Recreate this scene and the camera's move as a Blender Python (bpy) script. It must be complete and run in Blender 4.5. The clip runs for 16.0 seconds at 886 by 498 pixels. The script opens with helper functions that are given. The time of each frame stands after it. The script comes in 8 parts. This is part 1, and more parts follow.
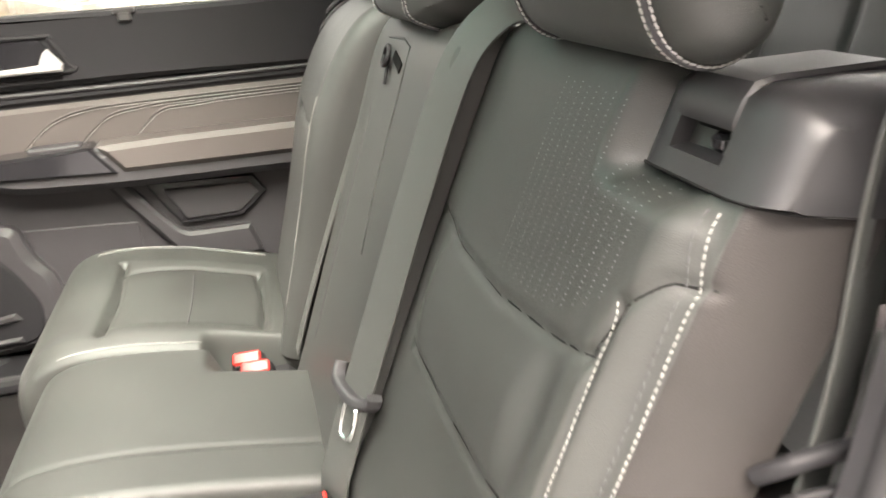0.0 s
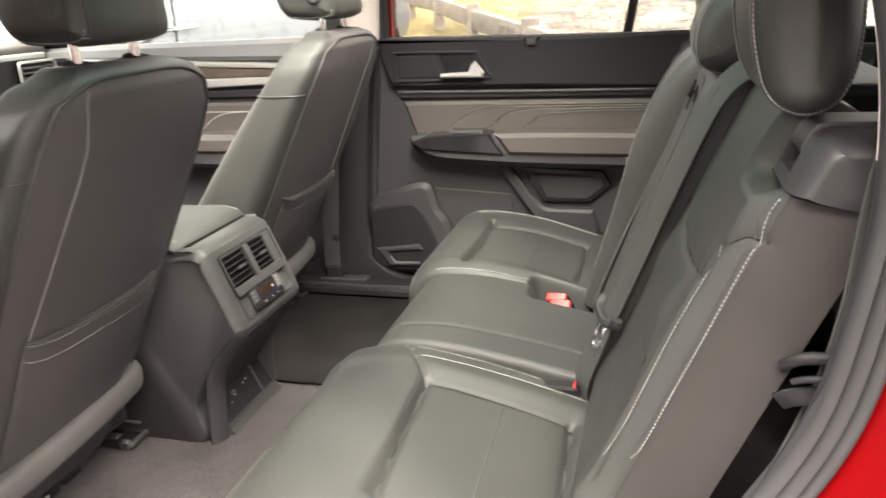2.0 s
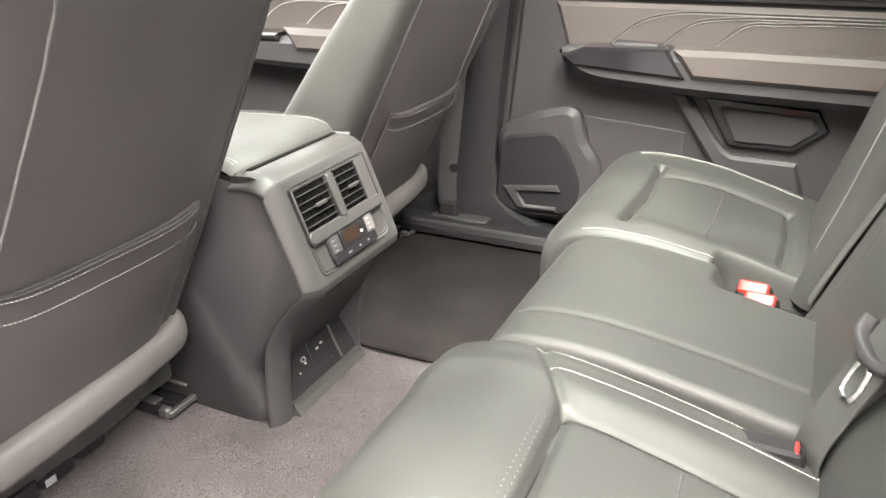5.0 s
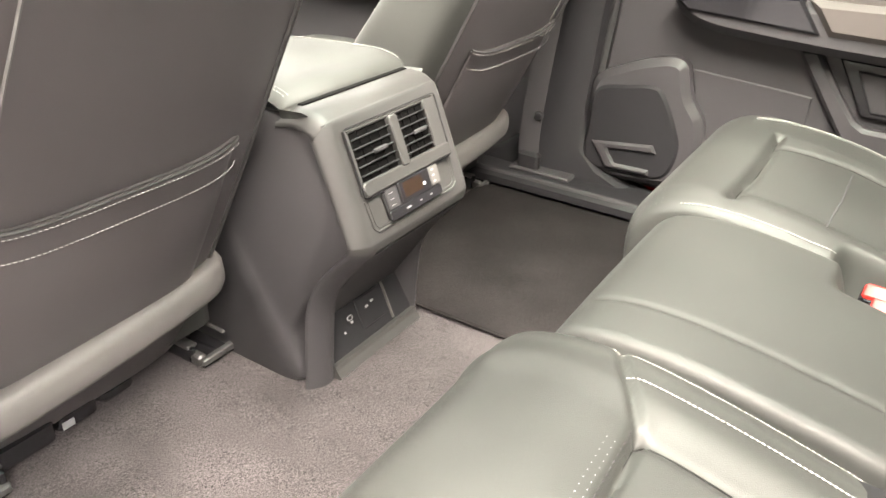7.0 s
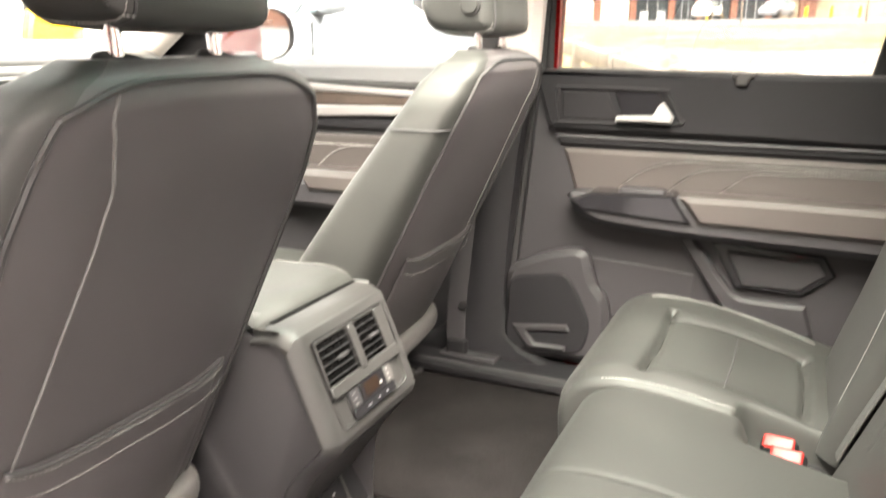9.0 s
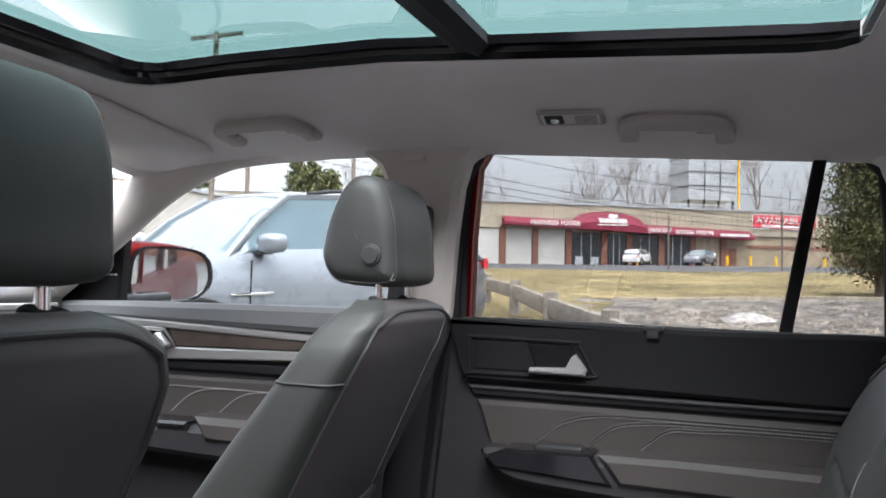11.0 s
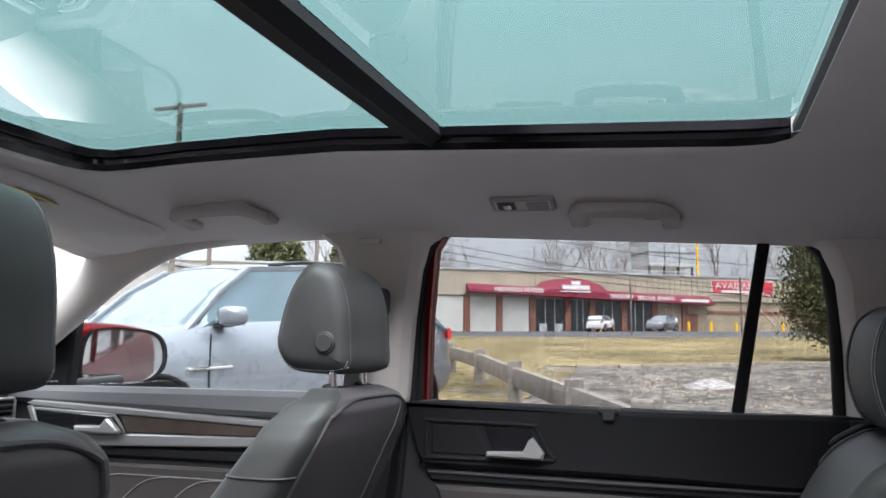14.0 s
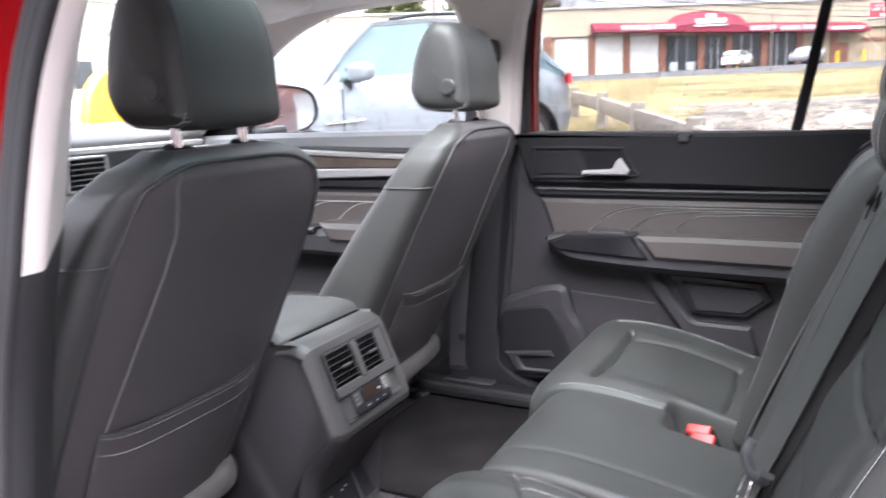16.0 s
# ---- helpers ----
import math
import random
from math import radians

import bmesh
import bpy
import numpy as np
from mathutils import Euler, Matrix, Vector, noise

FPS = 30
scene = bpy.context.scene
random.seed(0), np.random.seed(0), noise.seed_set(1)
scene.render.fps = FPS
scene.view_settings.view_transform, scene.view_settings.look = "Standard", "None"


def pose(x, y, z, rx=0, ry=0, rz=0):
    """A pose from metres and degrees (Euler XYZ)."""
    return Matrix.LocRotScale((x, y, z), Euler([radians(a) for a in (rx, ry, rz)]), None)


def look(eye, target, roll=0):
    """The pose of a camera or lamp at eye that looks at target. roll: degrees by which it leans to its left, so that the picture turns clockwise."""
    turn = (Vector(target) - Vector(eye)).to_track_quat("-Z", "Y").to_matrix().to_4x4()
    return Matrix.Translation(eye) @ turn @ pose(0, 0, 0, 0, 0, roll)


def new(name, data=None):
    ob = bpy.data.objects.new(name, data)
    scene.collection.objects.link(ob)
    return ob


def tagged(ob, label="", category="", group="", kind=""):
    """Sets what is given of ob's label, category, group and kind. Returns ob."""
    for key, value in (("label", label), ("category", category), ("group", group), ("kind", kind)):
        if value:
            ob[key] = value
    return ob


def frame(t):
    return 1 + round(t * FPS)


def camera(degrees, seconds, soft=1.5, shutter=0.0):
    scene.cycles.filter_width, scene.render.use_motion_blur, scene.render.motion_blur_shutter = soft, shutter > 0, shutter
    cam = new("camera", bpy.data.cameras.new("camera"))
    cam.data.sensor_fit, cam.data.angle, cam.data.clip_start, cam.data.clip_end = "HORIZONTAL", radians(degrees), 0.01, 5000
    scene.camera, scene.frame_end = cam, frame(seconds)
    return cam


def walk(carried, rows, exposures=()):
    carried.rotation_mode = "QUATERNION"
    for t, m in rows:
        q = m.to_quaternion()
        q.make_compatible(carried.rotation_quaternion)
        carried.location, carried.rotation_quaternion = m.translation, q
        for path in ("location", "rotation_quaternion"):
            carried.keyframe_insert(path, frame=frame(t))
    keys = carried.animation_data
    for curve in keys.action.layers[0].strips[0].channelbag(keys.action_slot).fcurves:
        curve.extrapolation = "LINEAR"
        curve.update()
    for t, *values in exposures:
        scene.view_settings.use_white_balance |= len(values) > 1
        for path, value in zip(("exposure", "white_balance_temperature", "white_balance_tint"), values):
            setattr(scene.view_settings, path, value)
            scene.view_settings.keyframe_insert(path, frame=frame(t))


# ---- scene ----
cam = camera(59.7, 16.0, shutter=0.5)
EXPOSURES = [(0.0,4.75,7400,15),(0.5,4.5,7400,15),(1.0,4.25,7400,15),(1.5,4.05,7400,15),(2.5,3.85,7400,16),(4.2,4.45,7000,16),(6.5,4.9,7400,15),(8.3,4.8,7500,15),(9.2,4.45,7500,16),(10.2,3.15,6150,17),(12.3,2.4,6100,17),(14.5,2.5,6000,18),(15.2,3.15,5950,21),(16.0,3.65,6100,22)]
PATH = [
    (0, (0.593, -0.848, 1.186), (1.022, 0.965, 0.459), -4.7),
    (0.5, (0.592, -0.982, 1.201), (0.879, 0.856, 0.465), -2.9),
    (1, (0.66, -1.075, 1.206), (0.682, 0.788, 0.477), -2.7),
    (1.5, (0.712, -1.172, 1.231), (0.393, 0.677, 0.539), -2.9),
    (2, (0.717, -1.234, 1.233), (0.188, 0.591, 0.607), -3.0),
    (2.5, (0.722, -1.255, 1.243), (0.079, 0.542, 0.643), -2.8),
    (3, (0.727, -1.231, 1.239), (-0.001, 0.529, 0.629), -3.1),
    (3.5, (0.7, -1.152, 1.224), (-0.063, 0.564, 0.536), -2.7),
    (4, (0.64, -1.04, 1.186), (-0.112, 0.651, 0.428), -2.1),
    (6.5, (0.516, -0.741, 1.113), (-0.372, 0.816, 0.225), 2.6),
    (7, (0.506, -0.734, 1.106), (-0.424, 0.763, 0.161), 2.1),
    (7.5, (0.504, -0.737, 1.109), (-0.44, 0.741, 0.148), 1.6),
    (8, (0.516, -0.77, 1.127), (-0.43, 0.752, 0.24), 0.7),
    (8.5, (0.539, -0.844, 1.152), (-0.376, 0.776, 0.419), -0.2),
    (9, (0.515, -0.868, 1.184), (-0.295, 0.886, 0.667), -0.1),
    (9.5, (0.517, -0.841, 1.183), (-0.254, 0.986, 0.921), -0.8),
    (10, (0.53, -0.819, 1.19), (-0.226, 1.029, 1.082), -0.1),
    (12.5, (0.56, -0.709, 1.223), (-0.067, 1.175, 1.459), 1.2),
    (13, (0.564, -0.715, 1.233), (-0.06, 1.167, 1.496), 0.7),
    (13.5, (0.564, -0.733, 1.235), (-0.057, 1.147, 1.514), 0.5),
    (14, (0.568, -0.773, 1.233), (-0.052, 1.111, 1.493), 0.5),
    (14.5, (0.583, -0.846, 1.235), (-0.043, 1.046, 1.399), 0.0),
    (15, (0.623, -0.952, 1.237), (-0.018, 0.942, 1.196), -1.1),
    (15.5, (0.695, -1.01, 1.238), (-0.035, 0.824, 0.917), -2.1),
    (16, (0.728, -1.089, 1.216), (-0.183, 0.652, 0.84), -2.3),
]
walk(cam, [(t, look(eye, target, roll)) for t, eye, target, roll in PATH], EXPOSURES)

# ---- world and light ----
world = bpy.data.worlds.new("overcast_sky")
scene.world = world
world.use_nodes = True
wn = world.node_tree.nodes
wl = world.node_tree.links
wn.clear()
sky = wn.new("ShaderNodeTexSky")
sky.sky_type = "NISHITA"
sky.sun_disc = False
sky.sun_elevation = radians(65)
sky.sun_rotation = radians(153)
sky.air_density, sky.dust_density = 1.5, 5.0
grey = wn.new("ShaderNodeHueSaturation")
grey.inputs["Saturation"].default_value = 0.18
wl.new(sky.outputs[0], grey.inputs["Color"])
cloud_co = wn.new("ShaderNodeTexCoord")
cloud = wn.new("ShaderNodeTexNoise")
cloud.inputs["Scale"].default_value = 2.2
cloud.inputs["Detail"].default_value = 5
wl.new(cloud_co.outputs["Generated"], cloud.inputs["Vector"])
veil = wn.new("ShaderNodeMix")
veil.data_type = "RGBA"
veil.inputs["Factor"].default_value = 0.5
wl.new(grey.outputs[0], veil.inputs["A"])
cramp = wn.new("ShaderNodeValToRGB")
cramp.color_ramp.elements[0].color = (3.4, 3.6, 3.9, 1)
cramp.color_ramp.elements[1].color = (5.6, 5.8, 6.0, 1)
wl.new(cloud.outputs["Fac"], cramp.inputs[0])
wl.new(cramp.outputs[0], veil.inputs["B"])
# an overcast sky is brighter overhead than at the horizon
updir = wn.new("ShaderNodeSeparateXYZ")
wl.new(cloud_co.outputs["Generated"], updir.inputs[0])
rise = wn.new("ShaderNodeMapRange")
rise.inputs["From Min"].default_value, rise.inputs["From Max"].default_value = 0.0, 1.0
rise.inputs["To Min"].default_value, rise.inputs["To Max"].default_value = 0.92, 1.8
wl.new(updir.outputs[2], rise.inputs["Value"])
dome = wn.new("ShaderNodeVectorMath")
dome.operation = "SCALE"
wl.new(veil.outputs["Result"], dome.inputs[0])
wl.new(rise.outputs[0], dome.inputs["Scale"])
wbg = wn.new("ShaderNodeBackground")
wbg.inputs["Strength"].default_value = 0.14
wl.new(dome.outputs[0], wbg.inputs["Color"])
wout = wn.new("ShaderNodeOutputWorld")
wl.new(wbg.outputs[0], wout.inputs[0])

sun = bpy.data.lights.new("sun", "SUN")
sun.energy, sun.angle, sun.color = 3.0, radians(70), (1.0, 0.97, 0.93)
sun_ob = new("sun", sun)
sun_ob.matrix_world = look((1.5, -3.0, 7.3), (0, 0, 0))


# ---- materials ----
def mat_new(name):
    m = bpy.data.materials.new(name)
    m.use_nodes = True
    nt = m.node_tree
    return m, nt, nt.nodes["Principled BSDF"]


def surf(name, col, rough=0.5, metal=0.0, grain=0.0, grain_scale=900.0, stain=0.12, stain_scale=6.0,
         bump="noise", coat=0.0, spec=0.5, sheen=0.0, rough_var=0.08, fine=0.0, fine_scale=400.0):
    """Base colour with large soft stains and fine speckle, and a grain in relief (sizes per metre)."""
    m, nt, p = mat_new(name)
    n, l = nt.nodes, nt.links
    co = n.new("ShaderNodeTexCoord")
    big = n.new("ShaderNodeTexNoise")
    big.inputs["Scale"].default_value = stain_scale
    big.inputs["Detail"].default_value = 4
    l.new(co.outputs["Object"], big.inputs["Vector"])
    ramp = n.new("ShaderNodeMapRange")
    ramp.inputs["From Min"].default_value, ramp.inputs["From Max"].default_value = 0.3, 0.7
    ramp.inputs["To Min"].default_value, ramp.inputs["To Max"].default_value = 1 - stain, 1 + stain
    l.new(big.outputs["Fac"], ramp.inputs["Value"])
    last = ramp.outputs[0]
    if fine:
        sm = n.new("ShaderNodeTexNoise")
        sm.inputs["Scale"].default_value = fine_scale
        sm.inputs["Detail"].default_value = 2
        l.new(co.outputs["Object"], sm.inputs["Vector"])
        r2 = n.new("ShaderNodeMapRange")
        r2.inputs["From Min"].default_value, r2.inputs["From Max"].default_value = 0.3, 0.7
        r2.inputs["To Min"].default_value, r2.inputs["To Max"].default_value = 1 - fine, 1 + fine
        l.new(sm.outputs["Fac"], r2.inputs["Value"])
        mul = n.new("ShaderNodeMath")
        mul.operation = "MULTIPLY"
        l.new(last, mul.inputs[0])
        l.new(r2.outputs[0], mul.inputs[1])
        last = mul.outputs[0]
    vm = n.new("ShaderNodeVectorMath")
    vm.operation = "SCALE"
    vm.inputs[0].default_value = col
    l.new(last, vm.inputs["Scale"])
    l.new(vm.outputs[0], p.inputs["Base Color"])
    p.inputs["Metallic"].default_value = metal
    p.inputs["Specular IOR Level"].default_value = spec
    p.inputs["Coat Weight"].default_value = coat
    p.inputs["Coat Roughness"].default_value = 0.05
    p.inputs["Sheen Weight"].default_value = sheen
    rr = n.new("ShaderNodeMapRange")
    rr.inputs["To Min"].default_value, rr.inputs["To Max"].default_value = max(0.02, rough - rough_var), rough + rough_var
    l.new(big.outputs["Fac"], rr.inputs["Value"])
    l.new(rr.outputs[0], p.inputs["Roughness"])
    if grain:
        if bump == "leather":
            tex = n.new("ShaderNodeTexVoronoi")
            tex.feature = "DISTANCE_TO_EDGE"
            out = tex.outputs["Distance"]
        else:
            tex = n.new("ShaderNodeTexNoise")
            tex.inputs["Detail"].default_value = 3
            out = tex.outputs["Fac"]
        tex.inputs["Scale"].default_value = grain_scale
        l.new(co.outputs["Object"], tex.inputs["Vector"])
        b = n.new("ShaderNodeBump")
        b.inputs["Strength"].default_value = grain
        b.inputs["Distance"].default_value = 0.001
        l.new(out, b.inputs["Height"])
        l.new(b.outputs[0], p.inputs["Normal"])
    return m


LEATHER = surf("black_leather", (0.0228, 0.0245, 0.0226), 0.50, grain=0.25, grain_scale=650, bump="leather", stain=0.2, spec=0.5)
SEATBACK = surf("charcoal_brown_seat_back_vinyl", (0.045, 0.0418, 0.0430), 0.42, grain=0.25, grain_scale=650, bump="leather", stain=0.15, spec=0.6)
# cap plastic darkened for the pillar's shade; its far twin stays PLASTIC
CAP_PLASTIC = surf("shaded_satin_cap_plastic", (0.0125, 0.0125, 0.0134), 0.40, grain=0.15, grain_scale=1100, bump="leather", stain=0.1, spec=0.45)
# the cheek's brown is darkened for the shade on the seat's door side
CHEEK = surf("shaded_brown_side_vinyl", (0.0165, 0.0150, 0.0143), 0.50, grain=0.25, grain_scale=650, bump="leather", stain=0.2, spec=0.28)
VINYL = surf("black_vinyl", (0.028, 0.028, 0.028), 0.46, grain=0.2, grain_scale=700, bump="leather", stain=0.18)
PLASTIC = surf("dark_grained_plastic", (0.0225, 0.0220, 0.0238), 0.50, grain=0.3, grain_scale=1100, bump="leather", stain=0.12, spec=0.5)
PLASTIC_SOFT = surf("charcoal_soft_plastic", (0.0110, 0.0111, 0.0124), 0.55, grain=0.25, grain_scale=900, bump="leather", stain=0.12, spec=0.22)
PLASTIC_GREY = surf("grey_painted_plastic", (0.026, 0.0263, 0.0256), 0.40, grain=0.1, grain_scale=1500, stain=0.08, spec=0.6)
BLACK_GLOSS = surf("gloss_black_plastic", (0.008, 0.008, 0.009), 0.12, stain=0.1, rough_var=0.04)
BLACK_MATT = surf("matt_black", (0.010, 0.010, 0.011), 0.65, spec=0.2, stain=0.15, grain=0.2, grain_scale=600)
TAUPE = surf("taupe_leatherette", (0.048, 0.0425, 0.0395), 0.48, grain=0.25, grain_scale=650, bump="leather", stain=0.08)
WOOD = surf("dark_brown_decor", (0.055, 0.042, 0.034), 0.38, stain=0.3, stain_scale=30, grain=0.1)
SILVER = surf("satin_silver_trim", (0.45, 0.45, 0.44), 0.35, metal=0.7, stain=0.05)
CHROME = surf("chrome", (0.80, 0.80, 0.80), 0.10, metal=1.0, stain=0.04, rough_var=0.04)
HEADLINER = surf("woven_headliner_cloth", (0.73, 0.68, 0.66), 0.9, grain=0.3, grain_scale=1400, stain=0.05, fine=0.08, fine_scale=1200, sheen=0.1)
PILLAR = surf("cream_grey_pillar_plastic", (0.66, 0.605, 0.565), 0.6, grain=0.2, grain_scale=1200, stain=0.05)
CARPET = surf("charcoal_loop_carpet", (0.034, 0.0302, 0.0312), 0.95, grain=1.0, grain_scale=520, stain=0.32, stain_scale=9, fine=1.0, fine_scale=680, sheen=0.08, spec=0.1)
MAT = surf("dark_foot_mat_pile", (0.0105, 0.0095, 0.0096), 0.95, grain=1.0, grain_scale=420, stain=0.3, stain_scale=9, fine=0.6, fine_scale=620, spec=0.05)
RUBBER = surf("door_seal_rubber", (0.0155, 0.0155, 0.0165), 0.6, grain=0.15, grain_scale=700, stain=0.12, spec=0.3)
RED = surf("red_metallic_paint", (0.090, 0.0004, 0.0010), 0.34, metal=0.3, stain=0.04, coat=0.04, spec=0.08, rough_var=0.03)
THREAD = surf("pale_grey_thread", (0.29, 0.29, 0.275), 0.7, stain=0.1)
PIPING = surf("grey_piping", (0.085, 0.085, 0.082), 0.5, stain=0.1)
# dark door trim with window sheen put into its grey; pin holes share it
DOOR_TOP = surf("window_sheen_grey", (0.16, 0.165, 0.17), 0.42, grain=0.2, grain_scale=1000, bump="leather", stain=0.08)
VALANCE = surf("mid_grey_plastic", (0.066, 0.064, 0.062), 0.45, grain=0.2, grain_scale=1100, stain=0.1)
HANDLE_GREY = surf("warm_grey_handle_plastic", (0.47, 0.43, 0.405), 0.5, grain=0.2, grain_scale=1100, stain=0.06)
LAMP_GREY = surf("mid_grey_lamp_plastic", (0.36, 0.33, 0.32), 0.5, grain=0.2, grain_scale=1100, stain=0.06)
SEAM_BLACK = surf("black_sewing_line", (0.008, 0.008, 0.008), 0.8, stain=0.1, spec=0.1)
THREAD_DARK = surf("dark_thread", (0.03, 0.03, 0.032), 0.6, stain=0.1)
BELT = surf("charcoal_belt_webbing", (0.040, 0.0425, 0.0395), 0.50, grain=0.5, grain_scale=1500, stain=0.1)
BUCKLE_RED = surf("red_release_button", (0.42, 0.018, 0.014), 0.4, stain=0.06)
WHITE_MARK = surf("white_print", (0.26, 0.26, 0.26), 0.5, stain=0.03)
SIGN_TAG = surf("white_paper_tag", (0.16, 0.165, 0.17), 0.6, stain=0.05)
YELLOW_PRINT = surf("yellow_print", (0.75, 0.55, 0.05), 0.5, stain=0.03)
METAL = surf("rail_steel", (0.10, 0.10, 0.10), 0.4, metal=0.8, stain=0.2)
# near black that stands in for the shade inside openings and wells
CAVITY = surf("black_recess_shade", (0.0025, 0.0025, 0.0025), 0.8, stain=0.1, spec=0.05)
DISPLAY = surf("amber_brown_display", (0.011, 0.0065, 0.0042), 0.25, stain=0.1)


def glass(name, tint, rough=0.0, ior=1.45, gloss=1.0):
    m, nt, p = mat_new(name)
    n, l = nt.nodes, nt.links
    n.remove(p)
    tr = n.new("ShaderNodeBsdfTransparent")
    tr.inputs["Color"].default_value = (*tint, 1)
    gl = n.new("ShaderNodeBsdfGlossy")
    gl.inputs["Roughness"].default_value = rough
    gl.inputs["Color"].default_value = (gloss, gloss, gloss, 1)
    fr = n.new("ShaderNodeFresnel")
    fr.inputs["IOR"].default_value = ior
    mx = n.new("ShaderNodeMixShader")
    l.new(fr.outputs[0], mx.inputs[0])
    l.new(tr.outputs[0], mx.inputs[1])
    l.new(gl.outputs[0], mx.inputs[2])
    l.new(mx.outputs[0], n["Material Output"].inputs["Surface"])
    return m


GLASS = glass("clear_side_glass", (0.36, 0.380, 0.365))
GLASS_FRONT = glass("clear_windscreen_glass", (0.60, 0.63, 0.61))
GLASS_PRIVACY = glass("tinted_rear_glass", (0.200, 0.207, 0.198))
GLASS_DARK = glass("dark_privacy_glass", (0.34, 0.35, 0.34))
GLASS_ROOF = glass("green_tinted_roof_glass", (0.099, 0.174, 0.152), ior=2.4)
CLEAR = bpy.data.materials.new("clear_glass_body")
CLEAR.use_nodes = True
_n = CLEAR.node_tree.nodes
_n.remove(_n["Principled BSDF"])
_t = _n.new("ShaderNodeBsdfTransparent")
CLEAR.node_tree.links.new(_t.outputs[0], _n["Material Output"].inputs["Surface"])
# pale sky glare is put into the windscreen's colour, unlike the darker side glass
WINDSCREEN_CAR = surf("sky_glare_windscreen", (0.33, 0.37, 0.37), 0.06, metal=0.6, stain=0.12, spec=0.9, rough_var=0.02)
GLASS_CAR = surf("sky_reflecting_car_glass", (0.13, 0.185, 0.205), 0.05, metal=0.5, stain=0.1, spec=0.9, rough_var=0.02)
MIRROR = surf("mirror_glass", (0.85, 0.87, 0.87), 0.03, metal=1.0, stain=0.02, rough_var=0.02)


# ---- building helpers ----
def mesh_of(name, verts, faces, mat, parent=None, smooth=True, label="", angle=38, kind=""):
    me = bpy.data.meshes.new(name)
    me.from_pydata([tuple(v) for v in verts], [], faces)
    if len(faces) < 60000:
        bm = bmesh.new()
        bm.from_mesh(me)
        bmesh.ops.recalc_face_normals(bm, faces=bm.faces)
        bm.to_mesh(me)
        bm.free()
    if smooth:
        me.polygons.foreach_set("use_smooth", [True] * len(me.polygons))
        me.set_sharp_from_angle(angle=radians(angle))
    me.materials.append(mat)
    ob = new(name, me)
    if parent is not None:
        ob.parent = parent
    if label or kind:
        tagged(ob, label, kind=kind)
    return ob


def part(name, geo, mat, parent, label="", smooth=True, angle=38, kind=""):
    return mesh_of(name, geo[0], geo[1], mat, parent, smooth, label, angle, kind)


def glaze(ob, inward, shade=True):
    """Glass: the face towards the cabin mirrors and tints, the rest of the pane is clear."""
    ob.data.materials.append(CLEAR)
    w = Vector(inward)
    for p in ob.data.polygons:
        p.material_index = 0 if p.normal.dot(w) > 0.6 else 1
    ob.visible_shadow = shade
    return ob


def thing(name, label, category, group="", kind="", at=(0, 0, 0)):
    e = new(name)
    e.empty_display_size = 0.05
    e.location = at
    return tagged(e, label, category, group, kind)


def join(*geos):
    V, F = [], []
    for v, f in geos:
        k = len(V)
        V += [tuple(p) for p in v]
        F += [tuple(i + k for i in q) for q in f]
    return V, F


def curve(pts, n=8, closed=False):
    """A smooth curve through the points."""
    P = [np.array(p, float) for p in pts]
    m = len(P)
    out = []
    for i in range(m if closed else m - 1):
        if closed:
            a, b, c, d = P[i - 1], P[i], P[(i + 1) % m], P[(i + 2) % m]
        else:
            a, b, c, d = P[max(i - 1, 0)], P[i], P[i + 1], P[min(i + 2, m - 1)]
        for k in range(n):
            t = k / n
            out.append(0.5 * (2 * b + (c - a) * t + (2 * a - 5 * b + 4 * c - d) * t * t + (3 * b - a - 3 * c + d) * t ** 3))
    if not closed:
        out.append(P[-1])
    return out


def loft(rings, caps=True, closed=True):
    n = len(rings[0])
    V = [tuple(p) for r in rings for p in r]
    F = []
    for i in range(len(rings) - 1):
        for j in range(n if closed else n - 1):
            k = (j + 1) % n
            F.append((i * n + j, i * n + k, (i + 1) * n + k, (i + 1) * n + j))
    if caps:
        F.append(tuple(range(n - 1, -1, -1)))
        F.append(tuple(range((len(rings) - 1) * n, len(rings) * n)))
    return V, F


def offset_poly(poly, d):
    """A closed outline moved inwards by d (counter-clockwise) in its own plane."""
    P = np.array(poly, float)
    area = sum(P[i - 1][0] * P[i][1] - P[i][0] * P[i - 1][1] for i in range(len(P)))
    s = 1 if area > 0 else -1
    out = []
    for i in range(len(P)):
        a, b, c = P[i - 1], P[i], P[(i + 1) % len(P)]
        e1, e2 = b - a, c - b
        e1 = e1 / (np.linalg.norm(e1) + 1e-12)
        e2 = e2 / (np.linalg.norm(e2) + 1e-12)
        n1, n2 = np.array([-e1[1], e1[0]]), np.array([-e2[1], e2[0]])
        m = n1 + n2
        m = m / max(np.linalg.norm(m), 0.3)
        k = 1 / max(0.45, float(m @ n1))
        out.append(b + s * d * k * m)
    return out


def slab(poly, lo, hi, bev=0.003, axis="y"):
    """An outline given a thickness, with bevelled rims. axis y: outline in (x, z); z: (x, y); x: (y, z)."""
    def put(q, h):
        return {"y": (q[0], h, q[1]), "z": (q[0], q[1], h), "x": (h, q[0], q[1])}[axis]
    small = offset_poly(poly, bev)
    rings = [(small, lo), (poly, lo + bev), (poly, hi - bev), (small, hi)]
    return loft([[put(q, h) for q in r] for r, h in rings])


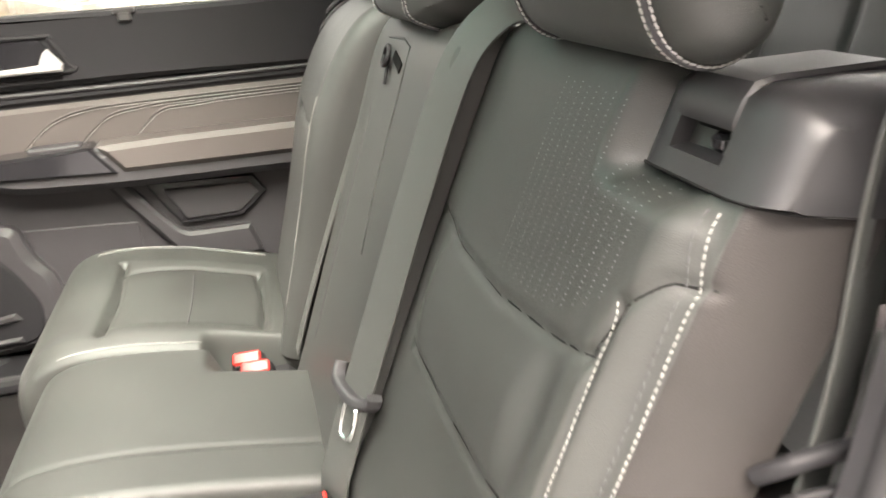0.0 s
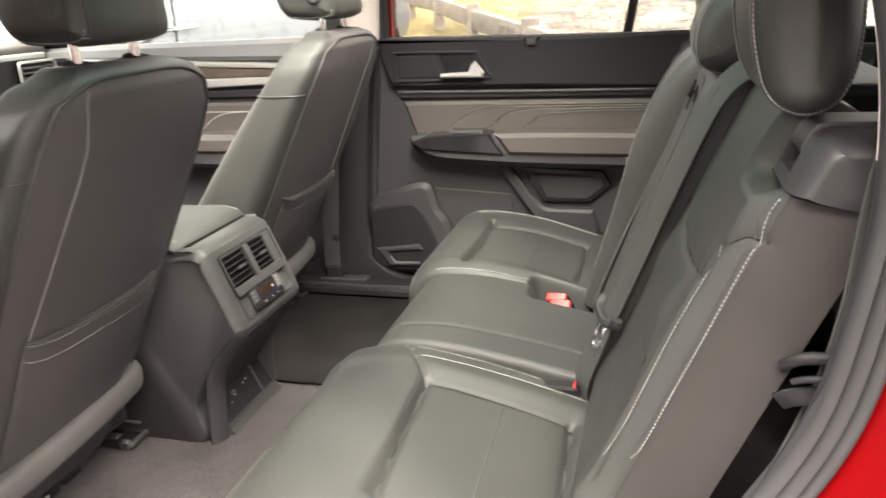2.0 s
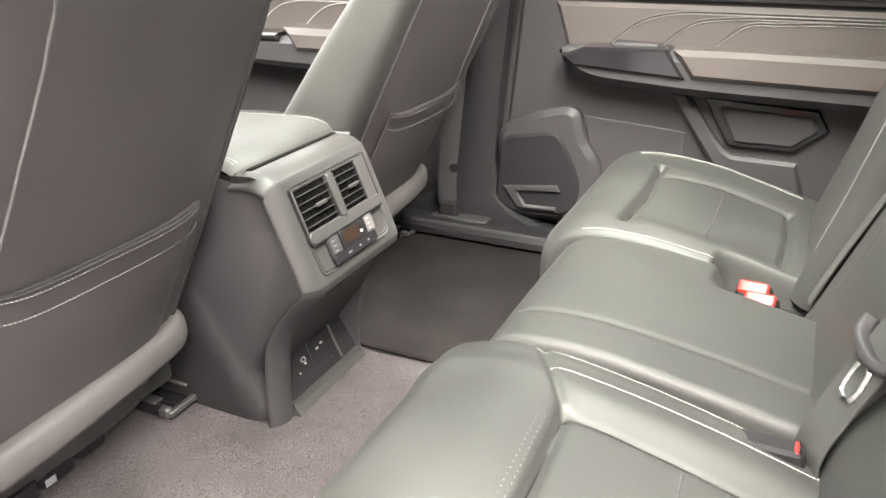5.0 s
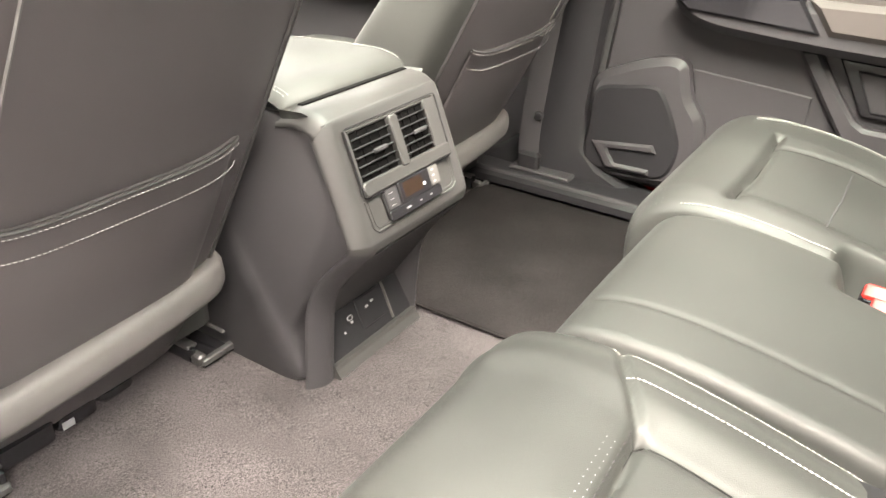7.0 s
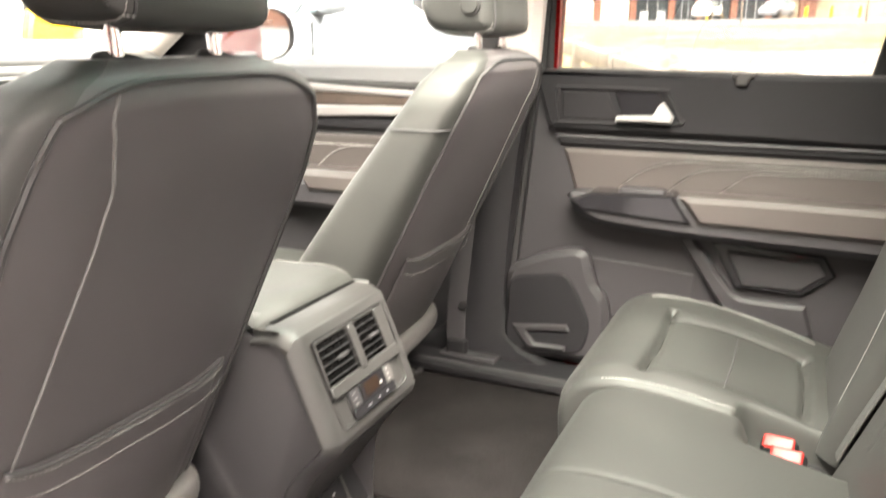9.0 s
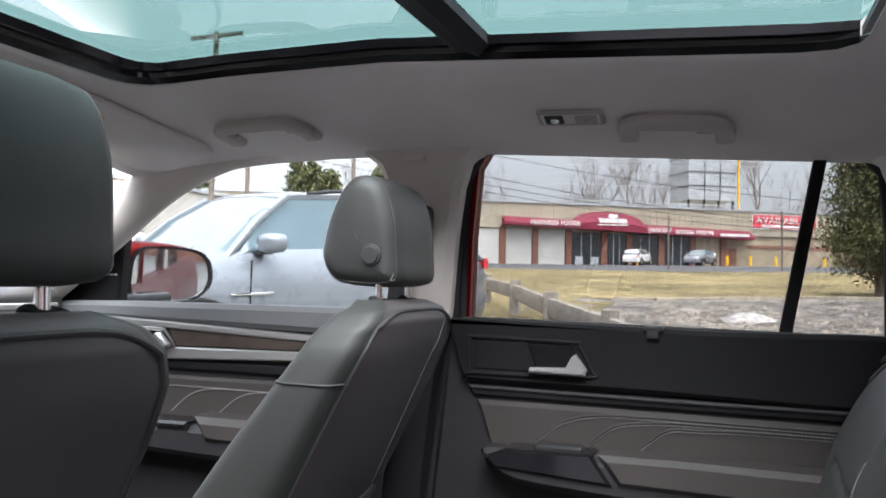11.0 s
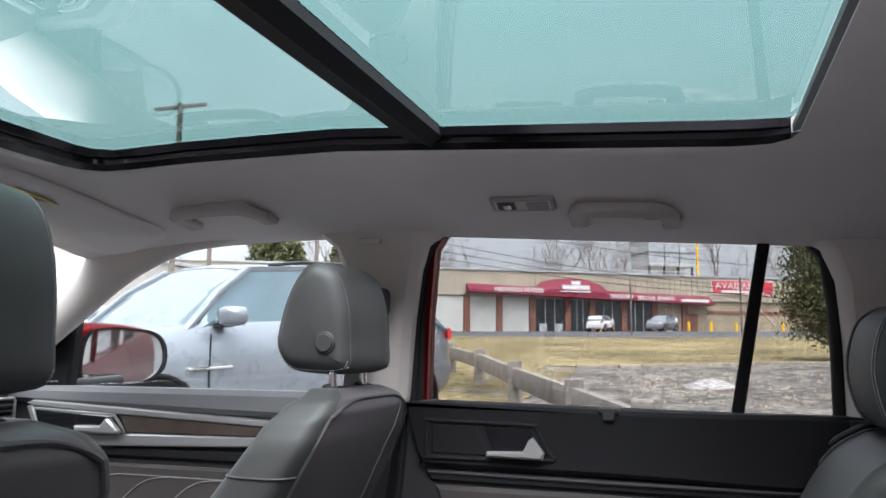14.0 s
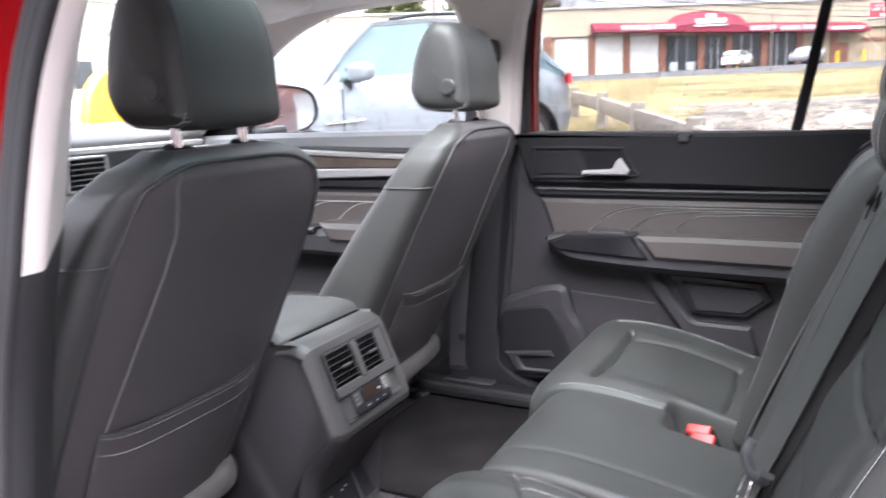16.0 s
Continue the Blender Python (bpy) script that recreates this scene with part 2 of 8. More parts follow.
def rrect(x0, y0, x1, y1, r, n=5):
    """A rectangle with round corners as a list of pairs."""
    out = []
    for cx, cy, a in ((x1 - r, y0 + r, -90), (x1 - r, y1 - r, 0), (x0 + r, y1 - r, 90), (x0 + r, y0 + r, 180)):
        for k in range(n + 1):
            t = radians(a + 90 * k / n)
            out.append((cx + r * math.cos(t), cy + r * math.sin(t)))
    return out


def block(x0, y0, z0, x1, y1, z1, r=0.004, axis="z"):
    if axis == "z":
        return slab(rrect(x0, y0, x1, y1, min(r * 1.5, (x1 - x0) / 2.1, (y1 - y0) / 2.1), 3), z0, z1, min(r, (z1 - z0) / 3), "z")
    if axis == "y":
        return slab(rrect(x0, z0, x1, z1, min(r * 1.5, (x1 - x0) / 2.1, (z1 - z0) / 2.1), 3), y0, y1, min(r, (y1 - y0) / 3), "y")
    return slab(rrect(y0, z0, y1, z1, min(r * 1.5, (y1 - y0) / 2.1, (z1 - z0) / 2.1), 3), x0, x1, min(r, (x1 - x0) / 3), "x")


def sweep(pts, shape, up=(0, 0, 1), closed=False, caps=True, scale=None):
    """A cross-section, pairs (side, up), drawn along a path."""
    P = [Vector(p) for p in pts]
    n = len(P)
    rings = []
    for i in range(n):
        a = P[i - 1] if (i or closed) else P[i]
        b = P[(i + 1) % n] if (i < n - 1 or closed) else P[i]
        t = (b - a).normalized()
        u = Vector(up)
        s = t.cross(u)
        if s.length < 1e-5:
            s = t.cross(Vector((0.3, 1, 0.2)))
        s.normalize()
        u = s.cross(t).normalized()
        k = scale[i] if scale else 1
        rings.append([P[i] + s * (q[0] * k) + u * (q[1] * k) for q in shape])
    if closed:
        rings.append(rings[0])
        return loft(rings, False)
    return loft(rings, caps)


def circle(r, n=8, sx=1.0, sy=1.0):
    return [(r * sx * math.cos(2 * math.pi * k / n), r * sy * math.sin(2 * math.pi * k / n)) for k in range(n)]


def tube(pts, r, n=8, closed=False, up=(0, 0, 1)):
    return sweep(pts, circle(r, n), up, closed)


def disc(centre, normal, r, h, n=28, bev=None):
    """A round plate with a bevelled rim, standing on its centre along the normal."""
    nrm = Vector(normal).normalized()
    q = nrm.to_track_quat("Z", "Y").to_matrix()
    b = bev if bev is not None else h * 0.3
    rings = []
    for rr, hh in ((r, 0), (r, h - b), (r - b, h)):
        rings.append([Vector(centre) + q @ Vector((rr * math.cos(2 * math.pi * k / n), rr * math.sin(2 * math.pi * k / n), hh)) for k in range(n)])
    return loft(rings)


def resample(pts, step):
    P = np.array([tuple(p) for p in pts], float)
    L = np.r_[0, np.cumsum(np.linalg.norm(np.diff(P, axis=0), axis=1))]
    m = max(2, int(L[-1] / step) + 1)
    s = np.linspace(0, L[-1], m)
    return np.stack([np.interp(s, L, P[:, k]) for k in range(P.shape[1])], 1)


def stitches(pts, pitch=0.0075, size=0.0052, r=0.0011, lift=0.0006, normal=None):
    """A row of thread stitches along a path."""
    P = resample(pts, pitch)
    V, F = [], []
    for i in range(len(P) - 1):
        a = Vector(P[i])
        t = (Vector(P[i + 1]) - a).normalized()
        u = Vector(normal) if normal is not None else Vector((0, 0, 1))
        s = t.cross(u)
        if s.length < 1e-4:
            s = t.cross(Vector((1, 0, 0)))
        s.normalize()
        u = s.cross(t)
        t2 = (t + 0.16 * s).normalized()
        k = len(V)
        c = a + u * lift
        for h, w in ((0, 0.45), (size * 0.25, 1), (size * 0.75, 1), (size, 0.45)):
            for q in ((-r, 0), (0, r), (r, 0), (0, -r)):
                V.append(tuple(c + t2 * h + s * (q[0] * w) + u * (q[1] * w)))
        for m in range(3):
            for j in range(4):
                F.append((k + m * 4 + j, k + m * 4 + (j + 1) % 4, k + m * 4 + 4 + (j + 1) % 4, k + m * 4 + 4 + j))
        F.append((k + 3, k + 2, k + 1, k))
        F.append((k + 12, k + 13, k + 14, k + 15))
    return V, F


class Pad:
    """Upholstered pad: a profile in (x, z) drawn across y, with rounded sides, sewn grooves and swellings.
    q tells which coordinate, x (0) or z (1), together with y places the grooves."""

    def __init__(self, profile, y0, y1, q=0, edge=0.02, grooves=(), swell=None, nu=110, step=0.005, depth=0.006, width=0.0045, out=1, push=None, cuts=()):
        P = np.array([tuple(p) for p in profile], float)
        P = resample(P, step)
        T = np.gradient(P, axis=0)
        T /= np.linalg.norm(T, axis=1)[:, None]
        self.N = np.stack([-T[:, 1], T[:, 0]], 1) * out
        self.P, self.y0, self.y1, self.q, self.edge = P, y0, y1, q, edge
        self.grooves = [np.array(g, float) for g in grooves]
        self.cuts = list(cuts) + [(1.0, 1.0)] * (len(self.grooves) - len(cuts))
        self.swell, self.depth, self.width, self.nu, self.push = swell, depth, width, nu, push

    def off(self, Q, Y):
        d = np.minimum(Y - self.y0, self.y1 - Y)
        r = self.edge
        dd = np.clip(d, 0, r)
        o = -(r - np.sqrt(np.maximum(0, r * r - (r - dd) ** 2)))
        if self.swell is not None:
            o = o + self.swell(Q, Y)
        for g, (gd, gw) in zip(self.grooves, self.cuts):
            best = np.full(Q.shape, 9.0)
            for a, b in zip(g[:-1], g[1:]):
                e = b - a
                t = np.clip(((Q - a[0]) * e[0] + (Y - a[1]) * e[1]) / (e @ e + 1e-12), 0, 1)
                best = np.minimum(best, np.hypot(Q - a[0] - t * e[0], Y - a[1] - t * e[1]))
            o = o - self.depth * gd * (np.exp(-(best / (self.width * gw)) ** 2) + 0.2 * np.exp(-(best / (self.width * gw * 4)) ** 2))
        return o

    def back(self, Y):
        """How far the outer cheek is drawn back at y."""
        return self.push(np.asarray(Y, float)) if self.push else np.zeros(np.shape(Y))

    def geo(self, back=0.08, down=None):
        m = len(self.P)
        # cosine-crowded at the two rims
        t = np.linspace(0, 1, self.nu)
        t = 0.85 * t + 0.15 * (0.5 - 0.5 * np.cos(np.pi * t))
        Y = self.y0 + (self.y1 - self.y0) * t
        QQ = np.repeat(self.P[:, self.q][:, None], self.nu, 1)
        YY = np.repeat(Y[None], m, 0)
        O = self.off(QQ, YY)
        X = self.P[:, 0][:, None] + O * self.N[:, 0][:, None] + self.back(YY)
        Z = self.P[:, 1][:, None] + O * self.N[:, 1][:, None] - 0.35 * self.back(YY)
        V = np.stack([X, YY, Z], 2).reshape(-1, 3).tolist()
        n = self.nu
        F = [(i * n + j, i * n + j + 1, (i + 1) * n + j + 1, (i + 1) * n + j) for i in range(m - 1) for j in range(n - 1)]
        rim = [j for j in range(n)] + [i * n + n - 1 for i in range(1, m)] + [(m - 1) * n + j for j in range(n - 2, -1, -1)] + [i * n for i in range(m - 2, 0, -1)]
        dv = np.array(down if down is not None else (0, 0, -back), float)
        k = len(V)
        for i in rim:
            V.append((np.array(V[i]) + dv).tolist())
        c = len(rim)
        for i in range(c):
            F.append((rim[i], rim[(i + 1) % c], k + (i + 1) % c, k + i))
        F.append(tuple(range(k, k + c)))
        return V, F

    def at(self, q, y, lift=0.0):
        """The place on the pad at groove coordinates."""
        lead = slice(int(np.argmin(self.P[:, 0])), None) if self.q == 0 else slice(0, int(np.argmax(self.P[:, 1])) + 1)
        order = np.arange(len(self.P))[lead]
        qs = self.P[order, self.q]
        x, z = np.interp(q, qs, self.P[order, 0]), np.interp(q, qs, self.P[order, 1])
        nx, nz = np.interp(q, qs, self.N[order, 0]), np.interp(q, qs, self.N[order, 1])
        o = float(self.off(np.array([[q]]), np.array([[y]]))[0, 0]) + lift
        bk = float(self.back(y))
        return Vector((x + o * nx + bk, y, z + o * nz - 0.35 * bk))

    def index(self, q):
        """Row of the profile at a height on its leading half."""
        top = int(np.argmax(self.P[:, self.q]))
        return float(np.interp(q, self.P[:top + 1, self.q], np.arange(top + 1)))

    def patch(self, ya, yb, start, stop, lift, thick=0.004, n=40, m=26):
        """A shell lying on the pad between two rows of its profile, from ya to yb."""
        V, F = [], []
        for h in (lift, lift - thick):
            for i in range(n + 1):
                y = ya + (yb - ya) * i / n
                s0, s1 = start(y), stop(y)
                for j in range(m + 1):
                    r = s0 + (s1 - s0) * j / m
                    k = np.arange(len(self.P))
                    p = np.array([np.interp(r, k, self.P[:, 0]), np.interp(r, k, self.P[:, 1])])
                    nn = np.array([np.interp(r, k, self.N[:, 0]), np.interp(r, k, self.N[:, 1])])
                    o = float(self.off(np.array([[p[self.q]]]), np.array([[y]]))[0, 0]) + h
                    rim = min(i, n - i, j, m - j)
                    if h == lift and rim == 0:
                        o -= min(0.002, thick * 0.6)
                    bk = float(self.back(y))
                    V.append((p[0] + nn[0] * o + bk, y, p[1] + nn[1] * o - 0.35 * bk))
        q, b = m + 1, (n + 1) * (m + 1)
        for i in range(n):
            for j in range(m):
                a = i * q + j
                F += [(a, a + 1, a + q + 1, a + q), (b + a, b + a + q, b + a + q + 1, b + a + 1)]
        rim = [j for j in range(m)] + [i * q + m for i in range(n)] + [n * q + j for j in range(m, 0, -1)] + [i * q for i in range(n, 0, -1)]
        for a, c in zip(rim, rim[1:] + rim[:1]):
            F.append((a, b + a, b + c, c))
        return V, F

    def line(self, pts, lift=0.0005, step=0.01):
        return [self.at(a, b, lift) for a, b in resample(pts, step)]


def step(a, lo, hi):
    """Smooth 0 to 1 between lo and hi."""
    t = np.clip((a - lo) / (hi - lo), 0, 1)
    return t * t * (3 - 2 * t)


# ---- the car's shell ----
def lip(x):
    """Height of the headliner's edge along the roof opening."""
    return 1.562 - 0.062 * max(0.0, x) - 0.03 * max(0.0, -0.3 - x)


def liner_z(x, y):
    drop = float(np.interp(abs(y), [0.38, 0.45, 0.53, 0.61, 0.70, 0.78], [0, 0.016, 0.045, 0.067, 0.083, 0.086]))
    front = float(np.interp(x, [-0.95, -0.80, -0.5], [0.06, 0.028, 0.0]))
    return lip(x) - drop - front


def outline_ring(poly, n=120):
    """Outline resampled at even steps of angle round its middle."""
    P = np.array(poly + [poly[0]], float)
    c = np.array([0.1, 0.0])
    P = resample(P, 0.004)
    ang = np.arctan2(P[:, 1] - c[1], P[:, 0] - c[0])
    order = np.argsort(ang)
    a, p = ang[order], P[order]
    t = np.linspace(-math.pi, math.pi, n, endpoint=False) + 0.001
    return np.stack([np.interp(t, a, p[:, k], period=2 * math.pi) for k in range(2)], 1)


HOLE = outline_ring(rrect(-0.52, -0.385, 0.705, 0.385, 0.07, 8))
RIM = outline_ring(rrect(-0.80, -0.775, 1.75, 0.775, 0.05, 5))


def build_headliner():
    rings = [[(x, y, lip(x) + 0.032) for x, y in HOLE], [(x, y, lip(x) + 0.004) for x, y in HOLE]]
    for t in (0.02, 0.05, 0.1, 0.18, 0.28, 0.4, 0.52, 0.64, 0.76, 0.88, 1.0):
        Q = HOLE * (1 - t) + RIM * t
        rings.append([(x, y, liner_z(x, y)) for x, y in Q])
    head = part("ceiling", loft(rings, False), HEADLINER, None, angle=60)
    tagged(head, "light grey woven cloth headliner of the car", "headliner", kind="structure")
    top = []
    for t in (0.0, 0.3, 0.6, 0.85, 1.0):
        Q = HOLE * 1.09 * (1 - t) + RIM * (1 + 0.02 * t) * t
        top.append([(x, y, liner_z(x, y) + 0.042 - 0.027 * t) for x, y in Q])
    rp = part("roof_panel", loft(top, False), RED, None)
    tagged(rp, "red painted steel roof skin of the car", "roof", kind="structure")


build_headliner()


def build_sunroof():
    s = thing("panoramic_sunroof", "large tinted glass sunroof with black frame and cross beam", "sunroof")
    inner = np.array([(x * 1.0, y) for x, y in outline_ring(rrect(-0.475, -0.352, 0.722, 0.352, 0.05, 8))])
    g = loft([[(x, y, lip(x) + 0.004) for x, y in HOLE], [(x, y, lip(x) + 0.012) for x, y in HOLE * 0.55 + inner * 0.45],
              [(x, y, lip(x) + 0.02) for x, y in HOLE * 0.5 + inner * 0.5], [(x, y, lip(x) + 0.022) for x, y in HOLE * 0.2 + inner * 0.8],
              [(x, y, lip(x) + 0.034) for x, y in inner]], False)
    part("frame", g, BLACK_GLOSS, s, "glossy black surround with rubber lips")
    part("seal_flange", loft([[(x, y, lip(x) + 0.0335) for x, y in inner], [(x, y, lip(x) + 0.0345) for x, y in HOLE * 1.10]], False), BLACK_MATT, s, "black glue line under the glass")
    for x0, x1 in ((-0.50, 0.12), (0.18, 0.75)):
        n = 14
        V, F = [], []
        for h in (0.036, 0.042):
            for i in range(n + 1):
                x = x0 + (x1 - x0) * i / n
                V += [(x, -0.38, lip(x) + h), (x, 0.38, lip(x) + h)]
        m = 2 * (n + 1)
        for i in range(n):
            a = 2 * i
            F += [(a, a + 1, a + 3, a + 2), (m + a, m + a + 2, m + a + 3, m + a + 1)]
        F += [(0, m, m + 1, 1), (m - 2, m - 1, 2 * m - 1, 2 * m - 2)]
        p = part("glass_panel", (V, F), GLASS_ROOF, s, "green tinted roof glass")
        glaze(p, (0, 0, -1), False)
    beam = [(0.128, 0.012), (0.128, 0.030), (0.140, 0.034), (0.165, 0.034), (0.188, 0.030), (0.190, 0.012), (0.172, -0.004), (0.155, 0.004), (0.138, 0.006)]
    part("cross_beam", loft([[(x, y, lip(0.15) + z + 0.006) for x, z in beam] for y in np.linspace(-0.364, 0.364, 5)]), BLACK_MATT, s, "black cross beam between the two panes")
    part("blind_rail", block(0.699, -0.36, lip(0.7) + 0.004, 0.735, 0.36, lip(0.7) + 0.03, 0.008), VALANCE, s, "grey rail of the roller blind")


build_sunroof()


# floor of the cabin, with the hump of the tunnel under the console
def build_floor():
    xs = np.linspace(-1.6, 1.9, 71)
    ys = np.linspace(-0.70, 0.74, 49)
    V, F = [], []
    for x in xs:
        for y in ys:
            hump = 0.012 * math.exp(-((y - 0.0) / 0.16) ** 2)
            z = 0.435 + hump + 0.006 * noise.noise(Vector((x * 4, y * 4, 0)))
            V.append((x, y, z))
    n = len(ys)
    for i in range(len(xs) - 1):
        for j in range(n - 1):
            F.append((i * n + j, i * n + j + 1, (i + 1) * n + j + 1, (i + 1) * n + j))
    k = len(V)
    V += [(-1.6, -0.70, 0.39), (-1.6, 0.74, 0.39), (1.9, 0.74, 0.39), (1.9, -0.70, 0.39)]
    F.append((k, k + 1, k + 2, k + 3))
    f = mesh_of("floor", V, F, CARPET)
    tagged(f, "charcoal carpet on the car's floor", "carpet", kind="structure")


build_floor()

# foot mat in the rear footwell, on the carpet
mat_poly = rrect(-0.235, 0.126, 0.32, 0.612, 0.04, 6)
fm = part("foot_mat", slab(mat_poly, 0.444, 0.452, 0.003, "z"), MAT, None)
tagged(fm, "dark carpet foot mat in the rear footwell", "floor mat")


# ---- the open doorway at the camera's side ----
DOORWAY = curve([(0.150, 1.264), (0.086, 1.078), (0.044, 0.95), (-0.004, 0.74), (-0.052, 0.55), (-0.01, 0.475), (0.10, 0.455), (0.45, 0.455),
                 (0.60, 0.50), (0.70, 0.62), (0.790, 0.757), (0.849, 0.870), (0.873, 0.985), (0.880, 1.08), (0.866, 1.20), (0.82, 1.33), (0.73, 1.405),
                 (0.55, 1.44), (0.38, 1.44), (0.25, 1.40)], 8, True)


def build_doorway():
    base = [np.array(p) for p in DOORWAY]

    def ring(y, out):
        far = [min(1.0, max(0.0, (p[0] - 0.1) / 0.76)) for p in base]
        wide, more = offset_poly(base, -out * 0.62), offset_poly(base, -out * 1.4)
        near = y if y > -0.672 else -0.672 + (y + 0.672) * 0.62
        return [(w[0] * (1 - f) + m[0] * f, near * (1 - f) + (y + 0.082) * f, w[1] * (1 - f) + m[1] * f) for w, m, f in zip(wide, more, far)]

    ribs = ((-0.662, 0.004), (-0.672, -0.001), (-0.680, 0.000), (-0.685, 0.003), (-0.687, 0.007), (-0.682, 0.0085), (-0.685, 0.010), (-0.690, 0.0125), (-0.691, 0.0160), (-0.686, 0.0175), (-0.689, 0.019), (-0.693, 0.0215), (-0.693, 0.0245), (-0.684, 0.028))
    seal = part("door_seal", loft([ring(y, out) for y, out in ribs], False), RUBBER, None, angle=70)
    tagged(seal, "ribbed dark grey rubber seal round the door opening", "door seal", kind="structure")
    red = part("door_frame", loft([ring(-0.680, 0.026), ring(-0.688, 0.029), ring(-0.692, 0.036), ring(-0.700, 0.062), ring(-0.716, 0.086), ring(-0.745, 0.098), ring(-0.775, 0.112), ring(-0.80, 0.13),
                                   ring(-0.82, 0.17), ring(-0.835, 0.23), ring(-0.85, 0.36)], False), RED, None, angle=50)
    tagged(red, "glossy red painted body round the open rear door", "car body", kind="structure")
    def trim(y, out):
        wide = ring(y, out)
        thin = ring(min(y, -0.656), min(out, 0.006))
        return [t if b[0] > 0.55 and b[1] > 0.5 else w for w, t, b in zip(wide, thin, base)]
    inside = [trim(-0.560, 0.14), trim(-0.600, 0.075), trim(-0.628, 0.030), trim(-0.640, 0.010), trim(-0.648, 0.001), trim(-0.675, 0.001)]
    n = len(base)
    up = [i for i in range(n) if base[i][1] >= (1.064 if base[i][0] < 0.5 else 1.092)]
    start = max(i for i in range(n) if base[i][1] < 1.092 and base[i][0] > 0.5)
    order = [(start + 1 + k) % n for k in range(len(up))]
    rest = [(start + 1 + len(up) - 1 + k) % n for k in range(n - len(up) + 2)]
    cream = part("upper_pillar_trim", loft([[r[i] for i in order] for r in inside], False, False), PILLAR, None, angle=60)
    tagged(cream, "cream grey plastic upper pillar trim by the open door", "pillar trim", kind="structure")
    low = part("lower_pillar_trim", loft([[r[i] for i in rest] for r in inside], False, False), PLASTIC, None, angle=60)
    tagged(low, "dark grained plastic lower pillar and sill trim", "pillar trim", kind="structure")


build_doorway()

# the body behind the doorway trim: quarter wall at the wheel arch, and the pillar in front
V_side = part("wall_side", slab([(0.86, 0.43), (1.9, 0.43), (1.9, 1.12), (1.16, 1.12), (1.08, 1.45), (0.84, 1.45), (0.885, 1.2), (0.90, 1.08), (0.88, 0.96), (0.84, 0.86), (0.79, 0.74), (0.72, 0.60), (0.64, 0.49), (0.58, 0.43)], -0.600, -0.588, 0.004), PLASTIC_SOFT, None)
tagged(V_side, "dark plastic side trim beside the rear seat", "side trim", kind="structure")
V_front = part("wall_front_side", slab([(-1.6, 0.43), (-0.13, 0.43), (-0.13, 0.53), (-0.07, 0.74), (-0.022, 0.95), (0.02, 1.075), (-0.16, 1.10), (-1.6, 1.10)], -0.68, -0.63, 0.004), PLASTIC_SOFT, None)
tagged(V_front, "dark plastic door trim beside the front seat", "side trim", kind="structure")


# ---- the opposite side: rear door ----
def plate(name, poly, lo, hi, mat, parent, label="", bev=0.004, angle=38):
    return part(name, slab(poly, lo, hi, bev), mat, parent, label, angle=angle)


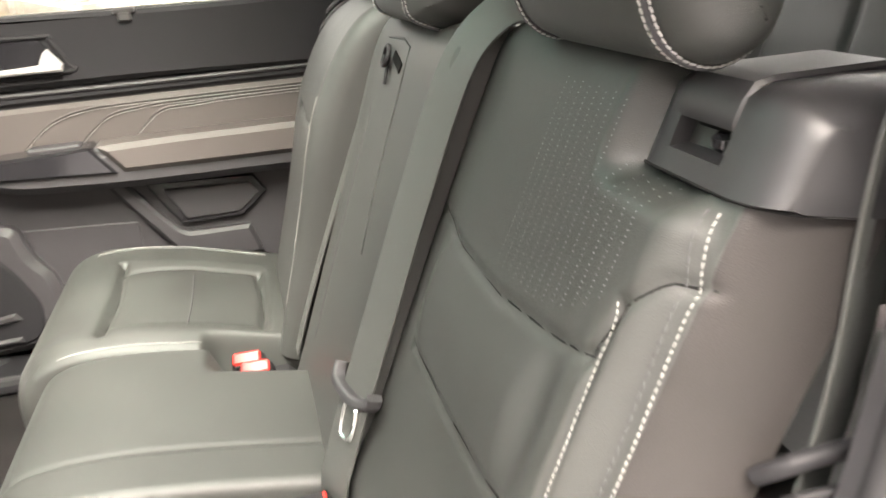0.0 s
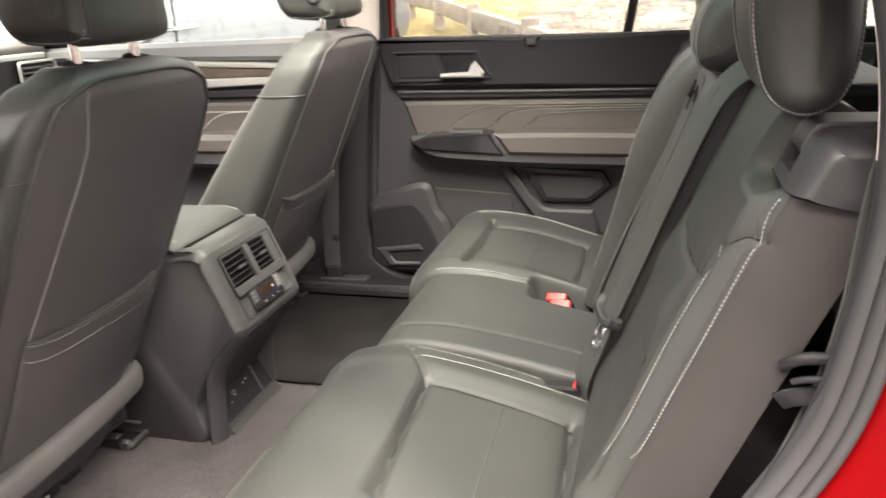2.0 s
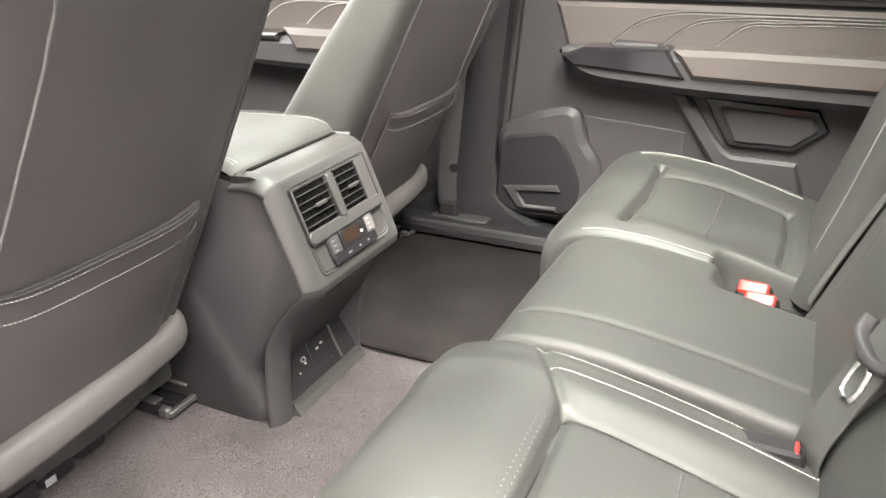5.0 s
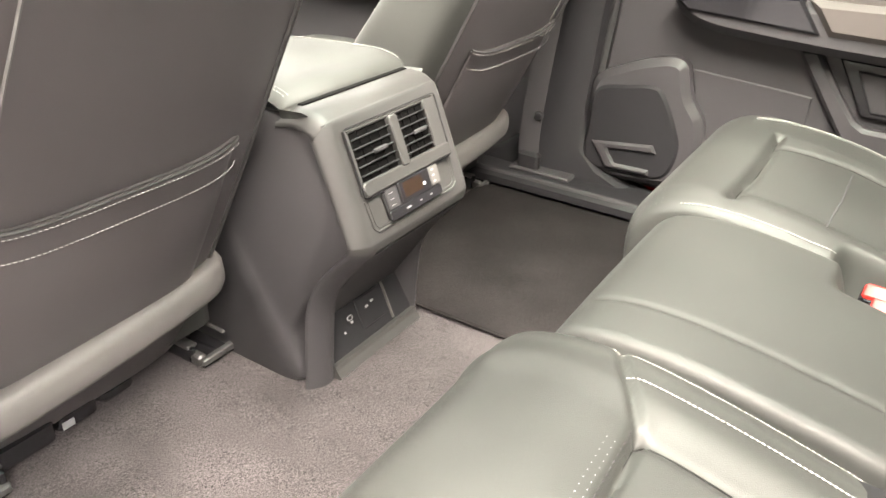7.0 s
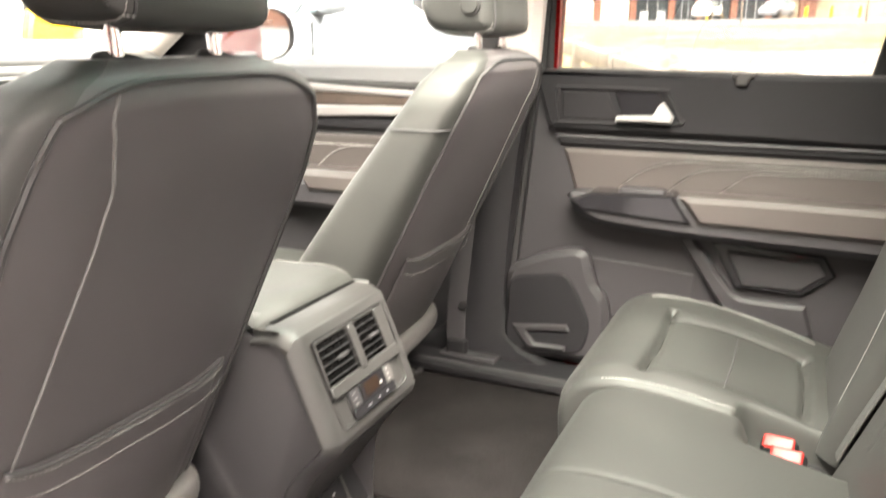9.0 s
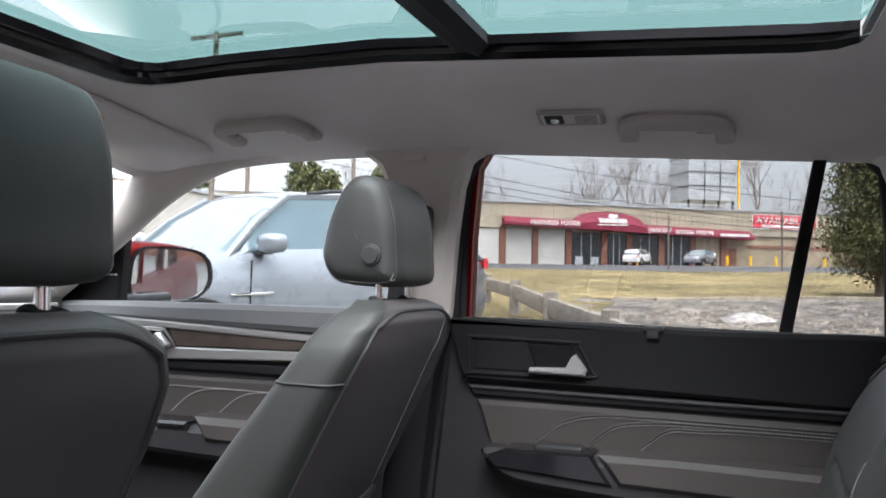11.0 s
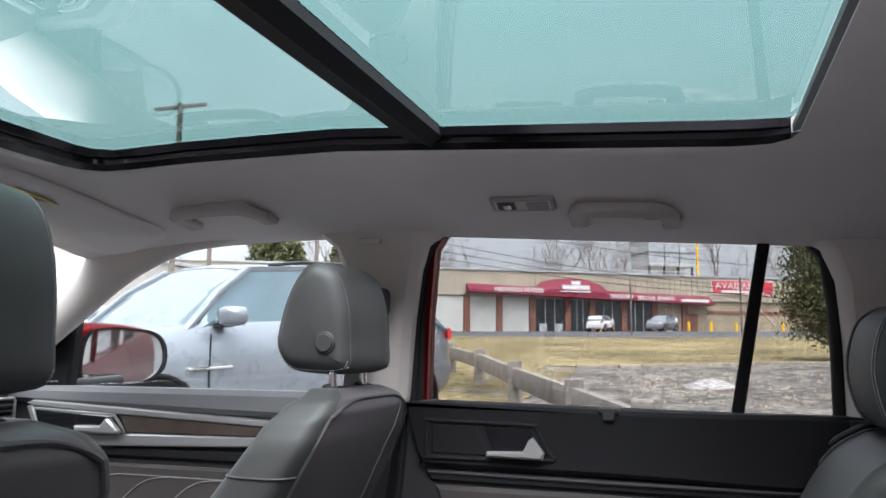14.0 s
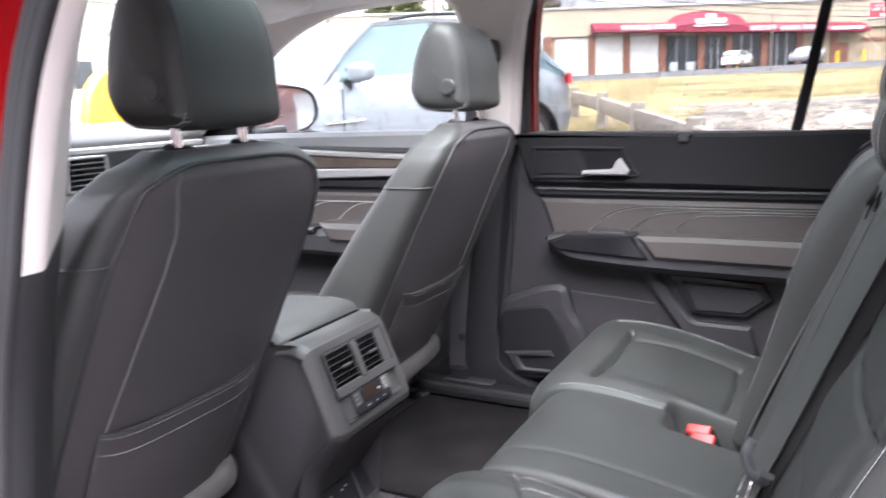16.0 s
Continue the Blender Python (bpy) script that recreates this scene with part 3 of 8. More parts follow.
def build_rear_door():
    d = thing("rear_door", "closed rear door with dark plastic trim and taupe leatherette inlay", "car door")
    plate("door_panel", [(-0.055, 0.50), (-0.03, 0.475), (0.90, 0.475), (0.90, 1.105), (-0.005, 1.105), (-0.03, 0.85), (-0.06, 0.58)], 0.742, 0.80, PLASTIC, d, "dark grained plastic door panel", 0.008)
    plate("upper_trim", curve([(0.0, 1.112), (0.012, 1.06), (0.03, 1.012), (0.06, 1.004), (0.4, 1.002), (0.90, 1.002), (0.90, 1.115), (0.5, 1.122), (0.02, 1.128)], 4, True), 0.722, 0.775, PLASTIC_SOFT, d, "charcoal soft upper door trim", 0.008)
    plate("trim_band", [(0.035, 0.998), (0.05, 0.972), (0.90, 0.970), (0.90, 0.999)], 0.733, 0.775, PLASTIC_SOFT, d, "", 0.006)
    part("trim_edge", tube([(0.045, 0.7335, 0.992), (0.4, 0.7325, 0.990), (0.90, 0.7325, 0.990)], 0.0045), PLASTIC, d, "thin raised edge")
    # release handle
    bez = part("handle_bezel", sweep([(x, 0.721, z) for x, z in curve([(0.047, 1.026), (0.047, 1.088), (0.06, 1.094), (0.255, 1.091), (0.268, 1.084), (0.292, 1.040), (0.284, 1.026), (0.06, 1.022)], 4, True)],
                                     circle(0.0042, 8), (0, 1, 0), True), PLASTIC_SOFT, d, "thin frame round the release handle")
    part("recess", slab([(0.165, 1.086), (0.252, 1.086), (0.284, 1.036), (0.187, 1.030)], 0.7185, 0.726, 0.002), BLACK_GLOSS, bez, "black recess behind the lever")
    part("pull_lever", slab([(0.172, 1.0295), (0.174, 1.040), (0.245, 1.043), (0.256, 1.064), (0.264, 1.070), (0.286, 1.041), (0.282, 1.0285)], 0.700, 0.7165, 0.004), SILVER, d, "satin silver release lever")
    part("latch_plate", slab([(0.057, 1.030), (0.057, 1.086), (0.150, 1.086), (0.172, 1.030)], 0.7195, 0.7235, 0.002), BLACK_MATT, d, "black plate beside the lever")
    # taupe inlay
    inlay = plate("inlay", [(0.058, 0.966), (0.45, 0.967), (0.90, 0.964), (0.90, 0.87), (0.4, 0.87), (0.088, 0.872)], 0.732, 0.77, TAUPE, d, "taupe leatherette inlay", 0.008)
    for x0, zt, k in ((0.175, 0.957, 0), (0.275, 0.951, 1), (0.372, 0.945, 2)):
        ln = curve([(x0, 0.7305, 0.888), (x0 + 0.03, 0.7305, 0.915), (x0 + 0.065, 0.7305, 0.938), (x0 + 0.12, 0.7305, zt - 0.004), (x0 + 0.22, 0.7305, zt), (0.88, 0.7305, zt)], 6)
        part("seam", tube(ln, 0.0016, 6), TAUPE, inlay)
        part("stitching", stitches([(p[0], 0.7290, p[2] - 0.004) for p in ln], 0.006, 0.0045, 0.0007, 0, (0, -1, 0)), THREAD, inlay, "fine pale stitching", kind="stuff")
    # armrest
    arm = plate("armrest", curve([(0.088, 0.880), (0.14, 0.884), (0.34, 0.886), (0.60, 0.884), (0.90, 0.880), (0.90, 0.795), (0.64, 0.799), (0.40, 0.803), (0.25, 0.810), (0.16, 0.818), (0.112, 0.836), (0.092, 0.860)], 5, True), 0.672, 0.765, PLASTIC, d, "dark plastic armrest", 0.016)
    part("arm_pad", slab([(0.312, 0.892), (0.45, 0.8945), (0.90, 0.892), (0.90, 0.832), (0.6, 0.834), (0.352, 0.838)], 0.662, 0.755, 0.010), TAUPE, arm, "padded taupe arm pad")
    part("switch_plate", slab([(0.094, 0.870), (0.14, 0.888), (0.300, 0.8925), (0.340, 0.838), (0.12, 0.850)], 0.664, 0.745, 0.005), BLACK_GLOSS, arm, "glossy black switch plate")
    part("window_switch", block(0.19, 0.690, 0.886, 0.282, 0.728, 0.897, 0.004), PLASTIC, arm, "window lift switch")
    # lower panel
    st = plate("brace", [(0.302, 0.803), (0.340, 0.803), (0.388, 0.735), (0.422, 0.694), (0.44, 0.684), (0.56, 0.682), (0.58, 0.62), (0.46, 0.60), (0.43, 0.625), (0.40, 0.665), (0.355, 0.728)], 0.722, 0.76, PLASTIC, d, "raised diagonal brace", 0.007)
    plate("speaker_frame", [(0.372, 0.796), (0.582, 0.786), (0.606, 0.748), (0.550, 0.702), (0.428, 0.702)], 0.730, 0.76, BLACK_GLOSS, d, "glossy black angular frame", 0.003)
    plate("speaker_cover", [(0.405, 0.780), (0.572, 0.772), (0.588, 0.748), (0.545, 0.712), (0.440, 0.712)], 0.7255, 0.736, PLASTIC, d, "", 0.003)
    # ridged storage shape ahead of the seat
    plate("speaker_pod", curve([(-0.052, 0.50), (-0.058, 0.62), (-0.05, 0.692), (0.0, 0.722), (0.05, 0.742), (0.098, 0.753), (0.125, 0.742), (0.134, 0.71), (0.145, 0.68), (0.170, 0.645), (0.178, 0.60), (0.17, 0.52), (0.10, 0.495)], 5, True), 0.706, 0.76, PLASTIC, d, "raised speaker pod", 0.014)
    plate("speaker_grille", curve([(-0.046, 0.515), (-0.050, 0.60), (-0.04, 0.672), (0.02, 0.690), (0.075, 0.697), (0.098, 0.68), (0.125, 0.63), (0.14, 0.58), (0.12, 0.52), (0.05, 0.508)], 5, True), 0.7005, 0.725, PLASTIC_SOFT, d, "dark speaker grille", 0.006)
    plate("pull_pocket", [(-0.036, 0.566), (0.09, 0.582), (0.10, 0.566), (0.0, 0.556), (0.0, 0.552), (0.018, 0.528), (0.09, 0.53), (0.09, 0.518), (0.0, 0.516)], 0.695, 0.715, PLASTIC, d, "", 0.004)
    plate("seam_step", [(0.13, 0.733), (0.30, 0.722), (0.345, 0.718), (0.345, 0.60), (0.17, 0.60), (0.15, 0.66)], 0.7385, 0.76, PLASTIC, d, "", 0.002)
    # window ledge
    sill = plate("window_ledge", [(0.022, 1.112), (0.022, 1.130), (0.79, 1.119), (0.79, 1.100)], 0.728, 0.79, PLASTIC_GREY, d, "grey ledge under the window", 0.007)
    for k, y in enumerate((0.742, 0.754, 0.766)):
        part("slot_rib", tube([(0.04, y, 1.1305), (0.40, y, 1.1255), (0.775, y, 1.1205)], 0.0024, 6), PLASTIC_GREY, sill)
    part("shade_hook", join(block(0.385, 0.715, 1.117, 0.425, 0.735, 1.128, 0.003), block(0.393, 0.712, 1.104, 0.417, 0.722, 1.120, 0.003)), PLASTIC_GREY, d, "small grey shade hook")
    # window frame: red painted left edge, black right parts, dividing bar
    part("frame_edge", sweep([(0.006, 0.80, 0.50), (-0.014, 0.80, 0.80), (0.000, 0.80, 1.13), (0.004, 0.80, 1.30), (0.018, 0.795, 1.45), (0.05, 0.79, 1.50)],
                             [(-0.024, -0.02), (-0.006, -0.02), (-0.004, 0.02), (-0.024, 0.02)], (0, 1, 0)), RED, d, "red painted door frame edge")
    part("frame_rubber", sweep([(0.008, 0.79, 1.12), (0.010, 0.79, 1.30), (0.016, 0.787, 1.43), (0.034, 0.785, 1.478), (0.09, 0.785, 1.491), (0.40, 0.785, 1.477), (0.70, 0.785, 1.454), (0.765, 0.785, 1.446), (0.797, 0.786, 1.41), (0.808, 0.787, 1.30), (0.808, 0.79, 1.115)],
                               circle(0.014, 10), (0, 1, 0)), RUBBER, d, "black rubber window seal")
    part("divider_bar", sweep([(0.632, 0.775, 1.115), (0.694, 0.768, 1.458)], rrect(-0.011, -0.012, 0.011, 0.012, 0.004, 3), (0, 1, 0)), BLACK_MATT, d, "black bar dividing the window")
    part("outer_edge", sweep([(0.825, 0.80, 1.10), (0.824, 0.80, 1.30), (0.812, 0.80, 1.42), (0.78, 0.80, 1.465)], circle(0.014, 8), (0, 1, 0)), RED, d, "red painted edge")
    pane = part("window_pane", slab([(0.005, 1.11), (0.81, 1.10), (0.81, 1.46), (0.06, 1.50), (0.012, 1.44)], 0.793, 0.798, 0.0015), GLASS_PRIVACY, d, "lightly tinted door glass")
    glaze(pane, (0, -1, 0), False)


build_rear_door()


def door_skin(x0, x1, label):
    rings = []
    for z, y in ((0.36, 0.84), (0.50, 0.875), (0.72, 0.885), (0.80, 0.875), (0.95, 0.87), (1.06, 0.845), (1.10, 0.815)):
        rings.append([(x0, y - 0.02, z), (x0, y, z), ((x0 + x1) / 2, y + 0.006, z), (x1, y, z), (x1, y - 0.02, z)])
    k = part("door_skin", loft(rings), RED, None, angle=40)
    tagged(k, label, "car body", "door skins", "structure")


door_skin(-0.02, 1.02, "red painted outer skin of the closed rear door")
door_skin(1.03, 2.5, "red painted rear quarter panel of the car")
door_skin(-1.20, -0.03, "red painted outer skin of the closed front door")


# outer panels that close the body round the open doorway
for nm, poly, y0, y1, lab in (("front_door_skin", [(-1.30, 0.38), (-0.36, 0.38), (-0.30, 0.70), (-0.22, 1.10), (-1.30, 1.10)], -0.875, -0.850, "red painted outer skin of the driver's door"),
                              ("quarter_skin", [(1.06, 0.40), (2.10, 0.40), (2.10, 1.12), (1.18, 1.12), (1.16, 0.85), (1.10, 0.62)], -0.800, -0.775, "red painted rear quarter panel")):
    k = part(nm, slab(poly, y0, y1, 0.008), RED, None)
    tagged(k, lab, "car body", "side skins", "structure")
bonnet = part("bonnet_skin", loft([[(x, y, z + 0.03 * math.cos(y * 1.8)) for y in np.linspace(-0.80, 0.80, 13)] for x, z in ((-1.58, 1.03), (-2.0, 0.99), (-2.4, 0.92), (-2.55, 0.80), (-2.58, 0.55))], False, False), RED, None, angle=60)
tagged(bonnet, "red painted bonnet of the car", "car body", kind="structure")


def build_front_door():
    d = thing("front_door", "closed front door with silver strips and taupe inlay", "car door")
    plate("door_panel", [(-1.45, 0.46), (-0.17, 0.46), (-0.17, 1.13), (-1.45, 1.13)], 0.745, 0.80, PLASTIC, d, "dark grained plastic door panel", 0.008)
    # upper trim is paler than its own dark grey, for the window's reflection
    plate("upper_trim", [(-1.42, 1.10), (-0.95, 1.098), (-0.175, 1.082), (-0.175, 1.142), (-0.9, 1.14), (-1.42, 1.13)], 0.728, 0.79, DOOR_TOP, d, "soft upper trim, window sheen in its grey", 0.012)
    plate("silver_strip", [(-0.985, 1.098), (-0.965, 1.106), (-0.334, 1.079), (-0.175, 1.072), (-0.175, 1.058), (-0.334, 1.065), (-0.722, 1.080), (-0.955, 1.090)], 0.722, 0.76, SILVER, d, "satin silver strip", 0.003)
    plate("decor_strip", [(-0.715, 1.080), (-0.175, 1.058), (-0.175, 1.044), (-0.69, 1.038)], 0.727, 0.76, WOOD, d, "dark brown decor strip", 0.003)
    plate("lower_silver_strip", [(-0.985, 1.090), (-0.968, 1.094), (-0.934, 1.028), (-0.69, 1.036), (-0.175, 1.044), (-0.175, 1.024), (-0.37, 1.020), (-0.913, 1.000), (-0.945, 1.012)], 0.723, 0.76, SILVER, d, "", 0.003)
    plate("belt_strip", [(-1.05, 1.006), (-0.175, 1.008), (-0.175, 0.985), (-1.05, 0.983)], 0.733, 0.76, PLASTIC_SOFT, d, "", 0.004)
    plate("inlay", [(-1.05, 0.965), (-0.175, 0.972), (-0.175, 0.86), (-1.05, 0.86)], 0.733, 0.76, TAUPE, d, "taupe leatherette inlay", 0.006)
    for x0 in (-0.83, -0.70, -0.57):
        ln = curve([(x0, 0.7315, 0.885), (x0 + 0.05, 0.7315, 0.925), (x0 + 0.10, 0.7315, 0.942), (x0 + 0.2, 0.7315, 0.946), (-0.18, 0.7315, 0.946)], 5)
        part("seam", tube(ln, 0.0010, 6), THREAD, d)
    part("handle_bezel", sweep([(x, 0.7225, z) for x, z in ((-0.956, 1.086), (-0.722, 1.077), (-0.700, 1.054), (-0.690, 1.040), (-0.934, 1.029))], circle(0.0035, 6), (0, 1, 0), True), SILVER, d, "silver frame round the release lever")
    part("recess", slab([(-0.952, 1.084), (-0.726, 1.075), (-0.694, 1.042), (-0.932, 1.031)], 0.718, 0.728, 0.002), BLACK_GLOSS, d, "")
    part("pull_lever", slab([(-0.819, 1.038), (-0.818, 1.052), (-0.745, 1.054), (-0.732, 1.070), (-0.724, 1.071), (-0.692, 1.044), (-0.698, 1.036)], 0.700, 0.718, 0.004), SILVER, d, "satin silver release lever")
    arm = plate("armrest", curve([(-1.0, 0.862), (-0.64, 0.868), (-0.4, 0.872), (-0.175, 0.87), (-0.175, 0.79), (-0.5, 0.795), (-0.9, 0.81)], 4, True), 0.665, 0.765, PLASTIC, d, "dark plastic armrest", 0.015)
    part("arm_pad", slab([(-0.585, 0.892), (-0.175, 0.892), (-0.175, 0.835), (-0.55, 0.835)], 0.655, 0.755, 0.014), TAUPE, arm, "padded taupe arm pad")
    part("switch_plate", slab([(-0.80, 0.874), (-0.60, 0.878), (-0.60, 0.858), (-0.80, 0.856)], 0.66, 0.75, 0.006), BLACK_GLOSS, arm, "glossy black switch plate")
    pane = part("window_pane", slab([(-0.16, 1.13), (-0.13, 1.50), (-0.45, 1.52), (-0.66, 1.46), (-0.90, 1.32), (-0.905, 1.13)], 0.786, 0.790, 0.0015), GLASS, d, "clear door glass")
    glaze(pane, (0, -1, 0), False)
    part("frame_rubber", sweep([(-0.158, 0.78, 1.13), (-0.155, 0.778, 1.40), (-0.172, 0.776, 1.455), (-0.21, 0.775, 1.488), (-0.44, 0.772, 1.503), (-0.66, 0.768, 1.446), (-0.89, 0.765, 1.312), (-0.905, 0.77, 1.13)],
                               circle(0.008, 8), (0, 1, 0)), RUBBER, d, "black rubber window seal")
    plate("mirror_sail", [(-0.895, 1.125), (-0.885, 1.302), (-1.16, 1.13)], 0.755, 0.79, BLACK_MATT, d, "black triangle at the mirror's foot", 0.006)


build_front_door()


def build_side_mirror():
    s = thing("side_mirror", "red wing mirror with black rim on the front door", "wing mirror")
    o = curve([(-0.125, -0.060), (-0.128, 0.02), (-0.112, 0.070), (-0.06, 0.086), (0.06, 0.082), (0.112, 0.055), (0.128, 0.0), (0.112, -0.045), (0.05, -0.078), (-0.07, -0.085)], 4, True)
    c, n, a = Vector((-0.965, 1.015, 1.205)), Vector((0.885, -0.465, -0.040)).normalized(), Vector((0.465, 0.885, 0))

    up = (Vector((0, 0, 1)) - n * n.z).normalized()

    def ring(f, back, shift=0.0):
        return [c + a * (p[0] * f + shift) + up * (p[1] * f) - n * back for p in o]
    part("shell", loft([ring(0.95, 0.0, 0.008), ring(1.02, 0.010, -0.012), ring(1.09, 0.035, -0.048), ring(1.08, 0.075, -0.070), ring(0.98, 0.12, -0.076), ring(0.72, 0.155, -0.078), ring(0.25, 0.170, -0.078)]), RED, s, "red painted mirror shell", angle=60)
    part("rim", loft([ring(0.955, 0.008, 0.010), ring(0.955, -0.008, 0.010), ring(0.87, -0.008, 0.010), ring(0.85, 0.002, 0.010)], False), BLACK_GLOSS, s, "black rim")
    part("mirror_glass", loft([ring(0.86, 0.004, 0.010), ring(0.86, -0.002, 0.010)]), MIRROR, s, "mirror glass")
    part("foot", sweep([(-0.99, 0.79, 1.135), (-0.99, 0.90, 1.135), (-0.985, 1.0, 1.14)], rrect(-0.05, -0.018, 0.05, 0.018, 0.012, 3), (0, 0, 1)), BLACK_GLOSS, s, "black mirror foot")


build_side_mirror()


def build_b_pillar():
    low = thing("pillar_trim", "dark plastic trim of the pillar between the doors", "pillar trim", kind="structure")
    rings = []
    for z, x0, x1, y in ((0.452, -0.36, 0.10, 0.700), (0.475, -0.33, 0.06, 0.700), (0.50, -0.26, 0.0, 0.700), (0.54, -0.21, -0.045, 0.704), (0.62, -0.18, -0.062, 0.708), (0.80, -0.17, -0.050, 0.712), (0.95, -0.165, -0.038, 0.722), (1.08, -0.16, -0.024, 0.735), (1.105, -0.16, -0.02, 0.738)):
        rings.append([(x0, y + 0.06, z), (x0 + 0.01, y + 0.01, z), (x0 + 0.035, y - 0.006, z), ((x0 + x1) / 2, y - 0.012, z), (x1 - 0.02, y - 0.006, z), (x1 - 0.004, y + 0.006, z), (x1, y + 0.06, z)])
    part("lower_cover", loft(rings, True), PLASTIC_SOFT, low)
    rings = []
    for z, x0, x1, y in ((1.10, -0.165, -0.012, 0.742), (1.15, -0.16, -0.005, 0.742), (1.30, -0.15, 0.006, 0.735), (1.40, -0.155, 0.020, 0.728), (1.45, -0.175, 0.036, 0.722), (1.485, -0.22, 0.075, 0.715)):
        rings.append([(x0, y + 0.06, z), (x0 + 0.004, y + 0.012, z), (x0 + 0.02, y - 0.004, z), ((x0 + x1) / 2, y - 0.010, z), (x1 - 0.02, y - 0.004, z), (x1 - 0.004, y + 0.012, z), (x1, y + 0.06, z)])
    up = part("upper_cover", loft(rings, True), PILLAR, low, "cream grey upper cover")
    part("airbag_badge", slab(rrect(-0.105, 1.452, -0.055, 1.466, 0.005, 3), 0.700, 0.7135, 0.002), PILLAR, up)
    seal = part("door_rubber", sweep([(-0.030, 0.755, 0.47), (-0.058, 0.755, 0.56), (-0.055, 0.757, 0.70), (-0.042, 0.765, 0.85), (-0.022, 0.772, 1.02), (-0.008, 0.782, 1.13), (0.002, 0.78, 1.30), (0.018, 0.775, 1.42), (0.045, 0.77, 1.478)], circle(0.012, 8), (0, 1, 0)), RUBBER, low, "black rubber door seal")
    sp = part("sill_plate", slab(rrect(-0.33, 0.615, 0.80, 0.735, 0.02, 4), 0.448, 0.478, 0.008, "z"), PLASTIC_SOFT, None)
    tagged(sp, "dark plastic scuff plate along the door sill", "sill plate", kind="structure")
    part("sill_ridge", tube([(-0.30, 0.628, 0.478), (0.3, 0.628, 0.478), (0.78, 0.628, 0.478)], 0.006), PLASTIC, sp)
    part("grip_strip", block(-0.20, 0.655, 0.476, -0.06, 0.70, 0.486, 0.003), PLASTIC, sp)


build_b_pillar()

# rear quarter on the opposite side, with its cream upper trim
q_low = part("wall_quarter", slab([(0.86, 0.43), (1.9, 0.43), (1.9, 1.12), (0.81, 1.12)], 0.70, 0.76, 0.004), PLASTIC_SOFT, None)
tagged(q_low, "dark plastic side trim behind the rear door", "side trim", kind="structure")
rings = []
for z, x0, y in ((1.10, 0.812, 0.745), (1.25, 0.812, 0.738), (1.36, 0.806, 0.728), (1.42, 0.785, 0.715), (1.475, 0.70, 0.705)):
    rings.append([(x0, y + 0.06, z), (x0 + 0.004, y + 0.01, z), (x0 + 0.02, y - 0.008, z), (x0 + 0.12, y - 0.02, z), (x0 + 0.22, y - 0.01, z), (x0 + 0.24, y + 0.02, z), (x0 + 0.24, y + 0.06, z)])
q_up = part("quarter_trim", loft(rings), PILLAR, None)
tagged(q_up, "cream grey trim of the rear roof pillar", "pillar trim", kind="structure")
for k, y in ((1, 0.745), (2, -0.645)):
    qg = part("window_%d" % k, slab([(1.02, 1.11), (1.9, 1.11), (1.85, 1.42), (0.96, 1.46)], y, y + 0.005, 0.0015), GLASS_DARK, None)
    tagged(qg, "fixed rear quarter glass of the car", "car window", "quarter windows", "structure")
    glaze(qg, (0, -1 if y > 0 else 1, 0))
tail = part("wall_tail", slab([(-0.75, 0.43), (0.78, 0.43), (0.78, 1.06), (-0.75, 1.06)], 1.88, 1.93, 0.004, "x"), PLASTIC_SOFT, None)
tagged(tail, "dark tailgate trim closing the cargo space", "tailgate trim", kind="structure")
tg = part("window_3", slab([(-0.75, 1.055), (0.78, 1.055), (0.74, 1.45), (-0.71, 1.45)], 1.89, 1.895, 0.0015, "x"), GLASS_DARK, None)
tagged(tg, "dark tinted tailgate glass", "car window", "quarter windows", "structure")
glaze(tg, (-1, 0, 0))


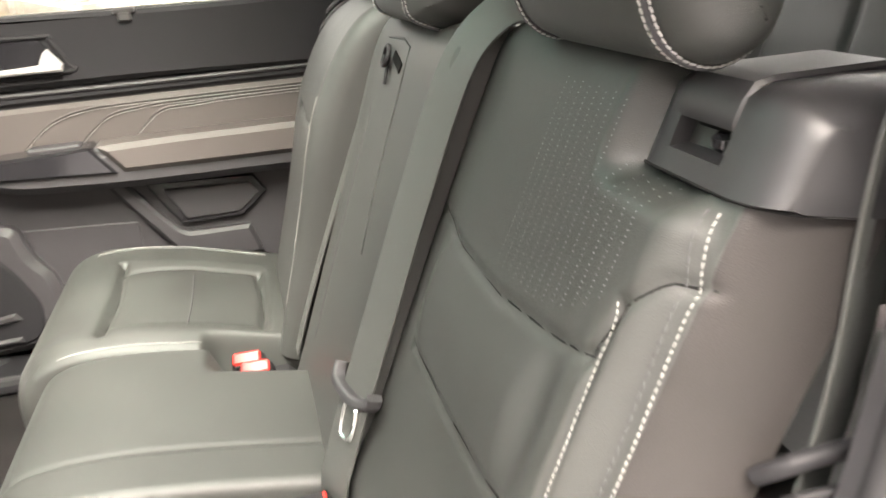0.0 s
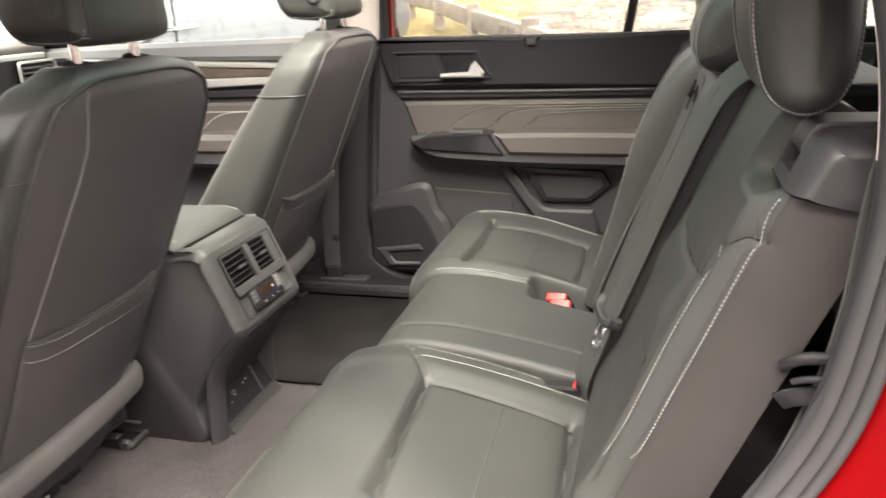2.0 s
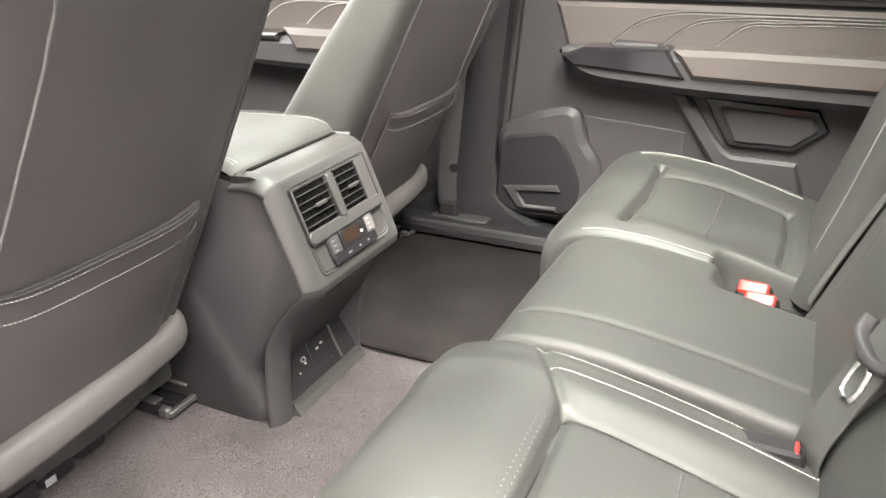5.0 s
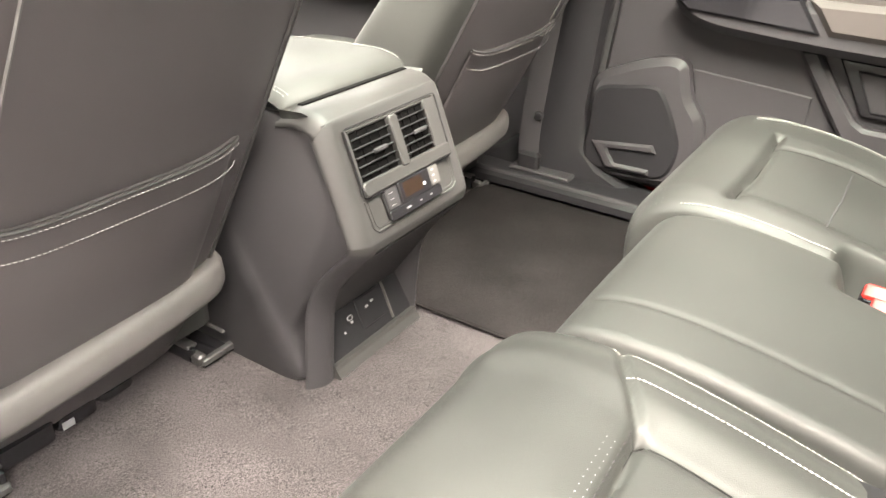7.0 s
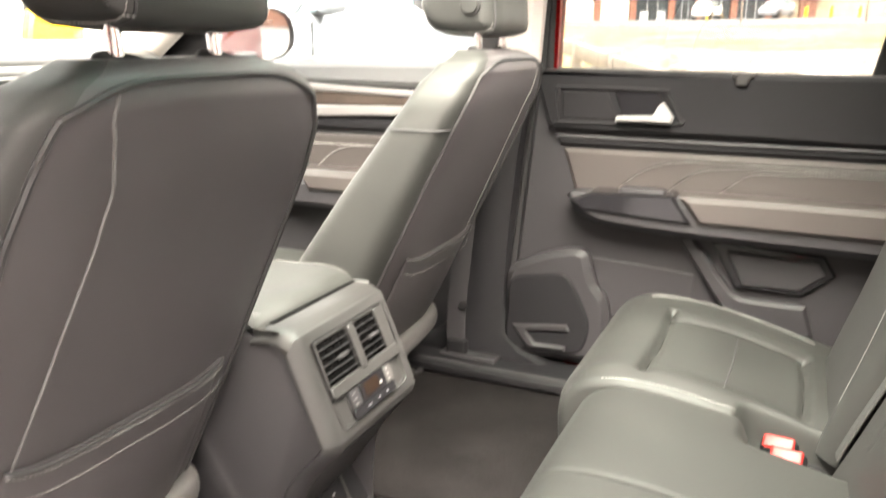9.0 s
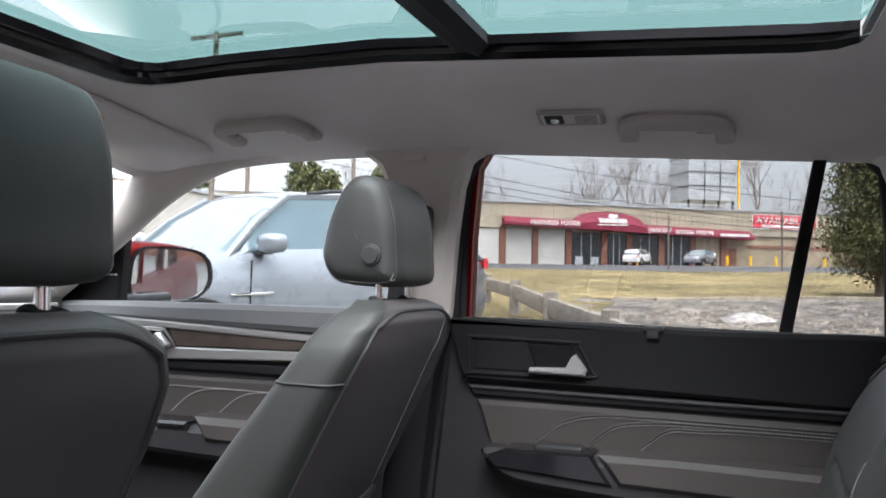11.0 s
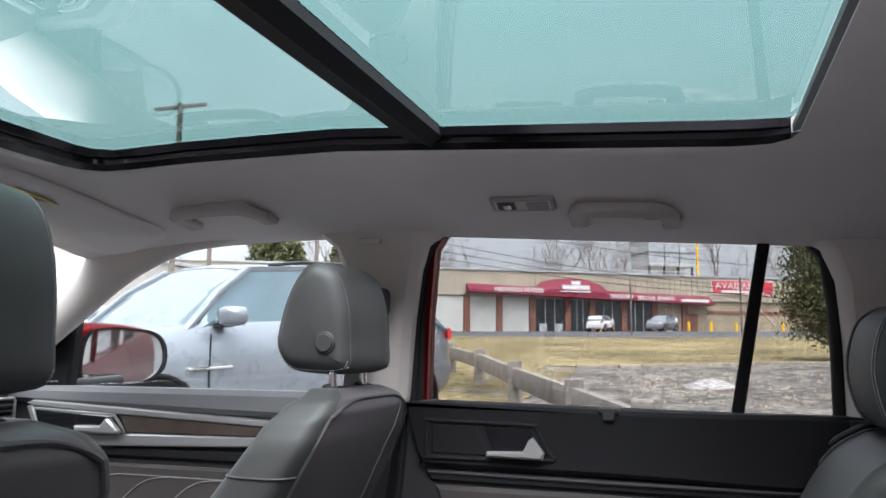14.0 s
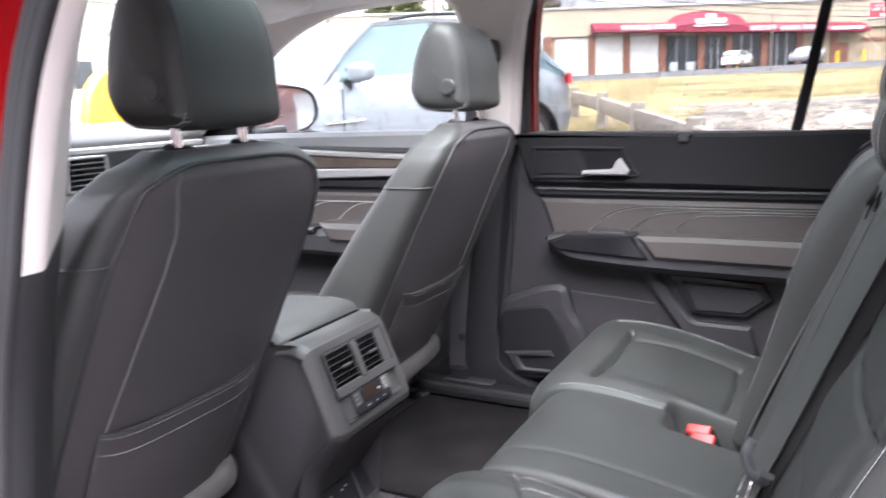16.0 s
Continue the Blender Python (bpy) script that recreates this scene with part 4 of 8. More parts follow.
# ---- front of the cabin ----
def build_front_end():
    ap = thing("a_pillar", "cream grey trim of the windscreen pillar", "pillar trim", group="windscreen pillars", kind="structure")
    for s in (1, -1):
        path = curve([(-0.42, 0.725 * s, 1.535), (-0.58, 0.725 * s, 1.507), (-0.73, 0.725 * s, 1.443), (-0.887, 0.725 * s, 1.333), (-1.04, 0.725 * s, 1.225), (-1.25, 0.725 * s, 1.08)], 5)
        part("cover", sweep(path, [(p[0], p[1]) for p in circle(0.062, 18, 0.62, 1.0)], (0, 0, 1)), PILLAR, ap)
    ws = part("window_front", slab([(-0.72, 0.80), (-0.72, -0.80), (-0.73, -0.80), (-0.73, 0.80)], 0, 1, 0.001, "z"), GLASS_FRONT, None)
    V = []
    for k in range(13):
        t = k / 12
        V += [(-0.76 - 0.80 * t, -0.74, 1.53 - 0.50 * t), (-0.80 - 0.84 * t, 0.0, 1.545 - 0.50 * t), (-0.76 - 0.80 * t, 0.74, 1.53 - 0.50 * t)]
    F = []
    for k in range(12):
        a = 3 * k
        F += [(a, a + 3, a + 4, a + 1), (a + 1, a + 4, a + 5, a + 2)]
    ws.data.clear_geometry()
    ws.data.from_pydata(V, [], F)
    ws.data.polygons.foreach_set("use_smooth", [True] * len(F))
    tagged(ws, "curved clear windscreen", "windscreen", kind="structure")
    v = thing("sun_visor", "folded grey cloth sun visor with a printed label", "sun visor")
    vis = [(-0.79, 0.14), (-0.575, 0.14), (-0.585, 0.40), (-0.520, 0.585), (-0.56, 0.64), (-0.73, 0.625)]
    g = slab(curve(vis, 4, True), 0, 0.016, 0.006, "z")
    part("panel", ([(x, y, z + liner_z(x, y) - 0.014) for x, y, z in g[0]], g[1]), HEADLINER, v, angle=60)
    lab = slab(rrect(-0.71, 0.30, -0.615, 0.47, 0.004, 2), 0, 0.0015, 0.0004, "z")
    part("label", ([(x, y, z + liner_z(x, y) - 0.0175) for x, y, z in lab[0]], lab[1]), WHITE_MARK, v, "white printed warning label")
    for x0, x1, y0, y1, mt in ((-0.623, -0.616, 0.30, 0.47, YELLOW_PRINT), (-0.638, -0.632, 0.315, 0.37, BLACK_MATT), (-0.648, -0.644, 0.315, 0.36, BLACK_MATT), (-0.662, -0.659, 0.315, 0.455, PLASTIC_GREY), (-0.672, -0.669, 0.315, 0.44, PLASTIC_GREY), (-0.682, -0.679, 0.315, 0.45, PLASTIC_GREY)):
        bar = slab(rrect(x0, y0, x1, y1, 0.001, 2), 0, 0.0015, 0.0003, "z")
        part("print_bar", ([(x, y, z + liner_z(x, y) - 0.0182) for x, y, z in bar[0]], bar[1]), mt, v)
    # dashboard
    d = thing("dashboard", "dark dashboard with silver strip and air vents", "dashboard")
    prof = curve([(-1.66, 1.14), (-1.45, 1.185), (-1.22, 1.190), (-1.08, 1.178), (-1.02, 1.160), (-1.0, 1.13), (-1.005, 1.04), (-1.02, 0.96), (-1.02, 0.85), (-1.06, 0.72), (-1.3, 0.60), (-1.66, 0.60)], 5, True)
    part("top", slab(prof, -0.70, 0.70, 0.02), PLASTIC_GREY, d, "grey soft dash top", angle=60)
    part("silver_strip", block(-1.004, -0.66, 1.118, -0.986, 0.66, 1.134, 0.003), SILVER, d, "satin silver strip")
    part("decor_strip", block(-1.018, -0.66, 0.965, -0.998, 0.66, 1.02, 0.004), SILVER, d, "satin silver lower strip")
    for y0, w in ((0.555, 0.13), (0.19, 0.115)):
        vt = part("air_vent", block(-1.02, y0, 1.030, -0.985, y0 + w, 1.108, 0.006), BLACK_GLOSS, d, "black air vent in a bright frame")
        part("vent_frame", sweep([(-0.984, p[0], p[1]) for p in rrect(y0 - 0.003, 1.027, y0 + w + 0.003, 1.111, 0.008, 3)], circle(0.004, 6), (1, 0, 0), True), SILVER, vt)
        for k in range(5):
            part("slat", block(-0.988, y0 + 0.006, 1.040 + k * 0.0135, -0.976, y0 + w - 0.006, 1.0435 + k * 0.0135, 0.001), PLASTIC, vt)
    part("screen", block(-1.01, -0.14, 0.99, -0.975, 0.10, 1.115, 0.006), BLACK_GLOSS, d, "black display screen")
    f = part("wall_fire", slab([(-0.75, 0.43), (0.78, 0.43), (0.78, 1.10), (-0.75, 1.10)], -1.64, -1.60, 0.004, "x"), PLASTIC_SOFT, None)
    tagged(f, "dark trim under the dashboard", "firewall trim", kind="structure")
    # steering wheel
    w = thing("steering_wheel", "black leather steering wheel", "steering wheel")
    m = pose(-0.80, -0.36, 0.93, 0, -65, 0)
    ringp = [m @ Vector((0.18 * math.cos(a), 0.18 * math.sin(a), 0)) for a in np.linspace(0, 2 * math.pi, 48, endpoint=False)]
    part("rim", tube(ringp, 0.015, 10, True, (0.9, 0, 0.4)), LEATHER, w)
    part("hub", disc(m @ Vector((0, 0, -0.03)), (m.to_3x3() @ Vector((0, 0, 1))), 0.075, 0.05), BLACK_MATT, w)
    for a in (0, 180, 270):
        c, s2 = math.cos(radians(a + 90)), math.sin(radians(a + 90))
        part("spoke", sweep([m @ Vector((0.06 * c, 0.06 * s2, 0)), m @ Vector((0.175 * c, 0.175 * s2, 0))], rrect(-0.018, -0.006, 0.018, 0.006, 0.004, 3), (0.9, 0, 0.4)), SILVER, w)


build_front_end()


# ---- roof fittings ----
def grab_handle(x0, x1, yc, label):
    g = thing("grab_handle", label, "grab handle", "grab handles")

    def on(x, y, low):
        return (x, y, liner_z(x, y) - low)
    w = x1 - x0
    path = curve([on(x0, yc + 0.045, 0.006), on(x0 + 0.001, yc + 0.015, 0.010), on(x0 + 0.005, yc - 0.018, 0.017), on(x0 + 0.020, yc - 0.036, 0.020), on(x0 + 0.3 * w, yc - 0.044, 0.023), on(x0 + 0.7 * w, yc - 0.044, 0.023),
                  on(x1 - 0.020, yc - 0.036, 0.020), on(x1 - 0.005, yc - 0.018, 0.017), on(x1 - 0.001, yc + 0.015, 0.010), on(x1, yc + 0.045, 0.006)], 6)
    part("bar", sweep(path, rrect(-0.014, -0.009, 0.014, 0.011, 0.006, 4), (0, -0.35, -1)), HANDLE_GREY, g, angle=60)
    for x in (x0, x1):
        m = [on(x, yc + 0.022, -0.004), on(x, yc + 0.056, -0.004)]
        part("mount", sweep(m, rrect(-0.017, -0.004, 0.017, 0.016, 0.005, 3), (0, -0.35, -1)), HANDLE_GREY, g)
    part("hinge_block", sweep([on(x1 - 0.045, yc + 0.02, -0.002), on(x1 - 0.02, yc + 0.02, -0.002)], rrect(-0.010, -0.003, 0.010, 0.010, 0.003, 2), (0, -0.35, -1)), LAMP_GREY, g, "small hinge block")


grab_handle(0.372, 0.532, 0.568, "light grey folded grab handle above the rear window")
grab_handle(-0.435, -0.255, 0.548, "light grey folded grab handle above the front window")


def build_dome_lamp():
    d = thing("reading_lamp", "small grey roof lamp unit with coat hook and switch", "roof lamp")
    # the unit lies along the sloping liner
    m = pose(0.282, 0.545, liner_z(0.282, 0.545) - 0.001, 161, 2.0, 0)
    def tr(g):
        return [tuple(m @ Vector(v)) for v in g[0]], g[1]
    part("bezel", tr(slab(rrect(-0.058, -0.022, 0.058, 0.022, 0.006, 4), 0, 0.008, 0.002, "z")), LAMP_GREY, d)
    part("inset", tr(slab(rrect(-0.051, -0.016, 0.051, 0.016, 0.004, 4), 0.006, 0.0085, 0.001, "z")), PILLAR, d)
    part("lens", tr(slab(rrect(-0.045, -0.014, -0.012, 0.014, 0.004, 3), 0.0045, 0.0095, 0.001, "z")), PLASTIC, d, "dark lamp lens")
    part("bulb_cap", tr(slab(rrect(-0.034, -0.007, -0.020, 0.007, 0.004, 3), 0.0085, 0.0125, 0.001, "z")), CHROME, d, "round bright cap")
    part("switch", tr(slab(rrect(0.008, -0.013, 0.046, 0.013, 0.004, 3), 0.0045, 0.0105, 0.001, "z")), LAMP_GREY, d)
    part("switch_dot", tr(slab(rrect(0.024, -0.003, 0.030, 0.003, 0.002, 3), 0.0100, 0.0112, 0.0004, "z")), WHITE_MARK, d)


build_dome_lamp()


# ---- centre console ----
def build_console():
    c = thing("centre_console", "dark plastic centre console with rear air vents and padded lid", "console")
    prof = curve([(-0.55, 0.80), (-0.30, 0.822), (-0.14, 0.826), (-0.10, 0.820), (-0.07, 0.817), (-0.054, 0.808), (-0.044, 0.796), (-0.019, 0.742), (0.000, 0.695), (0.003, 0.677), (-0.006, 0.661), (-0.046, 0.612),
                  (-0.072, 0.58), (-0.09, 0.55), (-0.104, 0.515), (-0.104, 0.435), (-0.30, 0.435), (-0.55, 0.435)], 5, True)
    part("body", slab(prof, -0.1215, 0.1245, 0.008), PLASTIC, c, "dark grained plastic body", angle=50)
    # the rear face runs down in one sweep; its flanks are broadly chamfered
    skin = curve([(-0.108, 0.824), (-0.082, 0.829), (-0.060, 0.828), (-0.045, 0.821), (-0.036, 0.811), (-0.008, 0.745), (0.014, 0.690), (0.0165, 0.675), (0.010, 0.658), (-0.008, 0.637),
                  (-0.036, 0.604), (-0.052, 0.570), (-0.058, 0.53), (-0.061, 0.48), (-0.062, 0.438)], 6)

    def drawn(path, sec):
        rings = []
        for i, p in enumerate(path):
            t = path[min(i + 1, len(path) - 1)] - path[max(i - 1, 0)]
            nx, nz = -t[1] / np.hypot(*t), t[0] / np.hypot(*t)
            rings.append([(p[0] + nx * h, y, p[1] + nz * h) for y, h in sec])
        return loft(rings)
    full = [(-0.1232, -0.0200), (-0.1245, -0.0190), (-0.1245, -0.0165), (-0.1225, -0.0135), (-0.114, -0.0065), (-0.107, -0.0018), (-0.101, 0.0), (0.104, 0.0), (0.110, -0.0018), (0.117, -0.0065), (0.1255, -0.0135), (0.1275, -0.0165), (0.1275, -0.0190), (0.1262, -0.0200)]
    cut = next(i for i, p in enumerate(skin) if p[1] < 0.668)
    part("vent_surround", drawn(skin[:cut + 1], full), PLASTIC_GREY, c, "grey painted surround", angle=50)
    low = [p + np.array([-0.0012, 0]) for p in skin[cut - 1:]]
    foot = part("foot_cover", drawn(low, [(-0.1232, -0.0200), (-0.1245, -0.0190), (-0.1245, -0.0165), (-0.1225, -0.0135), (-0.114, -0.0065), (-0.106, -0.0018), (-0.098, 0.0), (-0.088, -0.001), (-0.0825, -0.005), (-0.076, -0.038)]), PLASTIC, c, "dark plastic lower cover", angle=50)
    part("foot_post", drawn(low, [(0.092, -0.038), (0.102, -0.005), (0.106, -0.001), (0.110, -0.0018), (0.117, -0.0065), (0.1255, -0.0135), (0.1275, -0.0165), (0.1275, -0.0190), (0.1262, -0.0200)]), PLASTIC, foot, angle=50)
    hood = curve([(0.011, 0.6575), (-0.009, 0.636), (-0.034, 0.604), (-0.060, 0.566), (-0.078, 0.538), (-0.092, 0.516)], 6)
    part("bay_hood", drawn(hood, [(-0.090, -0.010), (-0.0895, -0.0022), (0.1065, -0.0022), (0.107, -0.010)]), PLASTIC, foot, "smooth hood over the socket bay", angle=50)
    # padded lid with a rolled rear edge
    lid_o = curve([(-0.56, 0.806), (-0.30, 0.838), (-0.16, 0.846), (-0.118, 0.844), (-0.097, 0.836), (-0.090, 0.826), (-0.096, 0.814), (-0.56, 0.80)], 5, True)
    lid = part("lid", slab(lid_o, -0.119, 0.122, 0.012), LEATHER, c, "padded black leather lid", angle=60)
    for y in (-0.1105, -0.1035, 0.1125):
        part("stitching", stitches([(x, y, z) for x, z in curve([(-0.50, 0.8165), (-0.30, 0.8384), (-0.16, 0.8466), (-0.118, 0.8444), (-0.100, 0.8384)], 6)], 0.0046, 0.0036, 0.00045, 0.0003), THREAD, lid, "white stitching", kind="stuff")
    part("lid_gap", drawn(curve([(-0.104, 0.8262), (-0.088, 0.8298), (-0.082, 0.8300)], 3), [(-0.100, -0.004), (-0.100, 0.0006), (0.103, 0.0006), (0.103, -0.004)]), CAVITY, c, "dark gap behind the lid")
    # the vent panel leans back; local frame: a along y, b up the panel, h out of it
    o, b = Vector((-0.008, 0.0, 0.745)), Vector((-0.37, 0, 0.93)).normalized()
    a = Vector((0, 1, 0))
    hn = Vector((b.z, 0, -b.x))

    def tr(g):
        return [tuple(o + a * v[0] + b * v[1] + hn * v[2]) for v in g[0]], g[1]

    def flat(a0, b0, a1, b1, h0, h1, r=0.003):
        return tr(slab(rrect(a0, b0, a1, b1, r, 3), h0, h1, min(0.0015, (h1 - h0) / 3), "z"))
    part("vent_frame", join(flat(-0.094, 0.062, 0.084, 0.067, -0.002, 0.0045, 0.002), flat(-0.094, -0.014, 0.088, 0.003, -0.002, 0.0075, 0.005),
                            flat(-0.094, 0.0, -0.0885, 0.066, -0.002, 0.0045, 0.002), flat(0.060, 0.001, 0.084, 0.066, -0.002, 0.0055, 0.003),
                            flat(-0.017, 0.0, -0.001, 0.064, -0.002, 0.0095, 0.004)), PLASTIC_GREY, c, "grey frame round both vents")
    part("vent_rim", tr(sweep([(p[0], p[1], 0.0048) for p in rrect(-0.0955, -0.0155, 0.0885, 0.0685, 0.005, 4)], circle(0.0010, 6), (0, 0, 1), True)), BLACK_MATT, c, "thin dark joint")
    for p0, p1 in ((-0.0885, -0.017), (-0.001, 0.060)):
        # the backing plate's black paints the shade behind the slats
        v = part("air_vent", flat(p0, 0.002, p1, 0.063, 0.0004, 0.0012), CAVITY, c, "black slatted air vent")
        for k in range(5):
            part("slat", flat(p0, 0.0090 + k * 0.0108, p1, 0.0112 + k * 0.0108, 0.0030, 0.0062, 0.0006), PLASTIC_SOFT, v)
        for k in range(3):
            yk = p0 + (p1 - p0) * (k + 1) / 4
            part("blade", flat(yk - 0.0008, 0.003, yk + 0.0008, 0.062, 0.0012, 0.003, 0.0005), CAVITY, v)
        mid = (p0 + p1) / 2 + 0.008
        part("tab", flat(mid - 0.013, 0.0290, mid + 0.013, 0.0345, 0.004, 0.0085, 0.0015), PLASTIC, v, "dark vent tab")
    # climate module sunk in a shallow tray with a double rim
    cp = part("climate_panel", flat(-0.064, -0.0525, 0.046, -0.0175, 0.001, 0.004, 0.003), BLACK_MATT, c, "dark climate control panel")
    part("rim", tr(sweep([(p[0], p[1], 0.0006) for p in ((-0.094, -0.018), (-0.092, -0.052), (-0.086, -0.058), (0.078, -0.058), (0.086, -0.052), (0.088, -0.018))], circle(0.0019, 6), (0, 0, 1))), PLASTIC_GREY, cp, "raised rim")
    part("rim", tr(sweep([(p[0], p[1], 0.0004) for p in ((-0.089, -0.018), (-0.087, -0.049), (-0.083, -0.0535), (0.074, -0.0535), (0.081, -0.049), (0.083, -0.018))], circle(0.0011, 6), (0, 0, 1))), PLASTIC_GREY, cp, "thin inner rim")
    part("display", flat(-0.036, -0.0415, 0.028, -0.0145, 0.0035, 0.0075, 0.003), BLACK_GLOSS, cp, "black display window")
    part("readout", flat(-0.029, -0.036, 0.010, -0.018, 0.0073, 0.0081, 0.002), DISPLAY, cp, "dim amber readout")
    part("lit_digit", flat(0.010, -0.033, 0.016, -0.029, 0.0073, 0.0084, 0.001), WHITE_MARK, cp)
    part("button_bar", flat(-0.064, -0.055, 0.046, -0.0415, 0.0035, 0.0075, 0.003), BLACK_GLOSS, cp, "black row of buttons")
    for k, w in ((-0.033, 0.009), (-0.004, 0.004), (0.018, 0.005)):
        part("button_mark", flat(k, -0.0490, k + w, -0.0472, 0.0073, 0.0082, 0.001), WHITE_MARK, cp)
    part("side_key", flat(0.030, -0.0405, 0.050, -0.016, 0.003, 0.0065, 0.003), VALANCE, cp, "grey right hand key")
    part("side_key", flat(-0.060, -0.0405, -0.038, -0.016, 0.003, 0.0055, 0.003), PLASTIC, cp, "dark left hand key")
    for k in range(3):
        part("side_mark", flat(-0.056, -0.0372 + k * 0.0075, -0.048, -0.0365 + k * 0.0075, 0.0053, 0.0063, 0.0005), WHITE_MARK, cp)
        part("side_mark", flat(0.034, -0.0365 + k * 0.0075, 0.039, -0.0345 + k * 0.0075, 0.0063, 0.0072, 0.001), WHITE_MARK, cp)
    # socket bay: its back leans away at the top
    q0, up = Vector((-0.070, 0.0, 0.464)), Vector((-0.024, 0, 0.053)).normalized()
    out = Vector((up.z, 0, -up.x))

    def bay(y0, s0, y1, s1, h0, h1, r=0.001):
        g = slab(rrect(y0, s0, y1, s1, r, 3), h0, h1, min(0.001, (h1 - h0) / 3), "z")
        return [tuple(q0 + Vector((0, 1, 0)) * v[0] + up * v[1] + out * v[2]) for v in g[0]], g[1]
    pb = part("port_bay", bay(-0.090, -0.010, 0.106, 0.064, -0.006, 0.0), PLASTIC_SOFT, foot, "recessed dark socket bay")
    part("bay_sill", sweep([(-0.064, -0.086, 0.451), (-0.064, 0.104, 0.451)], [(-0.010, -0.012), (0.010, -0.012), (0.012, -0.006), (0.004, 0.003), (0.002, 0.010), (-0.010, 0.010)], (0, 0, 1)), PLASTIC_GREY, foot, "grey ledge under the sockets", angle=20)
    part("flap", bay(-0.008, 0.012, 0.042, 0.056, 0.0, 0.0022, 0.002), PLASTIC_SOFT, pb, "square socket flap")
    part("bay_cheek", sweep([q0 + Vector((0, 0.056, 0)) + up * 0.0, q0 + Vector((0, 0.056, 0)) + up * 0.058], [(-0.001, -0.001), (0.001, -0.001), (0.001, 0.004), (-0.001, 0.004)], (1, 0, 0.4)), VALANCE, pb, "thin pale edge")
    for y, sl, w in ((0.008, 0.038, 0.007), (0.021, 0.041, 0.007), (-0.026, 0.030, 0.005), (-0.044, 0.022, 0.003)):
        h = 0.0022 if y > 0 else 0.0
        part("port_mark", bay(y, sl, y + w, sl + 0.0036, h, h + 0.001, 0.001), WHITE_MARK, pb, "white port symbol")
    part("port_ring", sweep([tuple(q0 + Vector((0, yy, 0)) + up * zz + out * 0.0008) for yy, zz in rrect(-0.030, 0.036, -0.020, 0.042, 0.002, 3)], circle(0.0006, 5), (1, 0, 0.4), True), WHITE_MARK, pb)


build_console()


# ---- front seats ----
def headrest_body(yc, prof, w, seam_in=0.045, bulge=0.03):
    o = curve(prof, 5, True)
    rings = []
    for t in (-1, -0.985, -0.95, -0.88, -0.78, -0.5, 0, 0.5, 0.78, 0.88, 0.95, 0.985, 1):
        d = bulge * (1 - math.sqrt(max(0, 1 - max(0, (abs(t) - 0.62) / 0.38) ** 2)))
        rings.append([(p[0], yc + t * w, p[1]) for p in offset_poly(o, d)])
    for s, at_end in ((-1, 0), (1, 1)):
        last = np.array(rings[-1] if at_end else rings[0])
        c = last.mean(0)
        for f in (0.75, 0.45, 0.15):
            r = [tuple(c + (p - c) * f + np.array((0, s * 0.004 * (1 - f * f), 0))) for p in last]
            rings = rings + [r] if at_end else [r] + rings
    return loft(rings), o


